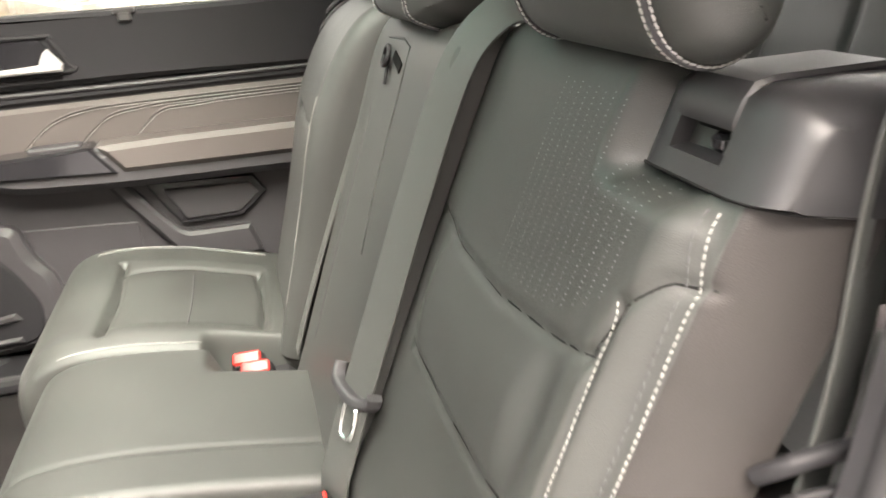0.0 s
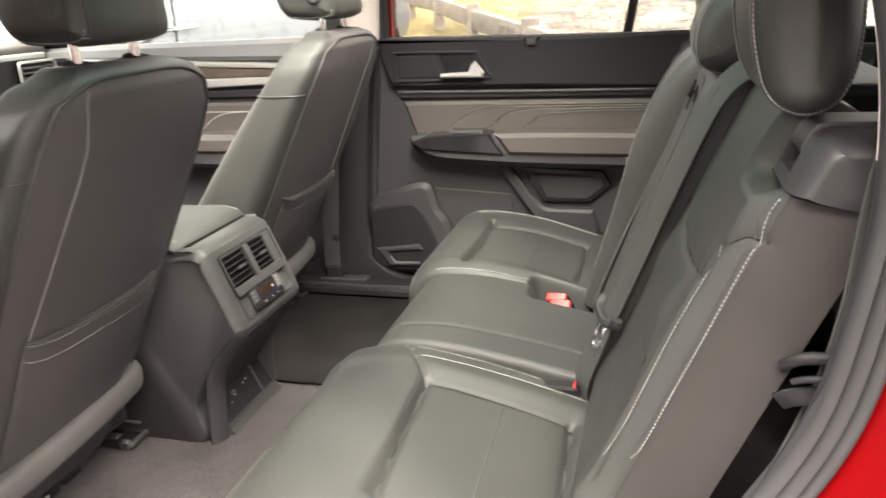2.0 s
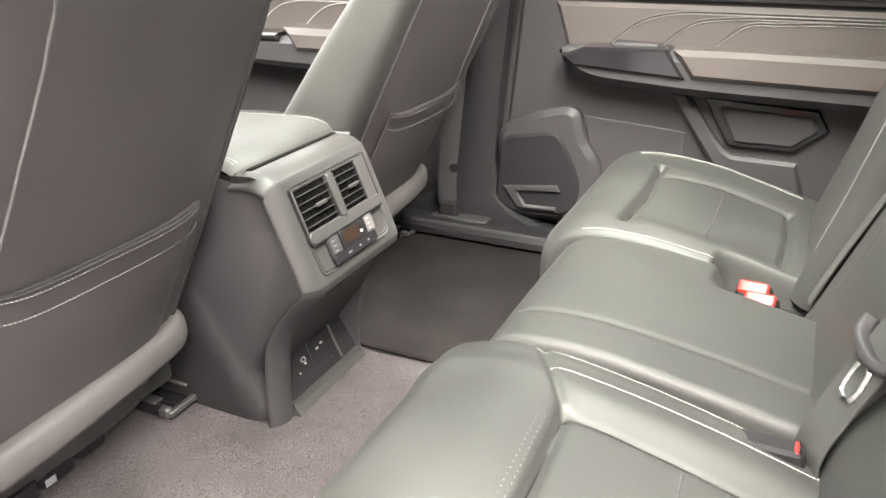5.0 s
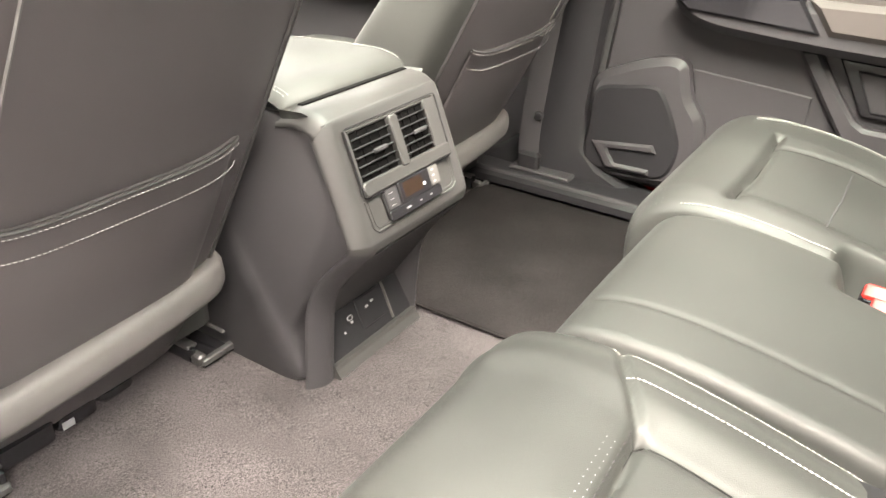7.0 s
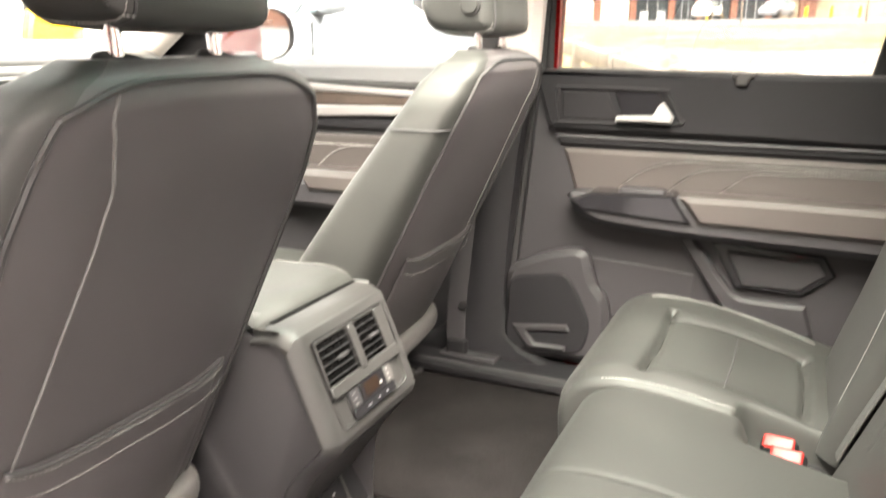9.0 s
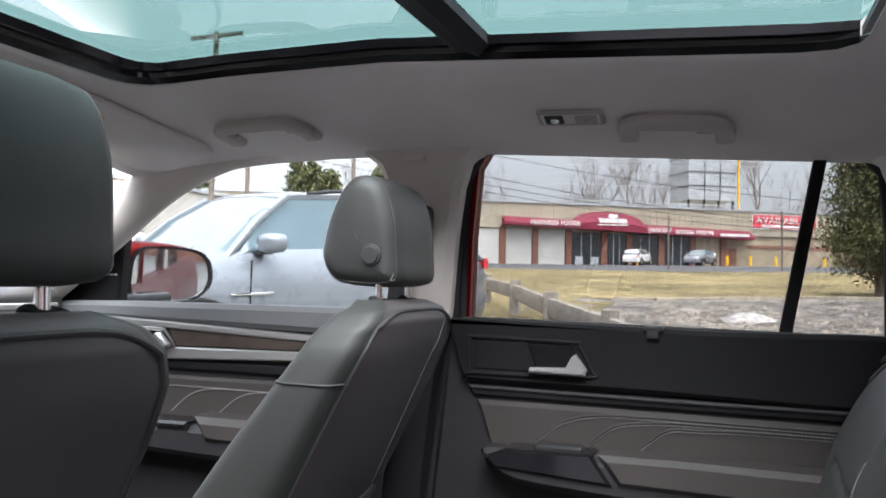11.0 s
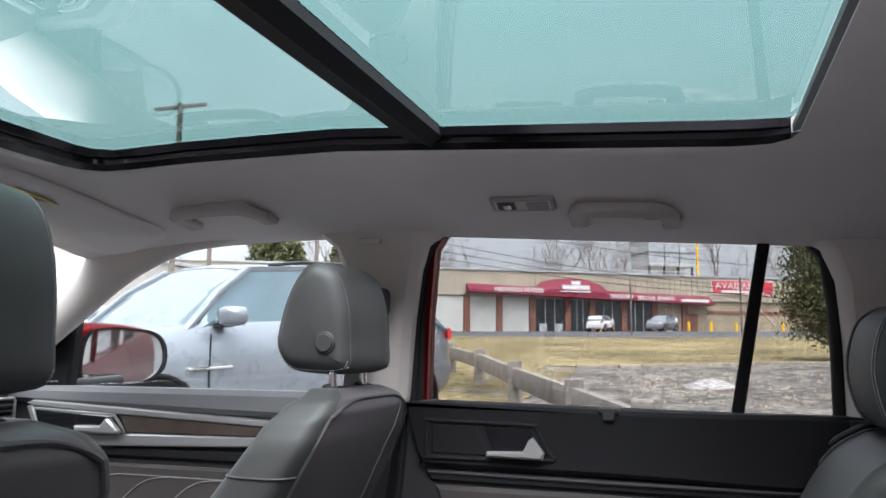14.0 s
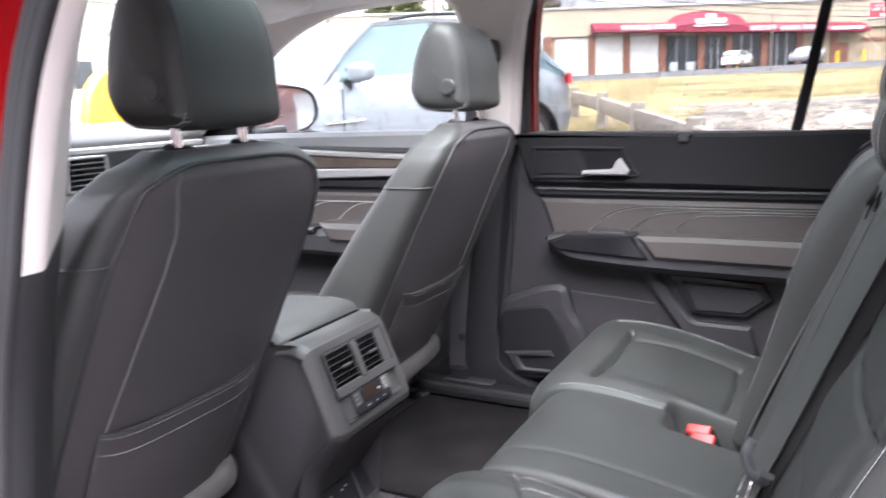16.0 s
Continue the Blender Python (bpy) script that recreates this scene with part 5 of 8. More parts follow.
def front_seat(yc, group, label):
    s = thing("front_seat", label, "car seat", group)

    zs = np.concatenate([np.linspace(0.47, 1.10, 34), np.linspace(1.11, 1.172, 14)])

    def half(z):
        return float(np.interp(z, [0.47, 0.55, 0.65, 0.80, 0.95, 1.05, 1.10, 1.13, 1.155, 1.172], [0.190, 0.205, 0.212, 0.218, 0.218, 0.212, 0.200, 0.182, 0.15, 0.10]))

    def rear(z):
        return float(np.interp(z, [0.47, 0.60, 0.82, 1.05, 1.10, 1.14, 1.16, 1.172], [-0.262, -0.198, -0.088, 0.026, 0.050, 0.062, 0.058, 0.036]))

    def deep(z):
        return float(np.interp(z, [0.47, 0.60, 0.80, 0.95, 1.05, 1.12, 1.15, 1.172], [0.20, 0.215, 0.195, 0.155, 0.125, 0.108, 0.09, 0.05]))

    def at(t, z, lift=0.0):
        """A place on the back's skin: t in turns, 0 the middle of its rear face."""
        a = 2 * math.pi * t
        c, sn = math.cos(a), math.sin(a)
        e = 2 / 5.0
        cx, cy = abs(c) ** e * (1 if c >= 0 else -1), abs(sn) ** e * (1 if sn >= 0 else -1)
        d, w = deep(z), half(z)
        dish = 0.012 * (1 - (cy) ** 2) if c > 0 else -0.02 * (1 - cy ** 2)
        x = rear(z) - d / 2 + (d / 2 + lift) * cx + dish * (1 if c > 0 else -1) * 0.5
        return Vector((x, yc + (w + lift) * cy, z))
    n = 72
    body = part("backrest", loft([[at(j / n, z) for j in range(n)] for z in zs]), SEATBACK, s, "dark leather backrest", angle=60)
    body.data.materials.append(LEATHER)
    for i, p in enumerate(body.data.polygons):
        t = ((i % n) + 0.5) / n
        p.material_index = 0 if min(t, 1 - t) < 0.112 else 1
    for t in (0.112, -0.112):
        ln = [at(t, z, 0.0008) for z in np.linspace(0.56, 1.132, 60)]
        part("piping", tube(ln, 0.0032, 7), VINYL, body)
        part("stitching", stitches([at(t * 1.07, z, 0.0) for z in np.linspace(0.56, 1.14, 60)], 0.007, 0.005, 0.0006, 0.0, (1, 0, 0)), THREAD_DARK, body, kind="stuff")
        tf = 0.375 if t > 0 else -0.375
        part("stitching", stitches([at(tf, z, 0.001) for z in np.linspace(0.60, 1.14, 60)], 0.0046, 0.0036, 0.00042, 0.0003, (0, -1 if t < 0 else 1, 0)), THREAD, body, "white edge stitching", kind="stuff")
        sg = 1 if t > 0 else -1
        part("seam", tube([at(sg * u, 1.052, 0.0004) for u in np.linspace(0.116, 0.36, 24)], 0.0016, 6), THREAD_DARK, body)
    arch = [at(t, 1.158 - 0.026 * (abs(t) / 0.112) ** 2.2, 0.0008) for t in np.linspace(-0.112, 0.112, 40)]
    part("piping", tube(arch, 0.0032, 7), VINYL, body)
    for sg in ((-1,) if yc < 0 else (1,)):
        ln = [at(sg * float(np.interp(z, [0.60, 0.82, 0.91, 0.97, 1.03, 1.075, 1.115, 1.150], [0.053, 0.045, 0.035, 0.030, 0.026, 0.026, 0.038, 0.058])), z, 0.0004) for z in np.linspace(0.60, 1.150, 70)]
        part("seam", tube(ln, 0.0017, 6), PIPING, body)
    # map pocket
    m, k = 34, 14
    def ptop(t):
        return 0.822 - 0.012 * math.cos(t / 0.053 * math.pi / 2)
    V, F = [], []
    for i in range(m + 1):
        t = -0.053 + 0.106 * i / m
        for j in range(k + 1):
            z = 0.575 + (ptop(t) - 0.575) * j / k
            bulge = 0.004 + 0.010 * math.sin(math.pi * j / k * 0.9 + 0.15) * max(0.0, math.cos(t / 0.053 * math.pi / 2)) ** 0.5
            V.append(at(t, z, bulge))
    q = k + 1
    F = [(i * q + j, (i + 1) * q + j, (i + 1) * q + j + 1, i * q + j + 1) for i in range(m) for j in range(k)]
    base = len(V)
    for i in range(m + 1):
        t = -0.053 + 0.106 * i / m
        V.append(at(t, ptop(t), 0.0005))
    F += [(i * q + k, (i + 1) * q + k, base + i + 1, base + i) for i in range(m)]
    pk = part("map_pocket", (V, F), SEATBACK, s, "black map pocket with white stitching", angle=60)
    for dz, r in ((0.0, 0.0016), (-0.024, 0.0)):
        ln = [at(t, ptop(t) + dz, (0.0145 if dz else 0.0095) * max(0.0, math.cos(t / 0.0535 * math.pi / 2)) ** 0.5 + 0.003) for t in np.linspace(-0.0525, 0.0525, 40)]
        if r:
            part("hem", tube(ln, 0.0022, 6), VINYL, pk)
        part("stitching", stitches([p + Vector((0.0015, 0, -0.004)) for p in ln], 0.0050, 0.0036, 0.0004, 0.0003, (1, 0, 0)), THREAD, pk, "white stitching", kind="stuff")
    # plastic valance across the foot of the back
    val = [(-0.205, -0.06), (-0.19, -0.02), (-0.12, 0.0), (0, 0.004), (0.12, 0.0), (0.175, -0.012), (0.19, -0.06)]
    pth = [(-0.186 + dx, yc + dy, 0.577 + 0.083 * (dy + 0.127)) for dy, dx in val]
    part("valance", sweep(curve(pth, 5), [(0.022 * math.copysign(abs(math.cos(q)) ** 0.7, math.cos(q)), 0.025 * math.copysign(abs(math.sin(q)) ** 0.7, math.sin(q))) for q in np.linspace(0, 2 * math.pi, 18, endpoint=False)], (0, 0, 1)), VALANCE, s, "grey plastic valance under the back", angle=60)
    # headrest on two posts
    yh = yc + 0.018
    prof = [(0.042, 1.198), (0.048, 1.25), (0.042, 1.31), (0.022, 1.358), (-0.012, 1.376), (-0.045, 1.364), (-0.072, 1.32), (-0.087, 1.265), (-0.088, 1.235), (-0.070, 1.205), (-0.036, 1.194)]
    geo, o = headrest_body(yh, prof, 0.100)
    h = part("headrest", geo, LEATHER, s, "black leather headrest", angle=60)
    lowo = [p for p in o]
    rim = offset_poly(o, -0.0006)
    for sy in (-1, 1):
        part("piping", tube([(p[0], yh + sy * 0.080, p[1]) for p in offset_poly(o, 0.0046)], 0.0018, 6, True, (0, 1, 0)), THREAD_DARK, h)
    loop = [tuple(p) for p in offset_poly(o, 0.0070)]
    k0 = max(range(len(loop)), key=lambda i: loop[i][1])
    edge = [(x, z) for x, z in loop[k0:] + loop[:k0] if z < 1.225 or x < -0.035]
    for sy in (-1, 1):
        part("stitching", stitches([(x, yh + sy * 0.087, z) for x, z in edge], 0.0048, 0.0040, 0.0007, 0.0, (0, sy, 0)), THREAD, h, "white stitching", kind="stuff")
    part("stitching", stitches([(0.0425, yh + dy, 1.204) for dy in np.linspace(-0.093, 0.093, 36)], 0.0048, 0.0040, 0.0007, 0.0, (1, 0, 0)), THREAD, h, "white stitching", kind="stuff")
    bt = part("button_collar", disc((0.010, yh - 0.0995, 1.243), (0, -1, 0), 0.0175, 0.0040), VINYL, h, "round release button")
    part("button", disc((0.010, yh - 0.1034, 1.243), (0, -1, 0), 0.0140, 0.0030), LEATHER, h)
    for dy in (-0.058, 0.058):
        part("post", tube([(0.018, yc + dy, 1.13), (0.012, yc + dy, 1.215)], 0.0065, 14), CHROME, s, "chrome headrest post")
        part("guide_collar", disc((0.018, yc + dy, 1.1640), (0.25, 0, 1), 0.022, 0.010), BLACK_MATT, s, "black plastic collar")
    # cushion and the frame under it
    cush = Pad(curve([(-0.26, 0.56), (-0.30, 0.66), (-0.45, 0.69), (-0.62, 0.70), (-0.74, 0.68), (-0.77, 0.60)], 6), yc - 0.25, yc + 0.25, 0, 0.05, nu=40, step=0.02, out=-1)
    part("cushion", cush.geo(0.1, (0, 0, -0.08)), LEATHER, s, "black leather seat cushion", angle=60)
    part("harness_box", join(block(-0.315, yc - 0.110, 0.446, -0.248, yc - 0.030, 0.486, 0.008), block(-0.312, yc - 0.027, 0.446, -0.254, yc + 0.030, 0.480, 0.008), block(-0.312, yc + 0.034, 0.446, -0.258, yc + 0.088, 0.476, 0.010)), BLACK_GLOSS, s, "black wiring box under the seat")
    part("tag", block(-0.2535, yc - 0.022, 0.455, -0.2525, yc - 0.006, 0.466, 0.0004), SIGN_TAG, s, "small white tag")
    part("side_shield", block(-0.75, yc - 0.27, 0.53, -0.26, yc - 0.245, 0.64, 0.012, "y"), PLASTIC_SOFT, s, "black plastic side shield")
    for dy in (0.20, -0.14):
        y = yc + dy
        r = part("rail", join(block(-0.80, y - 0.030, 0.442, -0.222, y + 0.030, 0.449, 0.002), block(-0.80, y - 0.034, 0.444, -0.240, y - 0.026, 0.470, 0.002), block(-0.80, y + 0.026, 0.444, -0.228, y + 0.034, 0.472, 0.002)), BLACK_GLOSS, s, "black steel seat rail")
        part("lip", join(block(-0.34, y - 0.036, 0.466, -0.246, y - 0.018, 0.471, 0.002), block(-0.38, y + 0.018, 0.468, -0.236, y + 0.036, 0.473, 0.002)), METAL, r, "bare steel rail lip")
        part("slider", join(block(-0.78, y - 0.014, 0.449, -0.300, y + 0.014, 0.482, 0.004), tube([(-0.31, y - 0.020, 0.478), (-0.31, y + 0.020, 0.478)], 0.008, 10)), BLACK_MATT, r, "black slider")
        part("end_stop", join(block(-0.250, y - 0.034, 0.444, -0.226, y - 0.020, 0.462, 0.003), block(-0.232, y - 0.030, 0.444, -0.222, y + 0.034, 0.456, 0.002)), METAL, r, "steel end stop")
        part("bracket", block(-0.36, yc + dy - 0.016, 0.48, -0.29, yc + dy + 0.016, 0.56, 0.005), BLACK_MATT, s)
    return s


front_seat(-0.345, "front seats", "black leather driver's seat with map pocket seen from behind")
front_seat(0.415, "front seats", "black leather passenger seat with chrome headrest posts")


# ---- rear bench ----
def build_rear_bench():
    s = thing("rear_bench_seat", "black leather rear bench with white contrast stitching", "car seat")

    # the cushion beside the open door
    def sw1(Q, Y):
        panel = step(Q, 0.386, 0.404) * (1 - step(Q, 0.612, 0.63)) * step(-Y, 0.200, 0.242) * (1 - step(-Y, 0.50, 0.53))
        roll = np.exp(-((Q - 0.315) / 0.055) ** 2) * step(-Y, 0.15, 0.24)
        return -0.009 * panel + 0.004 * roll + 0.004 * step(-Y, 0.16, 0.20) * (1 - step(-Y, 0.19, 0.235)) - 0.004 * step(Y, -0.16, -0.135)
    front = [(0.30, 0.455), (0.235, 0.49), (0.206, 0.55), (0.200, 0.61), (0.214, 0.652), (0.252, 0.681), (0.33, 0.693), (0.42, 0.682), (0.52, 0.660), (0.61, 0.635), (0.70, 0.61)]
    g1 = [[(0.392, -0.236), (0.397, -0.37), (0.408, -0.51)], [(0.392, -0.236), (0.50, -0.238), (0.615, -0.240)], [(0.612, -0.238), (0.618, -0.37), (0.622, -0.51)],
          [(0.408, -0.51), (0.622, -0.515)], [(0.335, -0.136), (0.352, -0.172), (0.392, -0.236)]]
    P = Pad(curve(front, 6), -0.60, -0.132, 0, 0.016, g1, sw1, nu=170, step=0.004, cuts=((1.9, 1.3), (0.45, 1.0), (1.5, 1.2), (0.6, 1.0), (1.0, 1.0)))
    c1 = part("cushion", P.geo(0.1, (0.0, 0, -0.10)), LEATHER, s, "black leather seat cushion", angle=70)
    part("stitching", stitches(P.line([(0.357, -0.178), (0.45, -0.176), (0.54, -0.175), (0.655, -0.175)], 0.0008), 0.0050, 0.0040, 0.0007, 0.0), THREAD, c1, "white stitching", kind="stuff")
    part("seam", tube(P.line([(0.512, -0.245), (0.516, -0.37), (0.519, -0.50)], -0.0002), 0.0016, 6), THREAD_DARK, c1)
    part("stitching", stitches(P.line([(0.385, -0.236), (0.39, -0.37), (0.40, -0.52)], 0.0004), 0.008, 0.004, 0.0008, 0.0), THREAD_DARK, c1, kind="stuff")
    part("stitching", stitches(P.line([(0.330, -0.142), (0.45, -0.141), (0.65, -0.140)], 0.0006), 0.0050, 0.0038, 0.0005, 0.0), THREAD, c1, "fine pale stitching", kind="stuff")

    # middle cushion, cut away for the buckles
    def sw2(Q, Y):
        cut = step(Q, 0.475, 0.52) * step(Y, 0.125, 0.165)
        return -0.055 * cut + 0.002 * np.cos((Y - 0.03) / 0.17 * 1.4)
    mid = [(0.33, 0.455), (0.285, 0.49), (0.260, 0.55), (0.250, 0.61), (0.257, 0.656), (0.295, 0.684), (0.38, 0.688), (0.50, 0.671), (0.60, 0.651), (0.66, 0.64)]
    M = Pad(curve(mid, 6), -0.128, 0.208, 0, 0.014, [[(0.28, -0.052), (0.45, -0.051), (0.66, -0.050)]], sw2, nu=110, step=0.0045, depth=0.0022)
    c2 = part("cushion", M.geo(0.1, (0, 0, -0.10)), LEATHER, s, "black leather middle cushion", angle=70)

    # the cushion at the far door
    def sw3(Q, Y):
        panel = step(Q, 0.328, 0.346) * (1 - step(Q, 0.562, 0.58)) * step(Y, 0.270, 0.305) * (1 - step(Y, 0.515, 0.56))
        roll = np.exp(-((Q - 0.275) / 0.05) ** 2) * step(Y, 0.22, 0.29)
        return -0.009 * panel + 0.004 * roll - 0.011 * (1 - step(Y, 0.212, 0.262)) - 0.06 * step(Q, 0.47, 0.51) * (1 - step(Y, 0.225, 0.26))
    far = [(0.29, 0.455), (0.235, 0.49), (0.208, 0.55), (0.203, 0.61), (0.215, 0.655), (0.25, 0.688), (0.31, 0.702), (0.40, 0.695), (0.50, 0.672), (0.60, 0.645), (0.68, 0.62)]
    g3 = [[(0.332, 0.262), (0.338, 0.40), (0.334, 0.55)], [(0.336, 0.290), (0.45, 0.285), (0.565, 0.280)], [(0.565, 0.280), (0.570, 0.40), (0.565, 0.52)], [(0.340, 0.52), (0.45, 0.53), (0.565, 0.525)]]
    Fp = Pad(curve(far, 6), 0.212, 0.645, 0, 0.020, g3, sw3, nu=140, step=0.0045, cuts=((2.2, 1.4), (0.45, 1.0), (1.5, 1.2), (0.5, 1.2)))
    c3 = part("cushion", Fp.geo(0.1, (0, 0, -0.10)), LEATHER, s, "black leather seat cushion", angle=70)
    part("stitching", stitches(Fp.line([(0.275, 0.224), (0.36, 0.226), (0.44, 0.228), (0.475, 0.232)], 0.0008), 0.0050, 0.0040, 0.0007, 0.0), THREAD, c3, "white stitching", kind="stuff")
    part("seam", tube(Fp.line([(0.452, 0.29), (0.456, 0.40), (0.455, 0.51)], -0.0002), 0.0016, 6), THREAD_DARK, c3)
    part("stitching", stitches(Fp.line([(0.285, 0.612), (0.36, 0.624), (0.46, 0.626), (0.58, 0.612)], 0.0008), 0.0050, 0.0040, 0.0007, 0.0), THREAD, c3, "white stitching", kind="stuff")
    part("piping", tube(Fp.line([(0.285, 0.606), (0.36, 0.618), (0.46, 0.620), (0.58, 0.606)], 0.0004), 0.0018, 6), LEATHER, c3)
    # fine pin holes on the rolls and beside the crease
    for pad, on, rows in ((P, c1, [(0.372, -0.262, 0.382, -0.50), (0.379, -0.262, 0.389, -0.50)] + [(0.203 + 0.007 * k, -0.40 - 0.012 * k, 0.203 + 0.007 * k, -0.585) for k in range(6)]),
                          (Fp, c3, [(0.208 + 0.008 * k, 0.228, 0.208 + 0.008 * k, 0.285 - 0.006 * k) for k in range(6)])):
        dots = []
        for qa, ya, qb, yb in rows:
            for q, y in resample([(qa, ya), (qb, yb)], 0.0085):
                dots.append(disc(pad.at(q, y, 0.0001), (-0.25, 0, 1), 0.0006, 0.0003, 6))
        part("perforation", join(*dots), DOOR_TOP, on, "rows of fine pin holes", kind="stuff")

    # backrests
    def bw1(Q, Y):
        o = -0.022 * step(-Y, 0.488, 0.525)
        bol = step(-Y, 0.44, 0.475) * (1 - step(-Y, 0.485, 0.52)) * (1 - step(Q, 0.88, 1.03))
        low = (1 - step(Q, 0.66, 0.74)) * 0.01
        belly = 0.010 * np.exp(-((Q - 0.89) / 0.05) ** 2) * step(-Y, 0.18, 0.22) * (1 - step(-Y, 0.42, 0.46))
        shelf = -0.030 * step(Q, 1.036, 1.064) * step(-Y, 0.400, 0.432) * (1 - step(-Y, 0.475, 0.53))
        return o + 0.006 * bol + low + belly + shelf
    back = [(0.635, 0.615), (0.655, 0.70), (0.700, 0.81), (0.760, 0.95), (0.802, 1.045), (0.826, 1.095), (0.845, 1.114), (0.872, 1.118), (0.905, 1.104), (0.93, 1.078)]
    bg = [[(0.952, -0.165), (0.940, -0.24), (0.938, -0.34), (0.948, -0.44), (0.956, -0.480)], [(0.956, -0.480), (0.990, -0.489), (1.012, -0.505), (1.018, -0.525)], [(0.835, -0.20), (0.832, -0.32), (0.838, -0.45)],
          [(0.990, -0.488), (0.91, -0.491), (0.80, -0.494), (0.72, -0.494)]]
    B = Pad(curve(back, 6), -0.541, -0.147, 1, 0.012, bg, bw1, nu=190, step=0.004, depth=0.0034, width=0.0035, push=lambda Y: 150.0 * np.clip(-Y - 0.521, 0, 1) ** 2)
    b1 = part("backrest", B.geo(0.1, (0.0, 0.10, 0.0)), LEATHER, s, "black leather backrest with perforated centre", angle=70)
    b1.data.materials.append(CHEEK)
    # outer cheek faces take the brown that carries the side's shade
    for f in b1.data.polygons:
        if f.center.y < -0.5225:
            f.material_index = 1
    ln = [(z, float(np.interp(z, [0.770, 0.782, 0.80, 0.93, 1.016, 1.054], [-0.516, -0.522, -0.523, -0.522, -0.519, -0.511]))) for z in np.linspace(0.772, 1.054, 44)]
    part("stitching", stitches(B.line(ln, 0.0008), 0.0046, 0.0035, 0.00050, 0.0, (-1, 0, 0.4)), THREAD, b1, "white contrast stitching", kind="stuff")
    part("stitching", stitches(B.line([(z, y + 0.007) for z, y in ln], 0.0006), 0.0068, 0.0056, 0.0008, 0.0, (-1, 0, 0.4)), THREAD_DARK, b1, kind="stuff")
    ln = [(z, float(np.interp(z, [0.748, 0.80, 0.91, 0.994], [-0.492, -0.496, -0.494, -0.484]))) for z in np.linspace(0.748, 0.992, 40)]
    part("stitching", stitches(B.line(ln, 0.0008), 0.0046, 0.0035, 0.00050, 0.0, (-1, 0, 0.4)), THREAD, b1, "white contrast stitching", kind="stuff")
    # perforation
    holes = []
    for i in range(44):
        for j in range(13):
            z = 0.952 + i * 0.0036 + (0.0 if j % 2 else 0.0018)
            y = -0.318 - j * 0.0125
            if z < 1.092 and z > 0.955 + 0.35 * max(0, -y - 0.40) and not (y < -0.415 and z > 1.055) and not (y < -0.46 and z < 0.985):
                c = B.at(z, y, 0.0003)
                holes.append(([c + Vector((0, -0.0007, -0.0004)), c + Vector((0, 0.0007, -0.0004)), c + Vector((0.0002, 0.0007, 0.0004)), c + Vector((0.0002, -0.0007, 0.0004)), c + Vector((-0.0003, 0, 0))],
                              [(0, 1, 4), (1, 2, 4), (2, 3, 4), (3, 0, 4)]))
    part("perforation", join(*holes), DOOR_TOP, b1, "rows of fine perforations", kind="stuff")
    mb = [(0.595, 0.60), (0.617, 0.655), (0.690, 0.85), (0.758, 1.03), (0.780, 1.085), (0.798, 1.106), (0.83, 1.114), (0.90, 1.10)]
    Bm = Pad(curve(mb, 6), -0.152, 0.205, 1, 0.014, [[(0.70, 0.13), (0.86, 0.135), (1.0, 0.14)]], None, nu=90, step=0.005, depth=0.0015)
    b2 = part("backrest", Bm.geo(0.1, (0.12, 0, 0)), LEATHER, s, "plain black leather middle backrest", angle=70)
    lp = [Bm.at(1.066 - 0.022 * math.sin(a) * 0.5, 0.098 + 0.020 * math.cos(a), 0.004 + 0.004 * math.sin(a * 0.5)) for a in np.linspace(0, 2 * math.pi, 22, endpoint=False)]
    part("pull_strap", tube(lp, 0.0030, 8, True, (-0.9, 0, 0.4)), BLACK_MATT, b2, "black pull loop")
    part("strap_tail", sweep([Bm.at(1.064, 0.092, 0.003), Bm.at(1.050, 0.086, 0.004), Bm.at(1.036, 0.084, 0.003)], rrect(-0.004, -0.0015, 0.004, 0.0015, 0.001, 2), (-0.9, 0, 0.4)), BLACK_MATT, b2, "short strap end")
    part("strap_slot", sweep([Bm.at(1.070, 0.078, 0.0012), Bm.at(1.066, 0.055, 0.0012), Bm.at(1.060, 0.030, 0.0012)], rrect(-0.006, -0.001, 0.006, 0.001, 0.0008, 2), (-0.9, 0, 0.4)), CAVITY, b2, "dark slot")
    part("recess_edge", tube([Bm.at(z, y, 0.0004) for z, y in ((1.086, 0.135), (1.090, 0.06), (1.084, 0.018), (1.05, 0.012), (0.99, 0.012), (0.93, 0.008), (0.86, -0.01))], 0.0014, 6), LEATHER, b2, "soft pressed edge")
    fb = [(0.590, 0.62), (0.612, 0.70), (0.636, 0.78), (0.660, 0.87), (0.682, 0.955), (0.705, 1.01), (0.728, 1.052), (0.755, 1.087), (0.784, 1.108), (0.82, 1.120), (0.90, 1.11)]

    def bw3(Q, Y):
        return -0.030 * step(Y, 0.54, 0.66) + 0.010 * step(Y, 0.20, 0.25) * (1 - step(Y, 0.25, 0.30))
    Bf = Pad(curve(fb, 6), 0.222, 0.655, 1, 0.030, [[(0.952, 0.26), (0.94, 0.36), (0.955, 0.50)], [(0.99, 0.29), (0.85, 0.285), (0.72, 0.28)]], bw3, nu=90, step=0.006)
    b3 = part("backrest", Bf.geo(0.1, (0.16, 0, 0)), LEATHER, s, "black leather backrest", angle=70)
    part("stitching", stitches(Bf.line([(z, 0.246 + 0.02 * (z - 0.7)) for z in np.linspace(0.70, 1.0, 20)], 0.001), 0.0046, 0.0036, 0.0006, 0.0, (-1, 0, 0.4)), THREAD, b3, "white contrast stitching", kind="stuff")

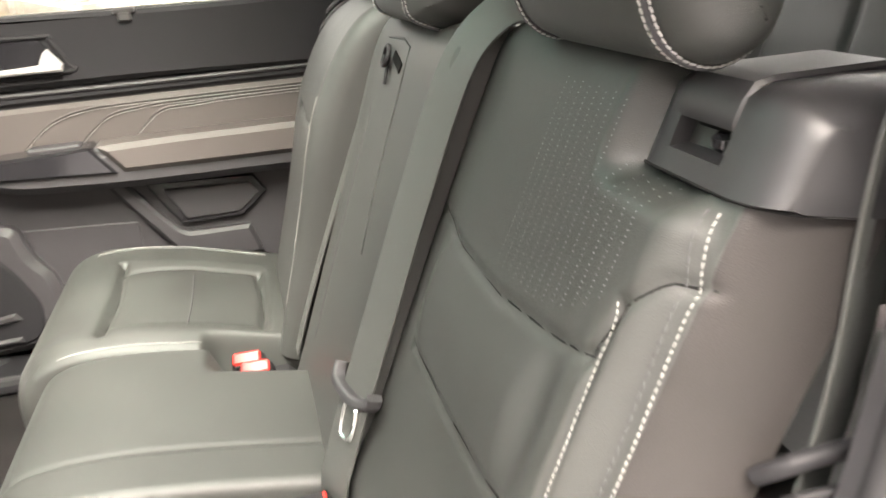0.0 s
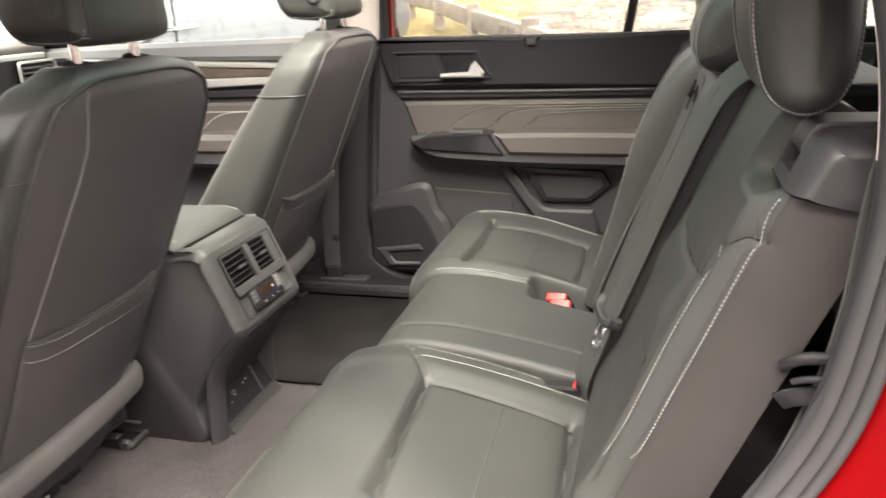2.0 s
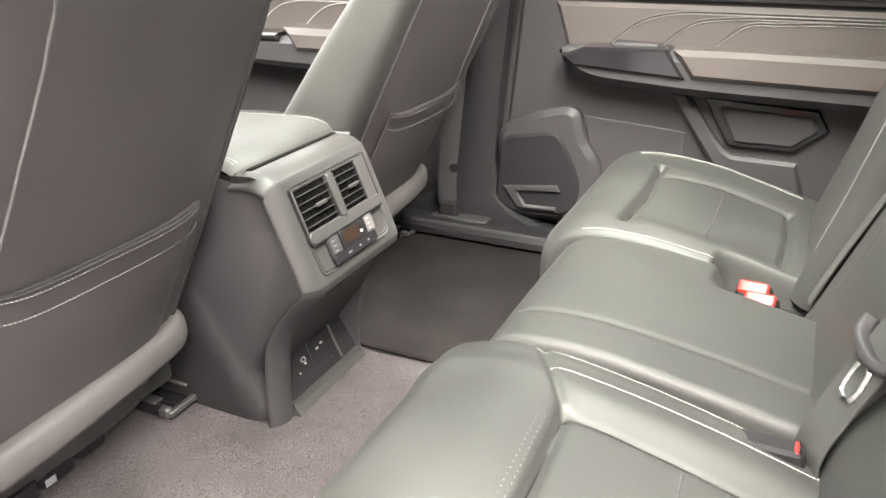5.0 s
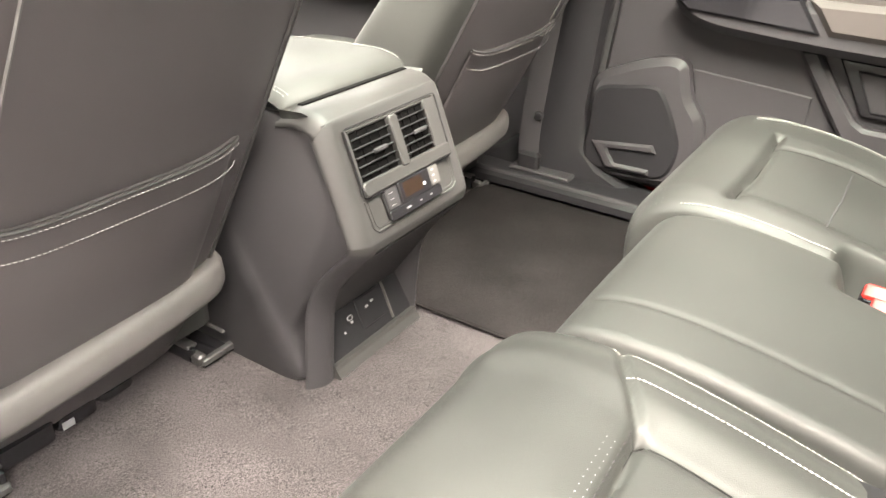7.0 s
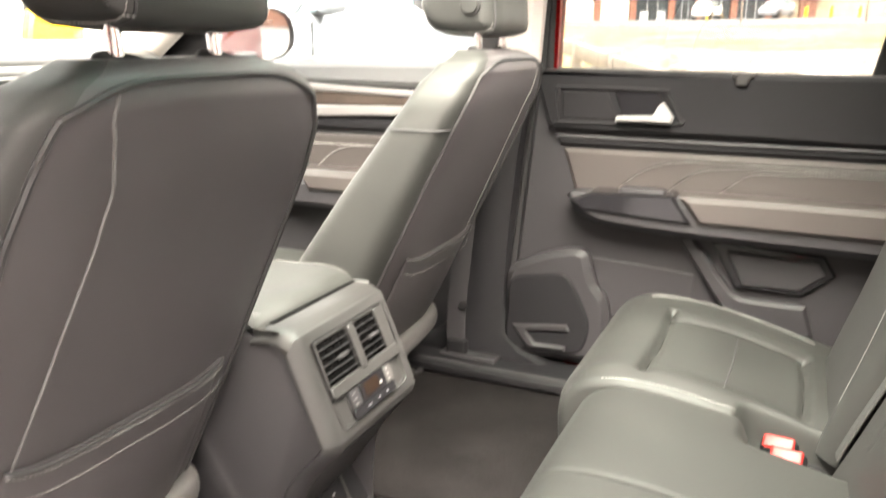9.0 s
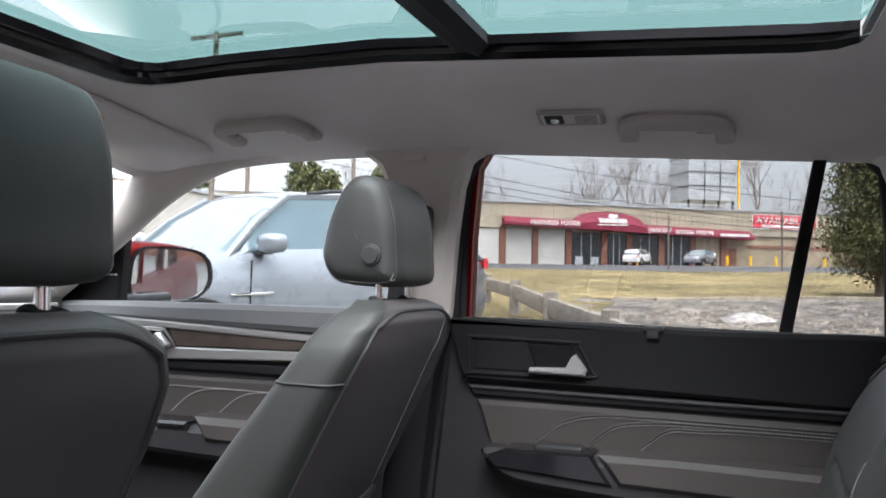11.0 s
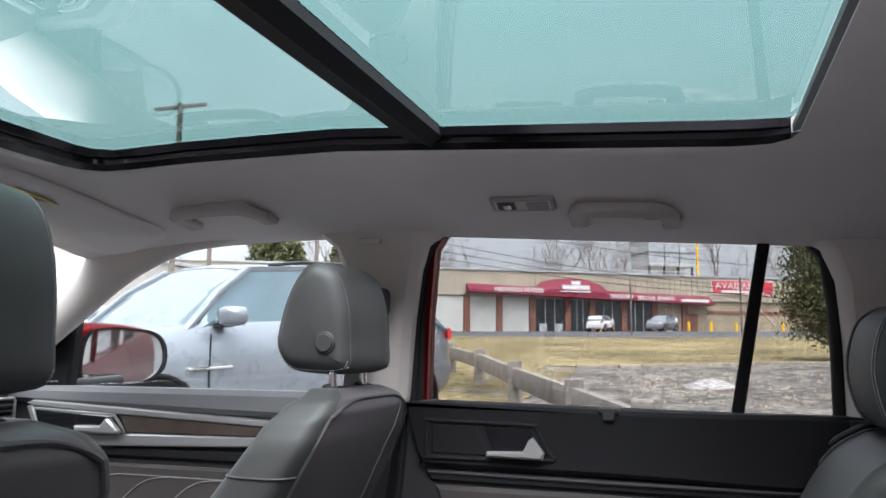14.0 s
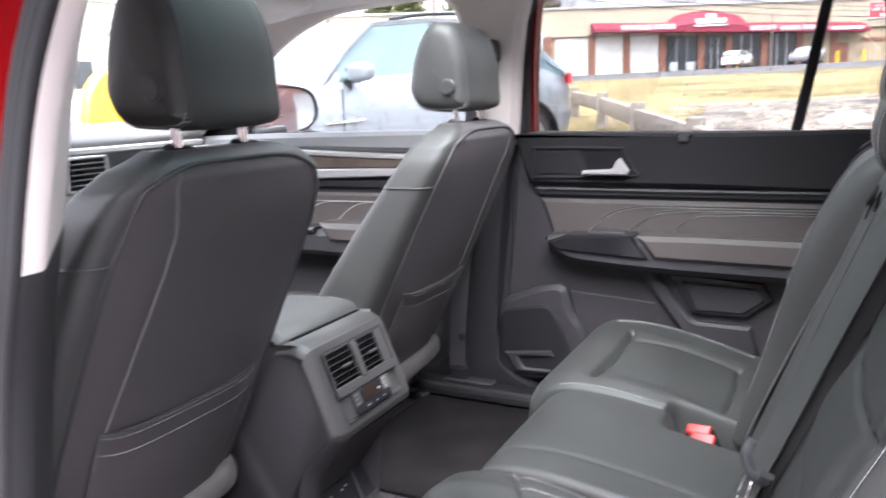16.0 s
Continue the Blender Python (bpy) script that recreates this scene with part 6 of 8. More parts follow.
    # thin dark sewing lines down in the grooves
    for pad, on, which in ((P, c1, (0, 1, 2, 3)), (Fp, c3, (0, 1, 2, 3)), (B, b1, (0, 1, 2)), (Bf, b3, (0, 1))):
        for k in which:
            part("seam", tube(pad.line(pad.grooves[k], -0.0002, 0.006), 0.0011, 6), SEAM_BLACK, on)
    # release lever cap on the outer shoulder beside the open door: bezel, finger well, lever blade, rounded side edge
    def cap_ring(y, d, well):
        e = 0.021 if well else 0.0
        return [(0.826 + 0.7 * d, y, 1.053), (0.8315 + 0.8 * d, y, 1.0655), (0.8325 + 0.8 * d + e, y, 1.0675), (0.8385 + 0.9 * d + e * 0.8, y, 1.0825), (0.8395 + 0.9 * d, y, 1.0845), (0.8430 + 0.9 * d, y, 1.0930 - 0.2 * d),
                (0.8465 + 0.95 * d, y, 1.1005 - 0.5 * d), (0.8525 + 0.8 * d, y, 1.1050 - 0.8 * d), (0.862 + 0.6 * d, y, 1.1070 - 0.9 * d), (0.90, y, 1.1075 - 0.95 * d), (0.945, y, 1.105 - 0.95 * d), (0.945, y, 1.030), (0.886, y, 1.0415), (0.850, y, 1.049)]
    hs = part("lever_housing", loft([cap_ring(y, d, w) for y, d, w in ((-0.424, 0.004, 0), (-0.429, 0.0012, 0), (-0.433, 0.0, 0), (-0.4450, 0.0, 0), (-0.4454, 0.0, 1), (-0.4960, 0.0, 1), (-0.4964, 0.0, 0), (-0.508, 0.0, 0),
                                                                       (-0.514, 0.0006, 0), (-0.521, 0.0025, 0), (-0.528, 0.0056, 0), (-0.534, 0.0096, 0), (-0.5385, 0.0140, 0), (-0.5415, 0.0185, 0), (-0.543, 0.0225, 0))]), CAP_PLASTIC, s, "dark plastic release lever cap", angle=34)
    # black plate deepens the shade at the back of the well
    part("lever_well", block(0.850, -0.4955, 1.067, 0.858, -0.4459, 1.083, 0.001), CAVITY, hs, "black plate for shade in the finger well")
    part("latch", block(0.841, -0.484, 1.067, 0.852, -0.470, 1.078, 0.003), BLACK_GLOSS, hs, "black latch inside the well")
    part("lever", slab([(0.8395, 1.0830), (0.8390, 1.0875), (0.8440, 1.0990), (0.8510, 1.1080), (0.862, 1.1105), (0.935, 1.1105), (0.935, 1.095), (0.870, 1.090)], -0.4975, -0.4390, 0.0025), CAP_PLASTIC, hs, "dark release lever blade", angle=30)
    part("bezel_gap", tube([(0.8265, -0.426, 1.0525), (0.8262, -0.470, 1.0523), (0.8270, -0.510, 1.0521), (0.8300, -0.526, 1.0520), (0.845, -0.5395, 1.0492), (0.865, -0.5420, 1.0450), (0.888, -0.5425, 1.0405)], 0.0011, 6), SEAM_BLACK, hs)
    # its twin at the far door, flush with the leather
    last = len(Bf.P) - 1.0
    es = [(0.545, 1.074), (0.56, 1.064), (0.60, 1.062), (0.650, 1.075)]

    def low(y):
        return Bf.index(float(np.interp(y, [e[0] for e in es], [e[1] for e in es])))
    hs = part("lever_housing", Bf.patch(0.545, 0.650, low, lambda y: last, 0.0042, 0.005), PLASTIC, s, "dark plastic release lever cap", angle=40)
    w0, w1 = Bf.index(1.0735), Bf.index(1.0945)
    # the far well is not cut; a black plate paints its shade
    part("lever_well", Bf.patch(0.553, 0.591, lambda y: w0, lambda y: w1 + 1, 0.0064, 0.003, 12, 8), CAVITY, hs, "black plate for shade in the finger well")
    part("lever", Bf.patch(0.554, 0.599, lambda y: w1 - 1.0, lambda y: last - 1, 0.0135, 0.006, 16, 16), PLASTIC, hs, "dark release lever", angle=30)
    # headrests
    for yc, w, prof, n in ((-0.365, 0.138, [(0.812, 1.128), (0.798, 1.165), (0.792, 1.22), (0.80, 1.29), (0.82, 1.325), (0.85, 1.325), (0.872, 1.29), (0.884, 1.22), (0.884, 1.16), (0.87, 1.122), (0.84, 1.112)], 2),
                           (0.045, 0.125, [(0.775, 1.115), (0.762, 1.14), (0.765, 1.18), (0.79, 1.215), (0.83, 1.225), (0.87, 1.21), (0.89, 1.16), (0.885, 1.12), (0.84, 1.098)], 2),
                           (0.445, 0.130, [(0.800, 1.138), (0.785, 1.17), (0.780, 1.22), (0.795, 1.275), (0.825, 1.300), (0.86, 1.300), (0.89, 1.27), (0.912, 1.20), (0.910, 1.15), (0.885, 1.128), (0.84, 1.122)], 2)):
        geo, o = headrest_body(yc, prof, w, bulge=0.035)
        h = part("headrest", geo, LEATHER, s, "black leather headrest with double white stitching", angle=60)
        for sy in (-1, 1):
            for k, t in enumerate((0.76, 0.70)):
                d = 0.035 * (1 - math.sqrt(max(0, 1 - max(0, (t - 0.62) / 0.38) ** 2)))
                P2 = [(p[0], yc + sy * t * w, p[1]) for p in offset_poly(o, d - 0.0008) ]
                part("stitching", stitches(P2 + P2[:1], 0.0046, 0.0042, 0.0008, 0.0, (0, 1, 0)), THREAD, h, "white double stitching", kind="stuff")
            t = 0.73
            d = 0.035 * (1 - math.sqrt(max(0, 1 - max(0, (t - 0.62) / 0.38) ** 2)))
            part("piping", tube([(p[0], yc + sy * t * w, p[1]) for p in offset_poly(o, d - 0.0004)], 0.0022, 6, True, (0, 1, 0)), THREAD_DARK, h)
        for dy in (-0.04, 0.04):
            part("post", tube([(0.86, yc + dy, 1.06), (0.855, yc + dy, 1.14)], 0.0065, 10), BLACK_MATT, s, "black headrest post")
    return B, Bm


PAD_NEAR, PAD_MID = build_rear_bench()


# ---- belts and buckles ----
def belt(path, width, up, r=0.0012):
    return sweep(curve(path, 8), rrect(-width / 2, -r, width / 2, r, r * 0.9, 3), up)


def build_belts():
    s = thing("seat_belt", "charcoal webbing seat belt with tongue lying on the backrest", "seat belt", "seat belts")
    pth = [(0.88, -0.138, 1.130), (0.838, -0.140, 1.124), (0.794, -0.141, 1.080), (0.743, -0.141, 0.962), (0.697, -0.142, 0.846), (0.664, -0.144, 0.764), (0.641, -0.146, 0.704), (0.625, -0.146, 0.652), (0.63, -0.14, 0.60)]
    part("webbing", belt([(x - 0.009, y - 0.008, z + 0.002) for x, y, z in pth], 0.047, (-0.80, -0.44, 0.40), 0.0016), BELT, s, angle=20)
    tg = part("tongue_bar", sweep(curve([(0.646, -0.114, 0.784), (0.640, -0.126, 0.770), (0.650, -0.158, 0.760), (0.664, -0.180, 0.764), (0.668, -0.184, 0.774)], 6), rrect(-0.006, -0.008, 0.006, 0.008, 0.004, 4), (-0.9, 0, 0.4)), PLASTIC, s, "dark plastic tongue grip", angle=60)
    ring = [(0.643, -0.146, 0.752), (0.650, -0.163, 0.750), (0.640, -0.165, 0.720), (0.633, -0.146, 0.720)]
    part("tongue_plate", tube(curve(ring, 4, True), 0.0032, 6, True, (-0.9, 0, 0.4)), CHROME, s, "bright steel tongue")
    for p in ((0.628, -0.128, 0.668), (0.622, -0.135, 0.640)):
        part("stud", disc(p, (-0.9, 0, 0.3), 0.004, 0.004, 12), CHROME, s, "small bright stud")
    # outer belt hanging by the open door
    o = thing("seat_belt", "charcoal webbing belt hanging beside the rear seat", "seat belt", "seat belts")
    hp = [(0.985, -0.556, 1.34), (0.940, -0.546, 1.20), (0.910, -0.538, 1.10), (0.902, -0.536, 1.044), (0.895, -0.536, 0.957), (0.881, -0.536, 0.881), (0.855, -0.536, 0.797), (0.815, -0.536, 0.70), (0.775, -0.536, 0.60)]
    part("webbing", belt(hp, 0.044, (0.40, -0.91, 0.0), 0.0014), BELT, o, angle=20)
    part("tongue_bar", sweep(curve([(0.834, -0.542, 0.896), (0.842, -0.552, 0.906), (0.854, -0.556, 0.911), (0.894, -0.556, 0.912)], 5), rrect(-0.005, -0.0055, 0.005, 0.0055, 0.004, 4), (0, 0, 1)), BLACK_MATT, o, "dark plastic tongue grip")
    part("belt_fold", belt([(0.832, -0.548, 0.862), (0.842, -0.557, 0.872), (0.858, -0.561, 0.877), (0.886, -0.560, 0.879)], 0.018, (-0.15, -1, 0.1), 0.0016), BLACK_MATT, o, "black sewn webbing fold")
    part("belt_fold", sweep(curve([(0.840, -0.560, 0.889), (0.850, -0.566, 0.895), (0.866, -0.568, 0.897), (0.897, -0.566, 0.898)], 5), rrect(-0.003, -0.003, 0.003, 0.003, 0.002, 4), (0, 0, 1)), BLACK_MATT, o, "black sewn webbing fold")
    # far backrest belt
    f = thing("seat_belt", "charcoal webbing belt beside the far backrest", "seat belt", "seat belts")
    part("webbing", belt([(0.86, 0.212, 1.128), (0.790, 0.210, 1.09), (0.736, 0.209, 0.96), (0.672, 0.208, 0.81), (0.628, 0.208, 0.70), (0.606, 0.206, 0.64)], 0.030, (-0.92, 0, 0.38), 0.0014), BELT, f, angle=20)
    # passenger's belt on the far pillar
    g = thing("seat_belt", "grey webbing belt on the pillar beside the front seat", "seat belt", "seat belts")
    # webbing takes the darker PLASTIC instead of BELT, for the seat's shade on it
    part("webbing", belt([(-0.085, 0.700, 1.335), (-0.10, 0.695, 1.20), (-0.13, 0.690, 0.95), (-0.155, 0.680, 0.70), (-0.165, 0.675, 0.56), (-0.16, 0.672, 0.49)], 0.044, (0.2, -1, 0), 0.0014), PLASTIC, g, angle=20)
    part("guide_loop", block(-0.125, 0.688, 1.30, -0.035, 0.722, 1.36, 0.010, "y"), PLASTIC, g, "grey height-adjustable belt guide")
    part("anchor", block(-0.185, 0.662, 0.47, -0.135, 0.685, 0.52, 0.006), BLACK_MATT, g, "black anchor cover")
    part("stop_button", disc((-0.148, 0.678, 0.60), (0, -1, 0), 0.010, 0.006), BLACK_MATT, g)


build_belts()


def buckle(place, axis, side, label, stem=0.07, w=1.0):
    """A belt buckle: place of its red face, the way that face looks, and the way its broad side runs."""
    b = thing("belt_buckle", label, "belt buckle", "belt buckles", at=place)
    ax = Vector(axis).normalized()
    sd = (Vector(side) - ax * Vector(side).dot(ax)).normalized()
    m = Matrix((ax, sd, ax.cross(sd))).transposed()

    def tr(g):
        return [tuple(m @ Vector(v)) for v in g[0]], g[1]
    part("housing", tr(block(-stem, -0.024 * w, -0.012 * w, 0.0, 0.024 * w, 0.013 * w, 0.005 * w)), BLACK_MATT, b, "black buckle housing")
    part("release_button", tr(block(-0.002, -0.0205 * w, -0.0085 * w, 0.006 * w, 0.0205 * w, 0.0115 * w, 0.003 * w)), BUCKLE_RED, b, "red release button")
    part("slot", tr(block(0.001, -0.017 * w, -0.0118 * w, 0.003, 0.017 * w, -0.0088 * w, 0.0005)), BLACK_GLOSS, b)


buckle((0.533, 0.194, 0.648), (-0.12, -0.62, 0.78), (1, -0.1, 0), "black buckle with red release button between the cushions")
buckle((0.544, 0.163, 0.647), (-0.10, -0.62, 0.78), (1, -0.1, 0), "black buckle with red release button between the cushions")
# pocket in the cushion seam, with the single buckle's button at its rear end
wz = 0.645
slot = part("buckle_well", block(0.535, -0.168, wz - 0.012, 0.612, -0.142, wz + 0.0045, 0.004), BLACK_MATT, None)
tagged(slot, "black plastic buckle pocket sunk between the cushions", "buckle pocket")
buckle((0.604, -0.155, wz + 0.0015), (-0.35, 0, 0.94), (0, 1, 0), "black buckle sunk in its pocket, red button showing", 0.02, 0.5)
# solid black block keeps the gap between the cushions dark
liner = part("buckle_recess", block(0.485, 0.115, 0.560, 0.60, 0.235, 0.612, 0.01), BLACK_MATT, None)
tagged(liner, "black block filling the gap between the cushions round the buckles", "buckle recess")


# ---- third row behind, seen past the headrests ----
def third_row(yc):
    t = thing("third_row_seat", "black leather third row seat folded upright behind the bench", "car seat", "third row seats")
    P = Pad(curve([(1.42, 0.62), (1.47, 0.80), (1.55, 1.02), (1.58, 1.12), (1.62, 1.16), (1.68, 1.15)], 6), yc - 0.28, yc + 0.28, 1, 0.05, [[(0.70, yc - 0.12), (1.1, yc - 0.10)], [(0.70, yc + 0.12), (1.1, yc + 0.10)]], None, nu=60, step=0.01, depth=0.008, width=0.008)
    part("backrest", P.geo(0.1, (0.12, 0, 0)), LEATHER, t, angle=70)
    geo, o = headrest_body(yc, [(1.60, 1.17), (1.585, 1.22), (1.60, 1.28), (1.64, 1.30), (1.68, 1.27), (1.69, 1.19), (1.65, 1.16)], 0.12)
    part("headrest", geo, LEATHER, t, angle=60)
    part("cushion", block(1.05, yc - 0.28, 0.44, 1.48, yc + 0.28, 0.66, 0.04), LEATHER, t)


third_row(-0.33)
third_row(0.33)


# ---- outdoors ----
ASPHALT = surf("wet_grey_asphalt", (0.075, 0.075, 0.078), 0.75, grain=0.6, grain_scale=120, stain=0.35, stain_scale=0.6, fine=0.35, fine_scale=60)
LAWN = surf("dry_winter_grass", (0.205, 0.165, 0.085), 0.95, grain=1.0, grain_scale=30, stain=0.45, stain_scale=0.35, fine=0.7, fine_scale=6, spec=0.1)
DIRT = surf("muddy_gravel", (0.135, 0.118, 0.10), 0.8, grain=0.9, grain_scale=25, stain=0.65, stain_scale=1.3, fine=0.9, fine_scale=6)
SNOW = surf("dirty_snow", (0.34, 0.32, 0.30), 0.8, grain=0.8, grain_scale=25, stain=0.35, stain_scale=3, fine=0.3, fine_scale=12)
CREAM_WALL = surf("cream_metal_cladding", (0.42, 0.37, 0.28), 0.6, stain=0.12, stain_scale=0.5, fine=0.05, fine_scale=4)
BRICK = surf("brown_brick", (0.22, 0.10, 0.07), 0.85, stain=0.25, stain_scale=1.5, fine=0.25, fine_scale=9)
TAN_WALL = surf("tan_block_wall", (0.36, 0.29, 0.20), 0.8, stain=0.15, stain_scale=0.8, fine=0.1, fine_scale=5)
WHITE_DOOR = surf("white_roller_door", (0.56, 0.55, 0.51), 0.55, stain=0.08, stain_scale=1.5)
AWNING = surf("burgundy_awning_cloth", (0.19, 0.012, 0.035), 0.7, stain=0.12, stain_scale=1.0)
SHOP_GLASS = surf("dark_shop_glass", (0.03, 0.035, 0.038), 0.12, stain=0.2, stain_scale=1.0)
GALVANISED = surf("galvanised_steel", (0.48, 0.50, 0.52), 0.45, metal=0.5, stain=0.2, stain_scale=1.2)
OLD_WOOD = surf("weathered_grey_timber", (0.26, 0.23, 0.20), 0.85, grain=0.7, grain_scale=60, stain=0.3, stain_scale=4, fine=0.2, fine_scale=30)
BARK = surf("grey_bark", (0.16, 0.13, 0.11), 0.9, grain=0.6, grain_scale=30, stain=0.25, stain_scale=4)
LEAF = surf("conifer_green", (0.092, 0.098, 0.042), 0.8, stain=0.5, stain_scale=1.2, fine=0.4, fine_scale=12, spec=0.2)
CAR_SILVER = surf("silver_blue_car_paint", (0.215, 0.238, 0.262), 0.28, metal=0.3, coat=1.0, stain=0.04, rough_var=0.03)
CAR_WHITE = surf("white_car_paint", (0.75, 0.75, 0.74), 0.25, coat=1.0, stain=0.03, rough_var=0.03)
CAR_GREY = surf("grey_car_paint", (0.22, 0.23, 0.25), 0.25, metal=0.3, coat=1.0, stain=0.03, rough_var=0.03)
TYRE = surf("tyre_rubber", (0.02, 0.02, 0.02), 0.8, stain=0.2)
TAIL_RED = surf("red_lamp_lens", (0.55, 0.02, 0.02), 0.15, stain=0.05)
YELLOW = surf("yellow_paint", (0.85, 0.48, 0.01), 0.4, stain=0.08)
SIGN_WHITE = surf("white_sign_board", (0.75, 0.74, 0.72), 0.5, stain=0.04)
SIGN_RED = surf("red_sign_print", (0.62, 0.05, 0.07), 0.5, stain=0.06)
BROWN_BLOCKER = surf("dull_brown_light_blocker", (0.125, 0.108, 0.098), 0.85, stain=0.2, stain_scale=0.6, fine=0.2, fine_scale=6)
WHITE_WALL = surf("white_rendered_wall", (0.45, 0.43, 0.41), 0.8, stain=0.1, stain_scale=0.6)


def gz(x, y):
    """Height of the rising ground beyond the car."""
    return float(np.interp(y, [1.5, 6, 20, 44, 63, 80, 400], [0, 0.20, 0.95, 2.05, 2.85, 2.95, 3.3]))


def sheet(name, xs, ys, up, mat, label, category, inside=None, rough=0.0):
    V, F, idx = [], [], {}
    for i, x in enumerate(xs):
        for j, y in enumerate(ys):
            idx[i, j] = len(V)
            V.append((x, y, gz(x, y) + up + rough * noise.noise(Vector((x * 1.3, y * 1.3, 3)))))
    for i in range(len(xs) - 1):
        for j in range(len(ys) - 1):
            cx, cy = (xs[i] + xs[i + 1]) / 2, (ys[j] + ys[j + 1]) / 2
            if inside is None or inside(cx, cy):
                F.append((idx[i, j], idx[i + 1, j], idx[i + 1, j + 1], idx[i, j + 1]))
    ob = mesh_of(name, V, F, mat)
    return tagged(ob, label, category, kind="structure")


sheet("ground", [-600, -200, -80, -40, -20, -10, -5, 0, 5, 10, 20, 40, 80, 200, 600], [-600, -100, -30, -10, -4, 0, 1.5, 3, 6, 10, 14, 20, 28, 36, 44, 54, 63, 80, 120, 400, 1500], 0.0, ASPHALT, "grey asphalt parking ground rising to the road", "ground")
lx, ly = np.linspace(-60, 40, 101), np.linspace(5, 44, 79)
sheet("lawn", list(lx), list(ly), 0.03, LAWN, "dry yellow winter lawn beyond the parking ground", "lawn",
      lambda x, y: y < 43 + 0.6 * math.sin(x * 0.3) and (y > 18.2 + 0.35 * max(0, x + 1.2) + 0.3 * math.sin(x * 0.7) or (x < -2.0 and y > 9.5 and y < 5.6 - 2.07 * (x - 0.14) + 6)), rough=0.02)
sheet("gravel_lot", list(np.linspace(-3.5, 16, 60)), list(np.linspace(4.5, 24, 60)), 0.02, DIRT, "muddy gravel with puddles beside the lawn", "gravel",
      lambda x, y: y < 18.4 + 0.35 * max(0, x + 1.2) and y > 5.8 - 2.07 * (x - 0.14) - 1.2, rough=0.06)


KERB = surf("pale_worn_kerb_stone", (0.30, 0.26, 0.20), 0.85, grain=0.6, grain_scale=40, stain=0.3, stain_scale=1.5, fine=0.2, fine_scale=12)


def build_kerb():
    def edge(x):
        return 18.2 + 0.35 * max(0, x + 1.2) + 0.3 * math.sin(x * 0.7)
    xs = np.linspace(-2.2, 14, 34)
    for a, b in zip(xs[:-1], xs[1:]):
        p, q = Vector((a + 0.01, edge(a) - 0.05, gz(a, edge(a)) + 0.02)), Vector((b - 0.01, edge(b) - 0.05, gz(b, edge(b)) + 0.02))
        part("kerb_stone", sweep([p, q], rrect(-0.08, -0.10, 0.08, 0.07, 0.02, 2), (0, 0, 1)), KERB, kerb)


kerb = thing("kerb", "low worn kerb along the lawn's edge", "kerb", kind="structure")
build_kerb()


def build_snow():
    V, F = [], []
    n, m = 40, 22
    for i in range(n):
        for j in range(m):
            a, r = 2 * math.pi * i / n, j / (m - 1)
            x, y = 0.75 + 0.5 * r * math.cos(a) * (1 + 0.25 * noise.noise(Vector((math.cos(a), math.sin(a), 1)))), 13.6 + 0.4 * r * math.sin(a)
            h = 0.24 * (1 - r * r) * (0.6 + 0.8 * abs(noise.noise(Vector((x * 2.2, y * 2.2, 5)))))
            V.append((x, y, gz(x, y) + h + 0.01))
    for i in range(n):
        for j in range(m - 1):
            k = (i + 1) % n
            F.append((i * m + j, i * m + j + 1, k * m + j + 1, k * m + j))
    ob = mesh_of("snow_heap", V, F, SNOW, smooth=False)
    tagged(ob, "low heap of dirty melting snow on the gravel", "snow heap")


build_snow()


def build_rubble():
    """Stones, clods and bits of ice strewn over the muddy lot."""
    rn = np.random.default_rng(41)
    for mat, name, label, count in ((KERB, "rubble", "pale stones and ice bits strewn on the mud", 420), (BARK, "clods", "dark clods of mud strewn on the lot", 520)):
        V, F = [], []
        for k in range(count):
            x, y = (rn.normal(0.9, 1.3), rn.normal(13.6, 1.3)) if k % 3 else (rn.uniform(-1.2, 5.5), rn.uniform(9.0, 17.5))
            if y > 17.8 or y < 6.9 - 2.07 * (x - 0.14):
                continue
            r = 0.02 + 0.05 * rn.random() ** 2
            b, a0 = len(V), rn.uniform(0, 6.28)
            z = gz(x, y) + 0.03
            V += [(x + r * rn.uniform(0.7, 1.6) * math.cos(a0 + i * 1.257), y + r * rn.uniform(0.7, 1.2) * math.sin(a0 + i * 1.257), z - 0.03) for i in range(5)]
            V.append((x, y, z + r * rn.uniform(0.4, 0.9)))
            F += [(b + i, b + (i + 1) % 5, b + 5) for i in range(5)]
        ob = mesh_of(name, V, F, mat, smooth=False)
        tagged(ob, label, "rubble", kind="stuff")


build_rubble()


def build_fence():
    f = thing("timber_fence", "low weathered timber post and rail fence", "fence", at=(-0.5, 7.2, gz(0, 7.2)))
    o = f.location
    posts = [(0.78, 4.3), (0.14, 5.6), (-0.67, 7.4), (-1.9, 10.0), (-3.3, 13.2), (-4.67, 15.8), (-6.2, 19.0)]
    for k, (x, y) in enumerate(posts):
        g = block(x - 0.09, y - 0.09, gz(x, y) - 0.05, x + 0.09, y + 0.09, gz(x, y) + 0.68, 0.015)
        part("post", ([(a - o.x, b - o.y, c - o.z) for a, b, c in g[0]], g[1]), OLD_WOOD, f)
    for (x0, y0), (x1, y1) in zip(posts[:-1], posts[1:]):
        g = sweep([(x0 - o.x, y0 - o.y, gz(x0, y0) + 0.46 - o.z), (x1 - o.x, y1 - o.y, gz(x1, y1) + 0.46 - o.z)], rrect(-0.05, -0.13, 0.05, 0.13, 0.012, 2), (0, 0, 1))
        part("rail", g, OLD_WOOD, f)


build_fence()


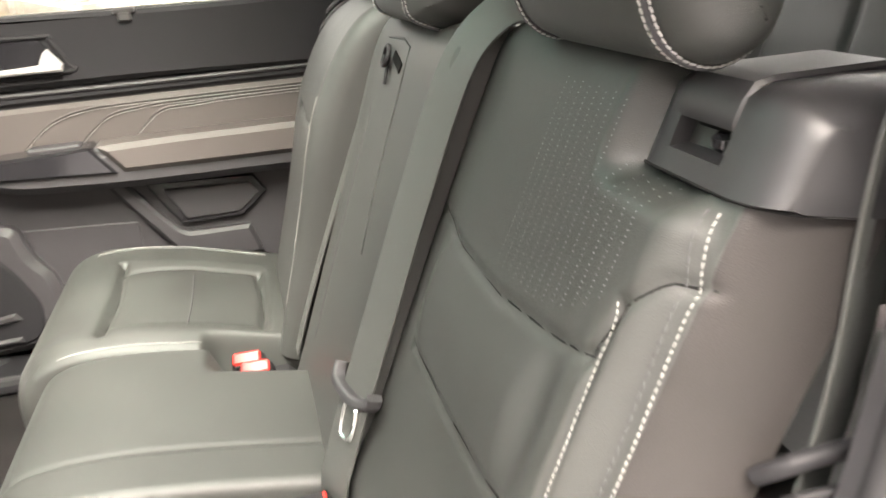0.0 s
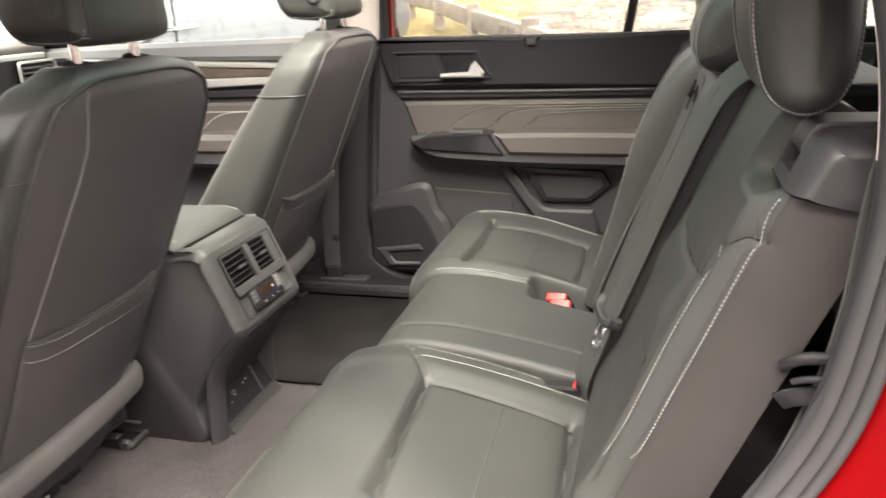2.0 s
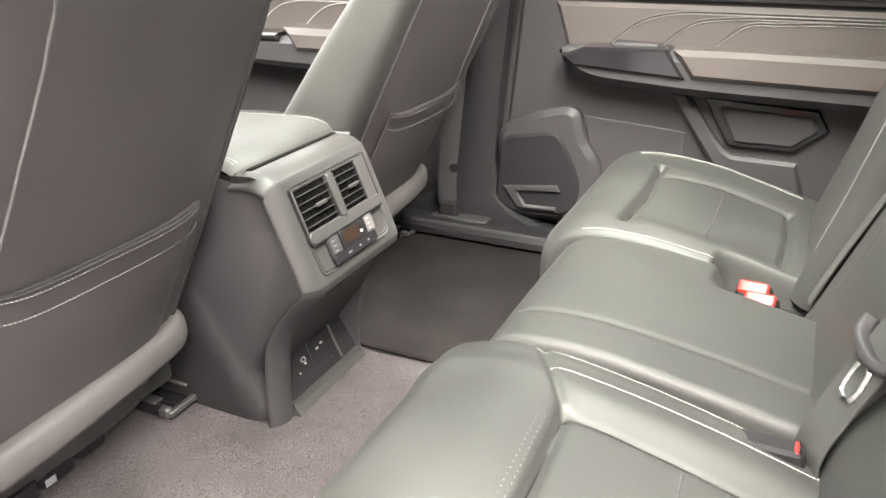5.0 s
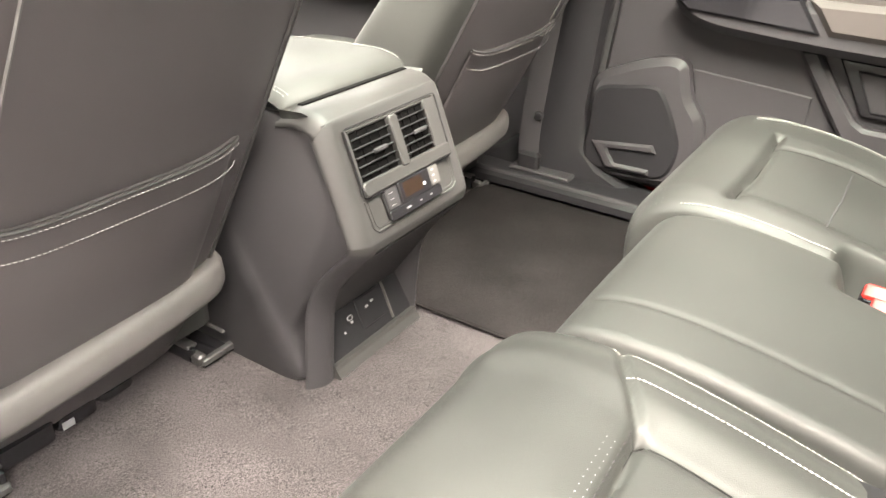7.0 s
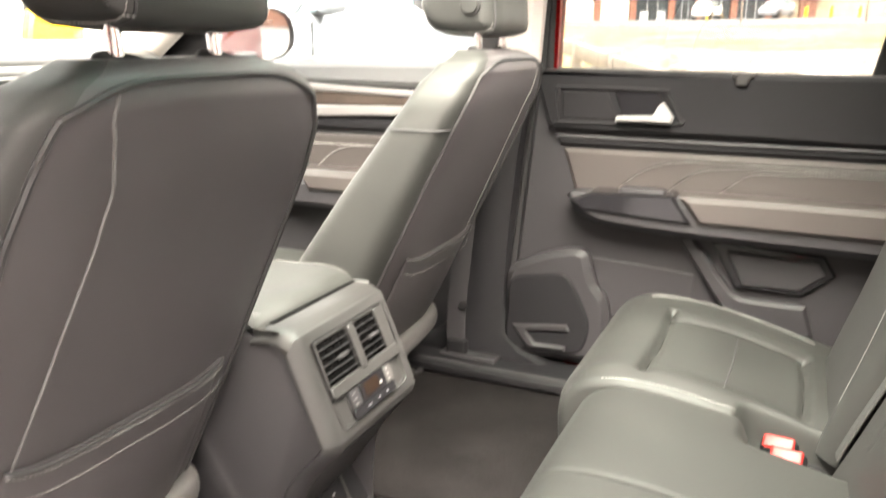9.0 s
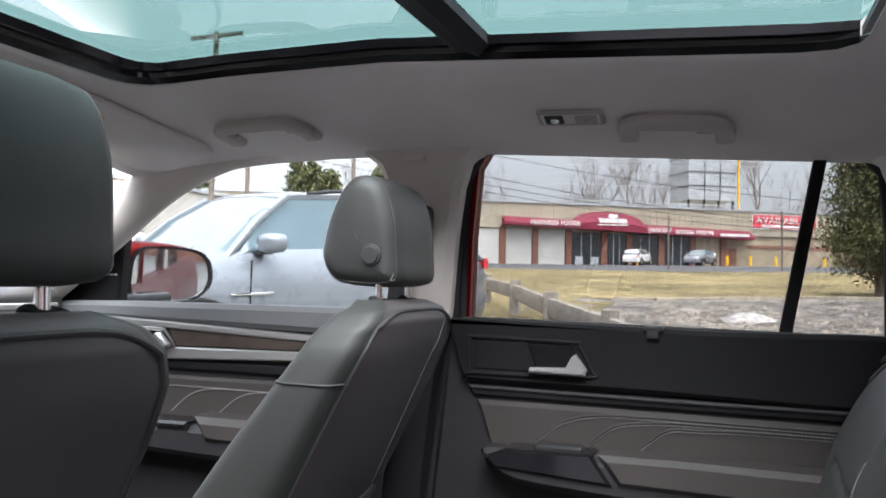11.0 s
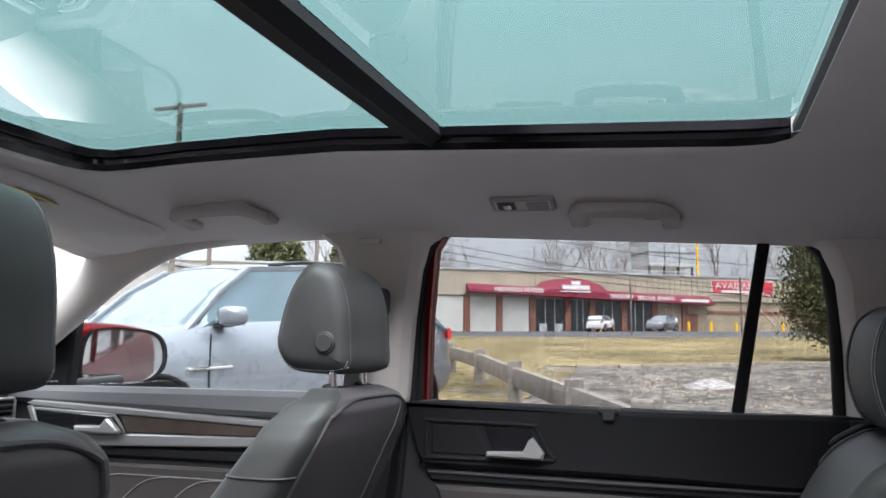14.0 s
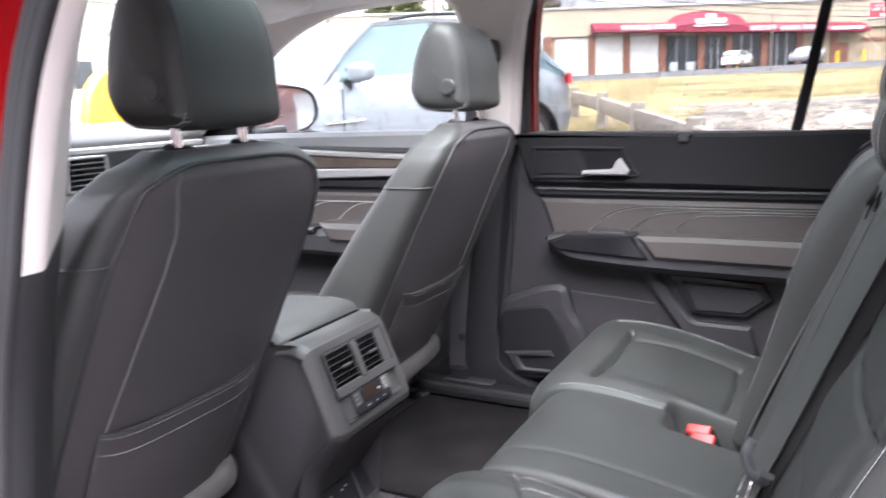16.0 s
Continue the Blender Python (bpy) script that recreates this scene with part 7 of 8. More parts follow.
# ---- cars outside ----
def car(name, m, paint, label, group="", scale=1.0, lamps=True):
    """An estate-shaped car; local x forward, y to its left, z up, origin on the ground at mid length."""
    c = thing(name, label, "car", group)
    c.matrix_world = m @ Matrix.Diagonal((scale, scale, scale, 1))
    xs = [-2.45, -2.40, -2.25, -1.9, -1.4, -0.8, -0.2, 0.4, 0.75, 1.1, 1.6, 2.0, 2.30, 2.42, 2.46]
    top = [0.95, 1.03, 1.09, 1.14, 1.18, 1.19, 1.185, 1.18, 1.175, 1.165, 1.11, 1.04, 0.93, 0.78, 0.62]
    low = [0.45, 0.38, 0.33, 0.30, 0.28, 0.26, 0.26, 0.26, 0.26, 0.26, 0.28, 0.30, 0.30, 0.33, 0.42]
    wid = [0.70, 0.82, 0.90, 0.95, 0.96, 0.96, 0.96, 0.96, 0.96, 0.96, 0.95, 0.92, 0.82, 0.70, 0.55]
    rings = []
    for x, t, l, w in zip(xs, top, low, wid):
        h = t - l
        sec = [(w * 0.88, l), (w * 0.97, l + h * 0.12), (w, l + h * 0.38), (w * 0.985, l + h * 0.62), (w * 0.99, l + h * 0.70), (w * 0.95, l + h * 0.90), (w * 0.86, t), (w * 0.4, t + 0.012)]
        rings.append([(x, y, z) for y, z in sec] + [(x, -y, z) for y, z in reversed(sec)])
    body = part("body", loft(rings), paint, c, angle=35)
    # cabin: glass block with painted roof and pillars
    st = [(-2.25, 1.06, 0.80), (-1.85, 1.52, 0.66), (-1.2, 1.67, 0.64), (-0.4, 1.70, 0.64), (0.36, 1.66, 0.63), (0.74, 1.44, 0.70), (1.18, 1.05, 0.80)]
    rings = []
    for x, z, w in st:
        rings.append([(x, 0.86, 1.03), (x, w + 0.10, 1.03 + (z - 1.03) * 0.55), (x, w, z), (x, w * 0.55, z + 0.02), (x, 0, z + 0.028), (x, -w * 0.55, z + 0.02), (x, -w, z), (x, -w - 0.10, 1.03 + (z - 1.03) * 0.55), (x, -0.86, 1.03)])
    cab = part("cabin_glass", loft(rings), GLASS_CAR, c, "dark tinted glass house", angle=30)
    # pane laid over the glass house, coloured pale for sky glare
    part("windscreen", loft([[(x, y * w, z - 0.05 * abs(y) ** 3) for y in np.linspace(-1, 1, 9)] for x, z, w in ((1.19, 1.075, 0.80), (0.76, 1.465, 0.70), (0.38, 1.695, 0.63))], False, False), WINDSCREEN_CAR, c, "windscreen with pale sky glare in its colour", angle=60)
    roof = []
    for x, z, w in ((-2.0, 1.36, 0.70), (-1.85, 1.53, 0.67), (-1.2, 1.685, 0.655), (-0.4, 1.715, 0.655), (0.32, 1.685, 0.645), (0.41, 1.655, 0.64)):
        roof.append([(x, w, z - 0.05), (x, w + 0.008, z - 0.005), (x, w * 0.55, z + 0.022), (x, 0, z + 0.03), (x, -w * 0.55, z + 0.022), (x, -w - 0.008, z - 0.005), (x, -w, z - 0.05)])
    part("roof", loft(roof), paint, c, angle=40)
    for s in (1, -1):
        part("a_pillar", sweep([(1.20, 0.845 * s, 1.04), (0.75, 0.745 * s, 1.44), (0.37, 0.655 * s, 1.665)], rrect(-0.035, -0.025, 0.035, 0.025, 0.01, 2), (0, 0, 1)), paint, c)
        part("roof_rail", tube(curve([(0.1, 0.62 * s, 1.70), (-0.4, 0.62 * s, 1.745), (-1.2, 0.62 * s, 1.73), (-1.75, 0.63 * s, 1.60)], 5), 0.018), BLACK_GLOSS, c)
        part("c_pillar", sweep([(-1.55, 0.84 * s, 1.06), (-1.75, 0.74 * s, 1.36), (-1.9, 0.66 * s, 1.50)], rrect(-0.16, -0.03, 0.16, 0.03, 0.015, 2), (0, 0, 1)), paint, c)
        part("b_pillar", sweep([(-0.35, 0.875 * s, 1.03), (-0.40, 0.775 * s, 1.40), (-0.42, 0.66 * s, 1.66)], rrect(-0.05, -0.012, 0.05, 0.012, 0.006, 2), (0, 0, 1)), BLACK_GLOSS, c)
        mir = part("wing_mirror", loft([[(0.80 + dx + q[0] * f, (0.90 + dy) * s, 1.235 + q[1] * f) for q in rrect(-0.08, -0.085, 0.12, 0.085, 0.06, 4)] for dx, dy, f in ((0, 0.0, 0.4), (0, 0.04, 0.85), (0, 0.12, 1.0), (-0.01, 0.22, 0.9), (-0.01, 0.26, 0.5))]), paint, c, angle=60)
        part("mirror_base", block(0.76, 0.90 * s - 0.08, 1.14, 0.88, 0.90 * s + 0.10, 1.175, 0.01), BLACK_GLOSS, c)
        part("badge", block(0.74, 0.955 * s - 0.012, 0.80, 1.16, 0.955 * s + 0.014, 0.825, 0.006), CHROME, c, "chrome wing trim")
        part("door_seam", sweep([(0.95, 0.955 * s, 0.36), (0.98, 0.965 * s, 0.72), (0.94, 0.930 * s, 1.09)], rrect(-0.005, -0.006, 0.005, 0.006, 0.002, 2), (0, 1, 0)), BLACK_MATT, c)
        part("sill_cladding", block(-1.2, 0.93 * s - 0.03, 0.27, 1.1, 0.93 * s + 0.03, 0.42, 0.02), BLACK_MATT, c)
        part("tail_lamp", loft([[(-2.44 + dx, (0.62 + dy) * s, 0.93), (-2.44 + dx, (0.62 + dy) * s, 1.05), (-2.28 + dx, (0.90 + dy * 0.3) * s, 1.07), (-2.26 + dx, (0.92 + dy * 0.3) * s, 0.95)] for dx, dy in ((0.03, 0), (-0.03, 0.02))]), TAIL_RED, c, "red tail lamp")
        part("headlamp", loft([[(2.30 + dx, 0.62 * s, 0.78), (2.28 + dx, 0.62 * s, 0.88), (2.0 + dx, 0.91 * s, 0.92), (2.02 + dx, 0.92 * s, 0.82)] for dx in (0.0, 0.06)]), CHROME, c)
        for x in (1.48, -1.50):
            part("wheel_arch", sweep([(x + 0.43 * math.cos(a), 0.955 * s, 0.36 + 0.43 * math.sin(a)) for a in np.linspace(-0.15, math.pi + 0.15, 20)], rrect(-0.02, -0.05, 0.02, 0.05, 0.012, 2), (0, 1, 0)), BLACK_MATT, c)
            w = part("wheel", disc((x, 0.76 * s, 0.36), (0, s, 0), 0.365, 0.20, 28, 0.03), TYRE, c)
            part("rim", disc((x, 0.955 * s, 0.36), (0, s, 0), 0.255, 0.012, 24), CHROME, w)
            part("arch_well", disc((x, 0.72 * s, 0.37), (0, s, 0), 0.42, 0.238, 24, 0.005), BLACK_MATT, c)
    part("number_plate", block(-2.475, -0.16, 0.72, -2.455, 0.16, 0.83, 0.004, "x"), SIGN_WHITE, c)
    return c


def on_ground(x, y, heading):
    slope = math.degrees(math.atan2(gz(x, y + 1) - gz(x, y - 1), 2))
    h = Vector((math.cos(radians(heading)), math.sin(radians(heading)), 0))
    lift = math.tan(radians(slope)) * h.y
    fwd = Vector((h.x, h.y, lift)).normalized()
    side = Vector((-h.y, h.x, math.tan(radians(slope)) * h.x)).normalized()
    upv = fwd.cross(side)
    m = Matrix((fwd, side, upv)).transposed().to_4x4()
    return Matrix.Translation((x, y, gz(x, y))) @ m


car("parked_suv", on_ground(-4.2, 6.6, 250), CAR_SILVER, "silver blue coupe-shaped SUV parked alongside", scale=1.1)
car("parked_car", on_ground(-6.8, 62.5, 78), CAR_WHITE, "white saloon parked before the shop front", "cars by the shop", 0.74)
car("parked_car", on_ground(-2.2, 66.0, 250), CAR_GREY, "grey van parked before the shop front", "cars by the shop", 0.80)
car("parked_car", on_ground(-12.5, 11.0, 200), CAR_WHITE, "white car parked ahead across the lot", "cars ahead", 1.0)
car("parked_car", on_ground(-15.5, 6.0, 200), CAR_GREY, "dark car parked ahead across the lot", "cars ahead", 1.0)


# ---- the shop across the lawn ----
def build_shop():
    A = Vector((-22, 63, 0))
    d = Vector((28, 17, 0)).normalized()
    n = Vector((d.y, -d.x, 0))
    s = thing("shop_building", "low cream shop with brick piers and burgundy awning", "building", at=A)

    def box(u0, z0, u1, z1, o0, o1):
        V = []
        for o in (o0, o1):
            for u, z in ((u0, z0), (u1, z0), (u1, z1), (u0, z1)):
                V.append(tuple(d * u + n * o + Vector((0, 0, z))))
        return V, [(0, 1, 2, 3), (7, 6, 5, 4), (0, 4, 5, 1), (1, 5, 6, 2), (2, 6, 7, 3), (3, 7, 4, 0)]
    roof_l, roof_r = 8.8, 8.2
    part("wall", box(-22, 2.0, 60, 6.4, -18, 0), TAN_WALL, s, "tan and brown wall", smooth=False)
    up = part("fascia", box(-22, 6.1, 60, 8.35, -18, 0.25), CREAM_WALL, s, "cream ribbed metal fascia", smooth=False)
    for k in range(140):
        u = -21.8 + k * 0.58
        part("rib", box(u, 6.1, u + 0.09, 8.35, 0.25, 0.31), CREAM_WALL, up, smooth=False)
    part("gutter", box(-22, 8.35, 60, 8.5, -0.2, 0.4), GALVANISED, s, smooth=False)
    part("brick_course", box(27.5, 4.9, 60, 5.2, 0.0, 0.08), BRICK, s, smooth=False)
    for u in (-0.3, 3.45, 6.45, 9.55, 12.95, 15.35, 18.5, 21.65, 24.75):
        part("pier", box(u, 2.3, u + 0.55, 6.3, 0.0, 0.25), BRICK, s, "brown brick pier", smooth=False)
    for u0, u1 in ((0.6, 3.4), (4.05, 6.4), (7.05, 9.5), (-6, -3.2), (-10, -7.2)):
        g = part("roller_door", box(u0, 2.9, u1, 6.0, 0.02, 0.09), WHITE_DOOR, s, "white roller door", smooth=False)
        for k in range(6):
            part("slat", box(u0, 3.35 + k * 0.5, u1, 3.39 + k * 0.5, 0.085, 0.105), GALVANISED, g, smooth=False)
    for u0, u1, m in ((10.15, 12.9, SHOP_GLASS), (13.55, 15.3, SHOP_GLASS), (15.95, 18.45, SHOP_GLASS), (19.1, 21.6, SHOP_GLASS), (22.3, 24.6, TAN_WALL)):
        w = part("shop_window", box(u0, 2.7, u1, 5.9, 0.02, 0.10), m, s, "tall dark shop window", smooth=False)
        for k in range(1, 3):
            uu = u0 + (u1 - u0) * k / 3
            part("mullion", box(uu - 0.03, 2.7, uu + 0.03, 5.9, 0.10, 0.14), GALVANISED, w, smooth=False)
    for u in (10.5, 12.0):
        part("door_grille", box(u, 2.9, u + 0.7, 3.7, 0.11, 0.15), GALVANISED, s, smooth=False)
    part("side_door", box(25.4, 2.6, 26.4, 4.85, 0.02, 0.1), BRICK, s, "brown side door", smooth=False)
    # awning with arched middle
    pr = []
    for u in np.linspace(3.6, 27.5, 49):
        arch = 0.0
        if 10.2 < u < 17.0:
            t = (u - 13.6) / 3.4
            arch = 0.95 * math.sqrt(max(0, 1 - t * t))
        zt = 7.15 - 0.028 * (u - 3.6) + arch
        zb = 6.35 - 0.030 * (u - 3.6)
        pr.append([tuple(d * u + n * 0.3 + Vector((0, 0, zt))), tuple(d * u + n * 1.3 + Vector((0, 0, zb + 0.25 + arch * 0.5))), tuple(d * u + n * 1.32 + Vector((0, 0, zb))), tuple(d * u + n * 0.3 + Vector((0, 0, zb)))])
    aw = part("awning", loft(pr), AWNING, s, "burgundy cloth awning with arched centre", angle=30)

    def words(txt, u, z, size, mat, off, parent, squeeze=1.0):
        cu = bpy.data.curves.new("lettering", "FONT")
        cu.body, cu.size, cu.extrude, cu.offset = txt, size, 0.02, 0.014
        cu.space_character = 1.1
        tmp = new("tmp", cu)
        dg = bpy.context.evaluated_depsgraph_get()
        me = bpy.data.meshes.new_from_object(tmp.evaluated_get(dg))
        bpy.data.objects.remove(tmp)
        me.name = "lettering"
        basis = Matrix((d, Vector((0, 0, 1)), n)).transposed().to_4x4()
        me.transform(Matrix.Translation(d * u + n * off + Vector((0, 0, z))) @ basis @ Matrix.Diagonal((squeeze, 1, 1, 1)))
        me.materials.clear()
        me.materials.append(mat)
        ob = new("lettering", me)
        ob.parent = parent
        return ob
    words("PREPARED FOODS", 5.9, 6.40, 0.56, SIGN_WHITE, 1.36, aw, 0.92)
    words("GROCERY", 16.9, 6.06, 0.52, SIGN_WHITE, 1.36, aw, 0.9)
    words("SPECIAL EVENTS", 19.6, 5.97, 0.52, SIGN_WHITE, 1.36, aw, 0.9)
    part("number_bar", box(24.0, 5.88, 26.9, 6.14, 1.325, 1.37), SIGN_WHITE, aw, smooth=False)
    # plain shapes for the shop's emblem
    part("emblem", box(12.3, 6.75, 14.9, 7.15, 0.98, 1.32), SIGN_WHITE, aw, "white emblem shape", smooth=False)
    part("emblem", box(12.1, 6.52, 15.0, 6.62, 1.22, 1.36), SIGN_WHITE, aw, smooth=False)
    part("emblem", box(13.3, 7.22, 14.1, 7.55, 0.75, 1.1), SIGN_WHITE, aw, smooth=False)
    sg = part("banner", box(27.8, 6.75, 34.6, 8.15, 0.33, 0.38), SIGN_WHITE, s, "white banner with red letters", smooth=False)
    part("banner_field", box(27.9, 6.82, 34.5, 8.08, 0.375, 0.385), SIGN_RED, sg, smooth=False)
    words("AVAILABLE", 28.2, 7.32, 0.86, SIGN_WHITE, 0.40, sg, 1.12)
    part("number_bar", box(28.8, 6.92, 33.5, 7.16, 0.385, 0.41), SIGN_WHITE, sg, smooth=False)
    # roof plant
    for u, w, h in ((2, 2.5, 0.4), (8, 5, 0.5), (16, 4, 0.55), (21, 2, 0.6)):
        part("roof_duct", box(u, 8.3, u + w, 8.5 + h, -6, -4.5), GALVANISED, s, smooth=False)
    for k in range(24):
        u = 6 + k * 1.0
        part("roof_rail", box(u, 8.4, u + 0.05, 9.2, -3.05, -3), GALVANISED, s, smooth=False)
    part("roof_rail", box(6, 9.15, 29, 9.22, -3.05, -3), GALVANISED, s, smooth=False)
    t = thing("roof_tower", "tall galvanised cooling tower on the shop roof", "tower", at=A)
    c = part("tank", box(24.5, 10.0, 29.7, 17.2, -9.5, -5.5), GALVANISED, t, "galvanised panelled tank", smooth=False)
    for z in (11.4, 12.8, 14.4):
        part("band", box(24.4, z, 29.8, z + 0.07, -9.6, -5.42), METAL, c, smooth=False)
    for u in (26.2, 27.9):
        part("panel_seam", box(u, 10.0, u + 0.08, 16.0, -5.5, -5.45), METAL, c, smooth=False)
    for u in (24.6, 26.3, 27.9, 29.5):
        part("leg", box(u, 8.3, u + 0.15, 10.0, -6, -5.8), BLACK_MATT, t, smooth=False)
    part("ladder", box(29.9, 8.4, 30.05, 15.0, -5.6, -5.4), YELLOW, t, smooth=False)
    for u, o in ((14.9, 3.5), (19.3, 4.0), (24.3, 2.0), (26.3, 2.5), (29.2, 2.0), (34.2, 2.0)):
        p = A + d * u + n * o
        b = part("bollard", tube([(p.x, p.y, gz(p.x, p.y) - 0.1), (p.x, p.y, gz(p.x, p.y) + 1.15)], 0.13, 10), YELLOW, None)
        tagged(b, "yellow steel bollard before the shop", "bollard", "bollards")


build_shop()


def pole(x, y, h, r, label, arms=()):
    p = thing("utility_pole", label, "pole", "utility poles", at=(x, y, gz(x, y)))
    part("shaft", tube([(0, 0, -0.2), (0, 0, h)], r, 10), BARK, p)
    for z in arms:
        part("crossarm", block(-1.1, -0.06, z, 1.1, 0.06, z + 0.12, 0.01), BARK, p)
    return p


pole(-27, 52, 10.5, 0.16, "tall timber utility pole by the road", (9.4, 8.6))
pole(-31, 44, 11.5, 0.16, "tall timber utility pole by the road", (10.4,))
pole(3.0, 47, 3.4, 0.06, "thin sign post on the verge")
pole(-3.2, 47, 3.2, 0.06, "thin sign post on the verge")
pole(-17, 22, 9.0, 0.10, "tall lamp pole in the parking ground", (8.8,))
for dz, tilt, y in ((0.0, 0.0, 56.0), (-0.62, 0.02, 56.3), (-1.15, 0.03, 56.6), (1.9, -0.01, 57.0)):
    ln = [(x, y, float(np.interp(x, [-42, -30, -18.4, -10.4, -3.5, 6, 20], [15.2, 12.2, 9.57, 7.86, 6.64, 5.4, 4.4])) + dz + tilt * (x + 18)) for x in np.linspace(-42, 14, 29)]
    w = part("overhead_wire", tube(ln, 0.022, 4), BLACK_MATT, None)
    tagged(w, "black overhead wire along the road", "wire", "overhead wires")


# ---- trees ----
def bare_tree(x, y, h, seed, label, group="bare trees", lean=0.0):
    rnd = random.Random(seed)
    geos = []

    def grow(p, v, length, r, depth):
        pts = [p]
        q = p.copy()
        dv = v.copy()
        for i in range(3):
            dv = (dv + Vector((rnd.uniform(-0.18, 0.18), rnd.uniform(-0.18, 0.18), 0.06))).normalized()
            q = q + dv * (length / 3)
            pts.append(q.copy())
        geos.append(sweep(pts, circle(r, 4 if depth > 1 else 6), (0.2, 1, 0.1), scale=[1, 0.85, 0.72, 0.6]))
        if depth < 6:
            for k in range(rnd.choice((2, 3, 3) if depth else (3, 4, 4))):
                b = pts[rnd.choice((1, 2, 3, 3))]
                nv = (dv + Vector((rnd.uniform(-0.8, 0.8), rnd.uniform(-0.8, 0.8), rnd.uniform(0.0, 0.5)))).normalized()
                grow(b, nv, length * rnd.uniform(0.58, 0.80), r * 0.58, depth + 1)
    t = thing("bare_tree", label, "tree", group, at=(x, y, gz(x, y)))
    grow(Vector((0, 0, -0.2)), Vector((lean, 0, 1)).normalized(), h * 0.34, h * 0.0075, 0)
    part("trunk", geos[0], BARK, t)
    part("branches", join(*geos[1:]), BARK, t, kind="stuff")


rr = random.Random(5)
for k in range(22):
    bare_tree(-56 + k * 3.3 + rr.uniform(-2, 2), 92 + rr.uniform(-4, 10), rr.uniform(15, 19), 100 + k, "leafless winter tree behind the shop")
bare_tree(-17, 13.5, 7.5, 77, "leafless tree ahead of the parking ground")
bare_tree(-24, 17, 8.5, 78, "leafless tree ahead of the parking ground")


THICKET = surf("reddish_brown_brush", (0.15, 0.105, 0.090), 0.9, stain=0.35, stain_scale=0.3, fine=0.2, fine_scale=3)


def build_thicket():
    rn = np.random.default_rng(8)
    V, F = [], []
    for i in range(5200):
        x, y = rn.uniform(-95, 45), rn.uniform(84, 92)
        h = rn.uniform(3.0, 6.5) * (0.75 + 0.3 * math.sin(x * 0.21) + 0.15 * math.sin(x * 0.9))
        a, b, w = rn.normal(0, 0.6), rn.normal(0, 0.6), rn.uniform(0.02, 0.05)
        z = gz(x, y)
        k = len(V)
        V += [(x - w, y, z), (x + w, y, z), (x + a * 0.6 + w * 0.7, y + b * 0.6, z + h * 0.6), (x + a * 0.6 - w * 0.7, y + b * 0.6, z + h * 0.6), (x + a * 1.3, y + b, z + h)]
        F += [(k, k + 1, k + 2, k + 3), (k + 3, k + 2, k + 4)]
    ob = mesh_of("thicket", V, F, THICKET, smooth=False)
    tagged(ob, "leafless reddish brown brush behind the shop", "brush", kind="stuff")


build_thicket()


def conifer(x, y, h, r, seed, label, count=5200, base=0.0, leafy=1.0):
    t = thing("conifer", label, "tree", "conifers", at=(x, y, gz(x, y)))
    part("trunk", sweep([(0, 0, -0.2), (0, 0, h * 0.5), (0, 0, h * 0.97)], circle(0.05 * r + 0.05, 7), (0, 1, 0), scale=[1, 0.6, 0.1]), BARK, t)
    rn = np.random.default_rng(seed)
    limbs, V, F = [], [], []
    for i in range(int(count / 16)):
        u = rn.random() ** 0.8
        z = h * (0.05 + 0.92 * u)
        a = rn.random() * 2 * math.pi
        reach = r * (1 - u) ** 0.62 * (0.72 + 0.36 * rn.random()) * (1 if u > 0.08 else 0.75) + 0.08
        tip = Vector((reach * math.cos(a), reach * math.sin(a), z + reach * 0.35))
        if i % 4 == 0:
            limbs.append(sweep([(0, 0, z), tuple(tip * 0.6 + Vector((0, 0, z * 0.4))), tuple(tip)], circle(0.018, 4), (0.1, 0.2, 1), scale=[1, 0.7, 0.3]))
        for k in range(16):
            s = rn.random() ** 0.55
            c = Vector((0, 0, z)).lerp(tip, s) + Vector(rn.normal(0, 0.10 * r ** 0.5, 3))
            e1 = Vector(rn.normal(0, 1, 3)).normalized() * (0.11 * leafy)
            e2 = Vector(rn.normal(0, 1, 3)).normalized() * (0.055 * leafy)
            b = len(V)
            V += [tuple(c - e1), tuple(c + e2), tuple(c + e1), tuple(c - e2)]
            F += [(b, b + 1, b + 2, b + 3)]
    part("limbs", join(*limbs), BARK, t, kind="stuff")
    part("crown", (V, F), LEAF, t, "dense dull green sprays", smooth=False, kind="stuff")


conifer(3.95, 21.4, 6.4, 1.45, 3, "dense dull green conifer at the lawn's edge", 42000, leafy=0.55)
for k, (x, y, h) in enumerate(((-66, 75, 15), (-72, 90, 17), (-58, 95, 14), (-78, 70, 14), (-50, 105, 16), (-64, 104, 18), (-44, 92, 13), (-40, 98, 15), (-52, 88, 14), (-47, 84, 12), (-37, 104, 14))):
    conifer(x, y, h, 4.5, 20 + k, "tall evergreen tree far behind the road", 3600, leafy=3.2)


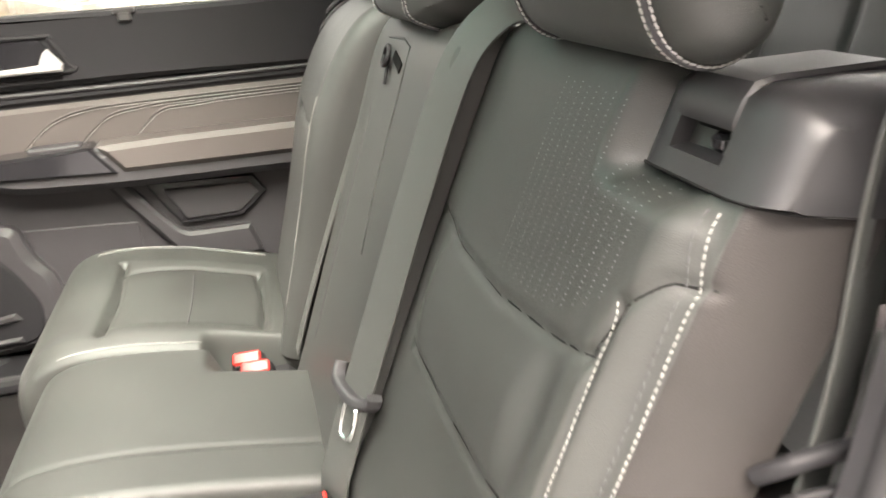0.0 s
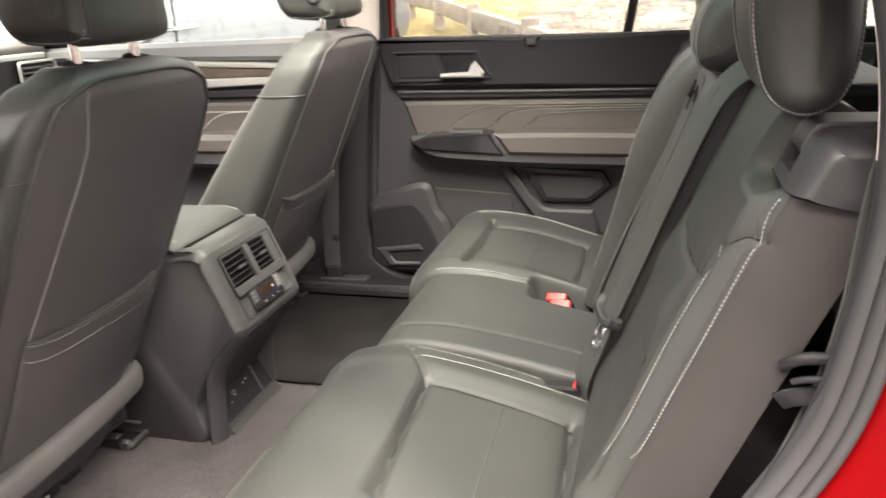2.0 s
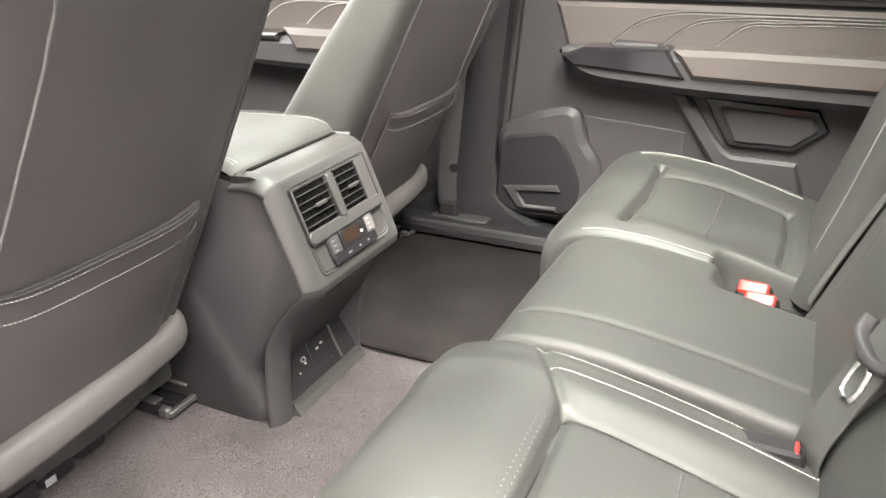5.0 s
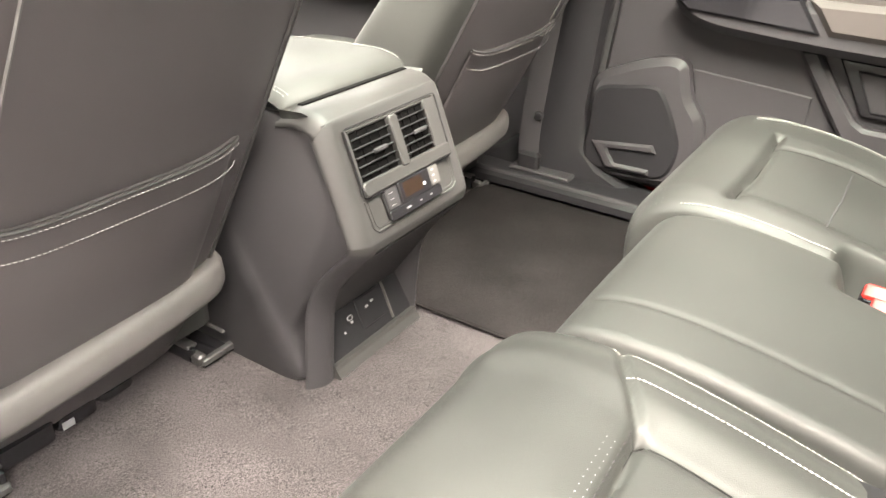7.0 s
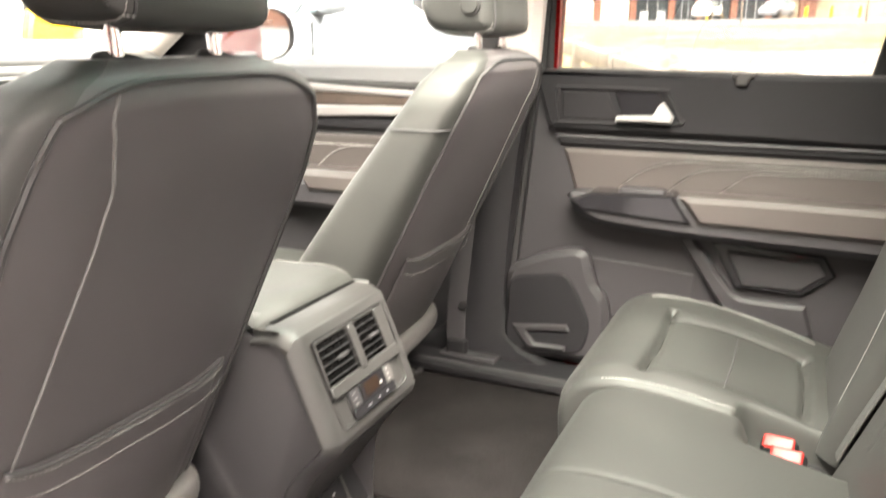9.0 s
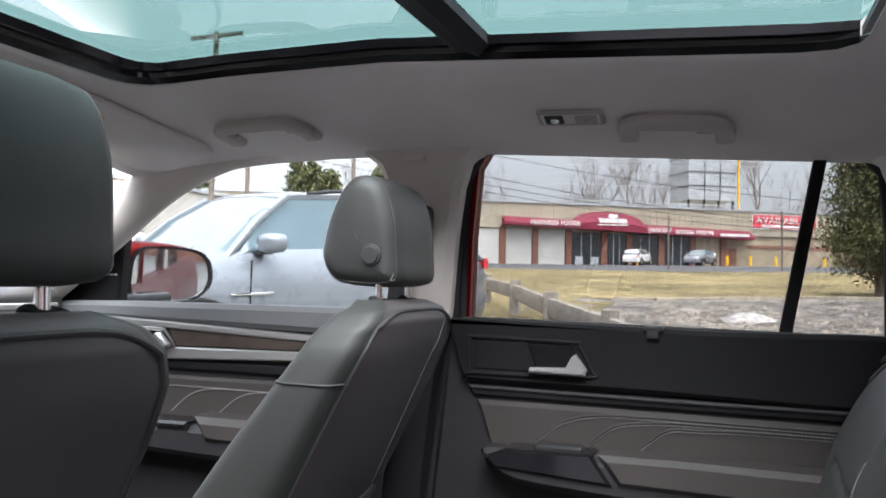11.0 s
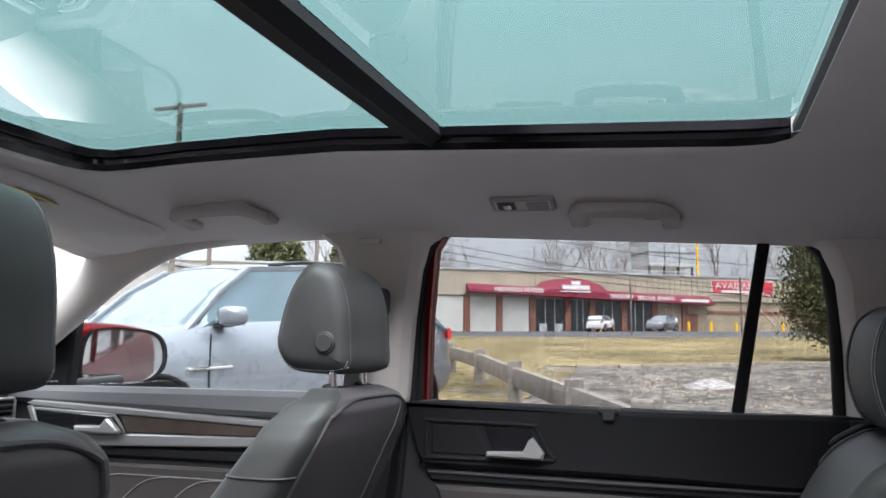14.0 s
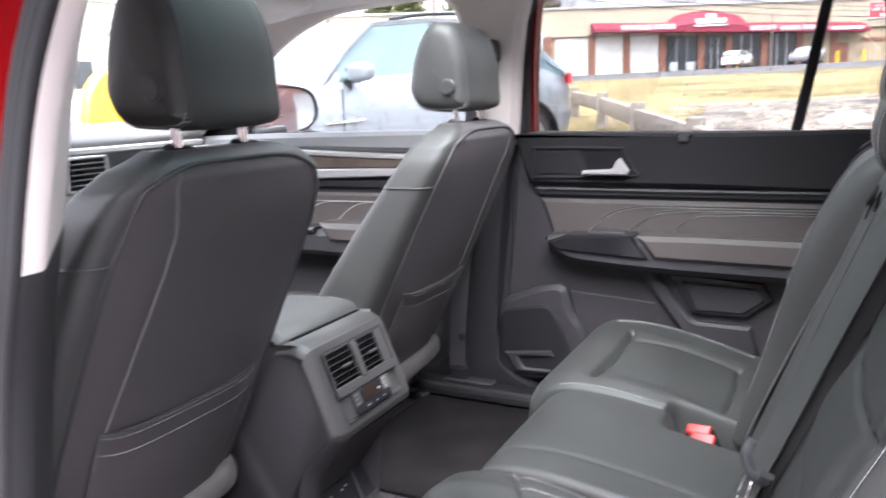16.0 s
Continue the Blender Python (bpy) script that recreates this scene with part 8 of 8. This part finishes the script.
# ---- buildings ahead, past the windscreen ----
def low_block(x0, y0, x1, y1, h, label, wall, side=1):
    b = thing("low_building", label, "building", "buildings ahead", at=((x0 + x1) / 2, (y0 + y1) / 2, gz(0, y0)))
    o = b.location
    part("wall", ([(x - o.x, y - o.y, z) for x, y, z in block(x0, y0, -0.5, x1, y1, h, 0.05)[0]], block(x0, y0, -0.5, x1, y1, h, 0.05)[1]), wall, b)
    part("parapet", ([(x - o.x, y - o.y, z) for x, y, z in block(x0 - 0.15, y0 - 0.15, h, x1 + 0.15, y1 + 0.15, h + 0.25, 0.03)[0]], block(x0, y0, 0, x1, y1, 1, 0.03)[1]), GALVANISED, b)
    xw = x1 + 0.015 if side > 0 else x0 - 0.015
    for k in range(6):
        yy = y0 + 1.5 + k * (y1 - y0 - 3) / 5
        part("window", ([(x - o.x, y - o.y, z) for x, y, z in block(xw - 0.035, yy - 0.6, 1.6, xw + 0.035, yy + 0.6, 3.0, 0.02, "x")[0]], block(0, 0, 0, 1, 1, 1, 0.02, "x")[1]), SHOP_GLASS, b)


low_block(-46, 20, -34, 48, 6.0, "long low white building ahead of the lot", WHITE_WALL)
low_block(-60, -14, -40, 12, 5.0, "low white building ahead of the lot", WHITE_WALL)
# unseen block, added beside the lot to cut light through the open door
low_block(-26, -16.5, 9, -6.0, 5.2, "unseen brown block added to dim the open door side", BROWN_BLOCKER)
low_block(22, -16, 34, 4.5, 5.0, "brown brick building behind the car", BRICK, -1)

# yellow plough blade standing ahead of the car
yb = thing("plough_blade", "yellow steel snow plough blade parked ahead", "plough", at=(-4.0, 2.8, gz(0, 2.8)))
part("blade", ([(x, y, z) for x, y, z in slab(curve([(-0.22, 0.05), (0.22, 0.05), (0.24, 1.0), (0.24, 1.45), (0.08, 1.46), (-0.06, 1.42), (-0.20, 1.10)], 3, True), -0.05, 0.05, 0.02, "x")[0]], slab(curve([(-0.22, 0.05), (0.22, 0.05), (0.24, 1.0), (0.24, 1.45), (0.08, 1.46), (-0.06, 1.42), (-0.20, 1.10)], 3, True), -0.05, 0.05, 0.02, "x")[1]), YELLOW, yb)
part("stand", block(-0.2, -0.2, -0.02, 0.2, 0.2, 0.08, 0.02), BLACK_MATT, yb)
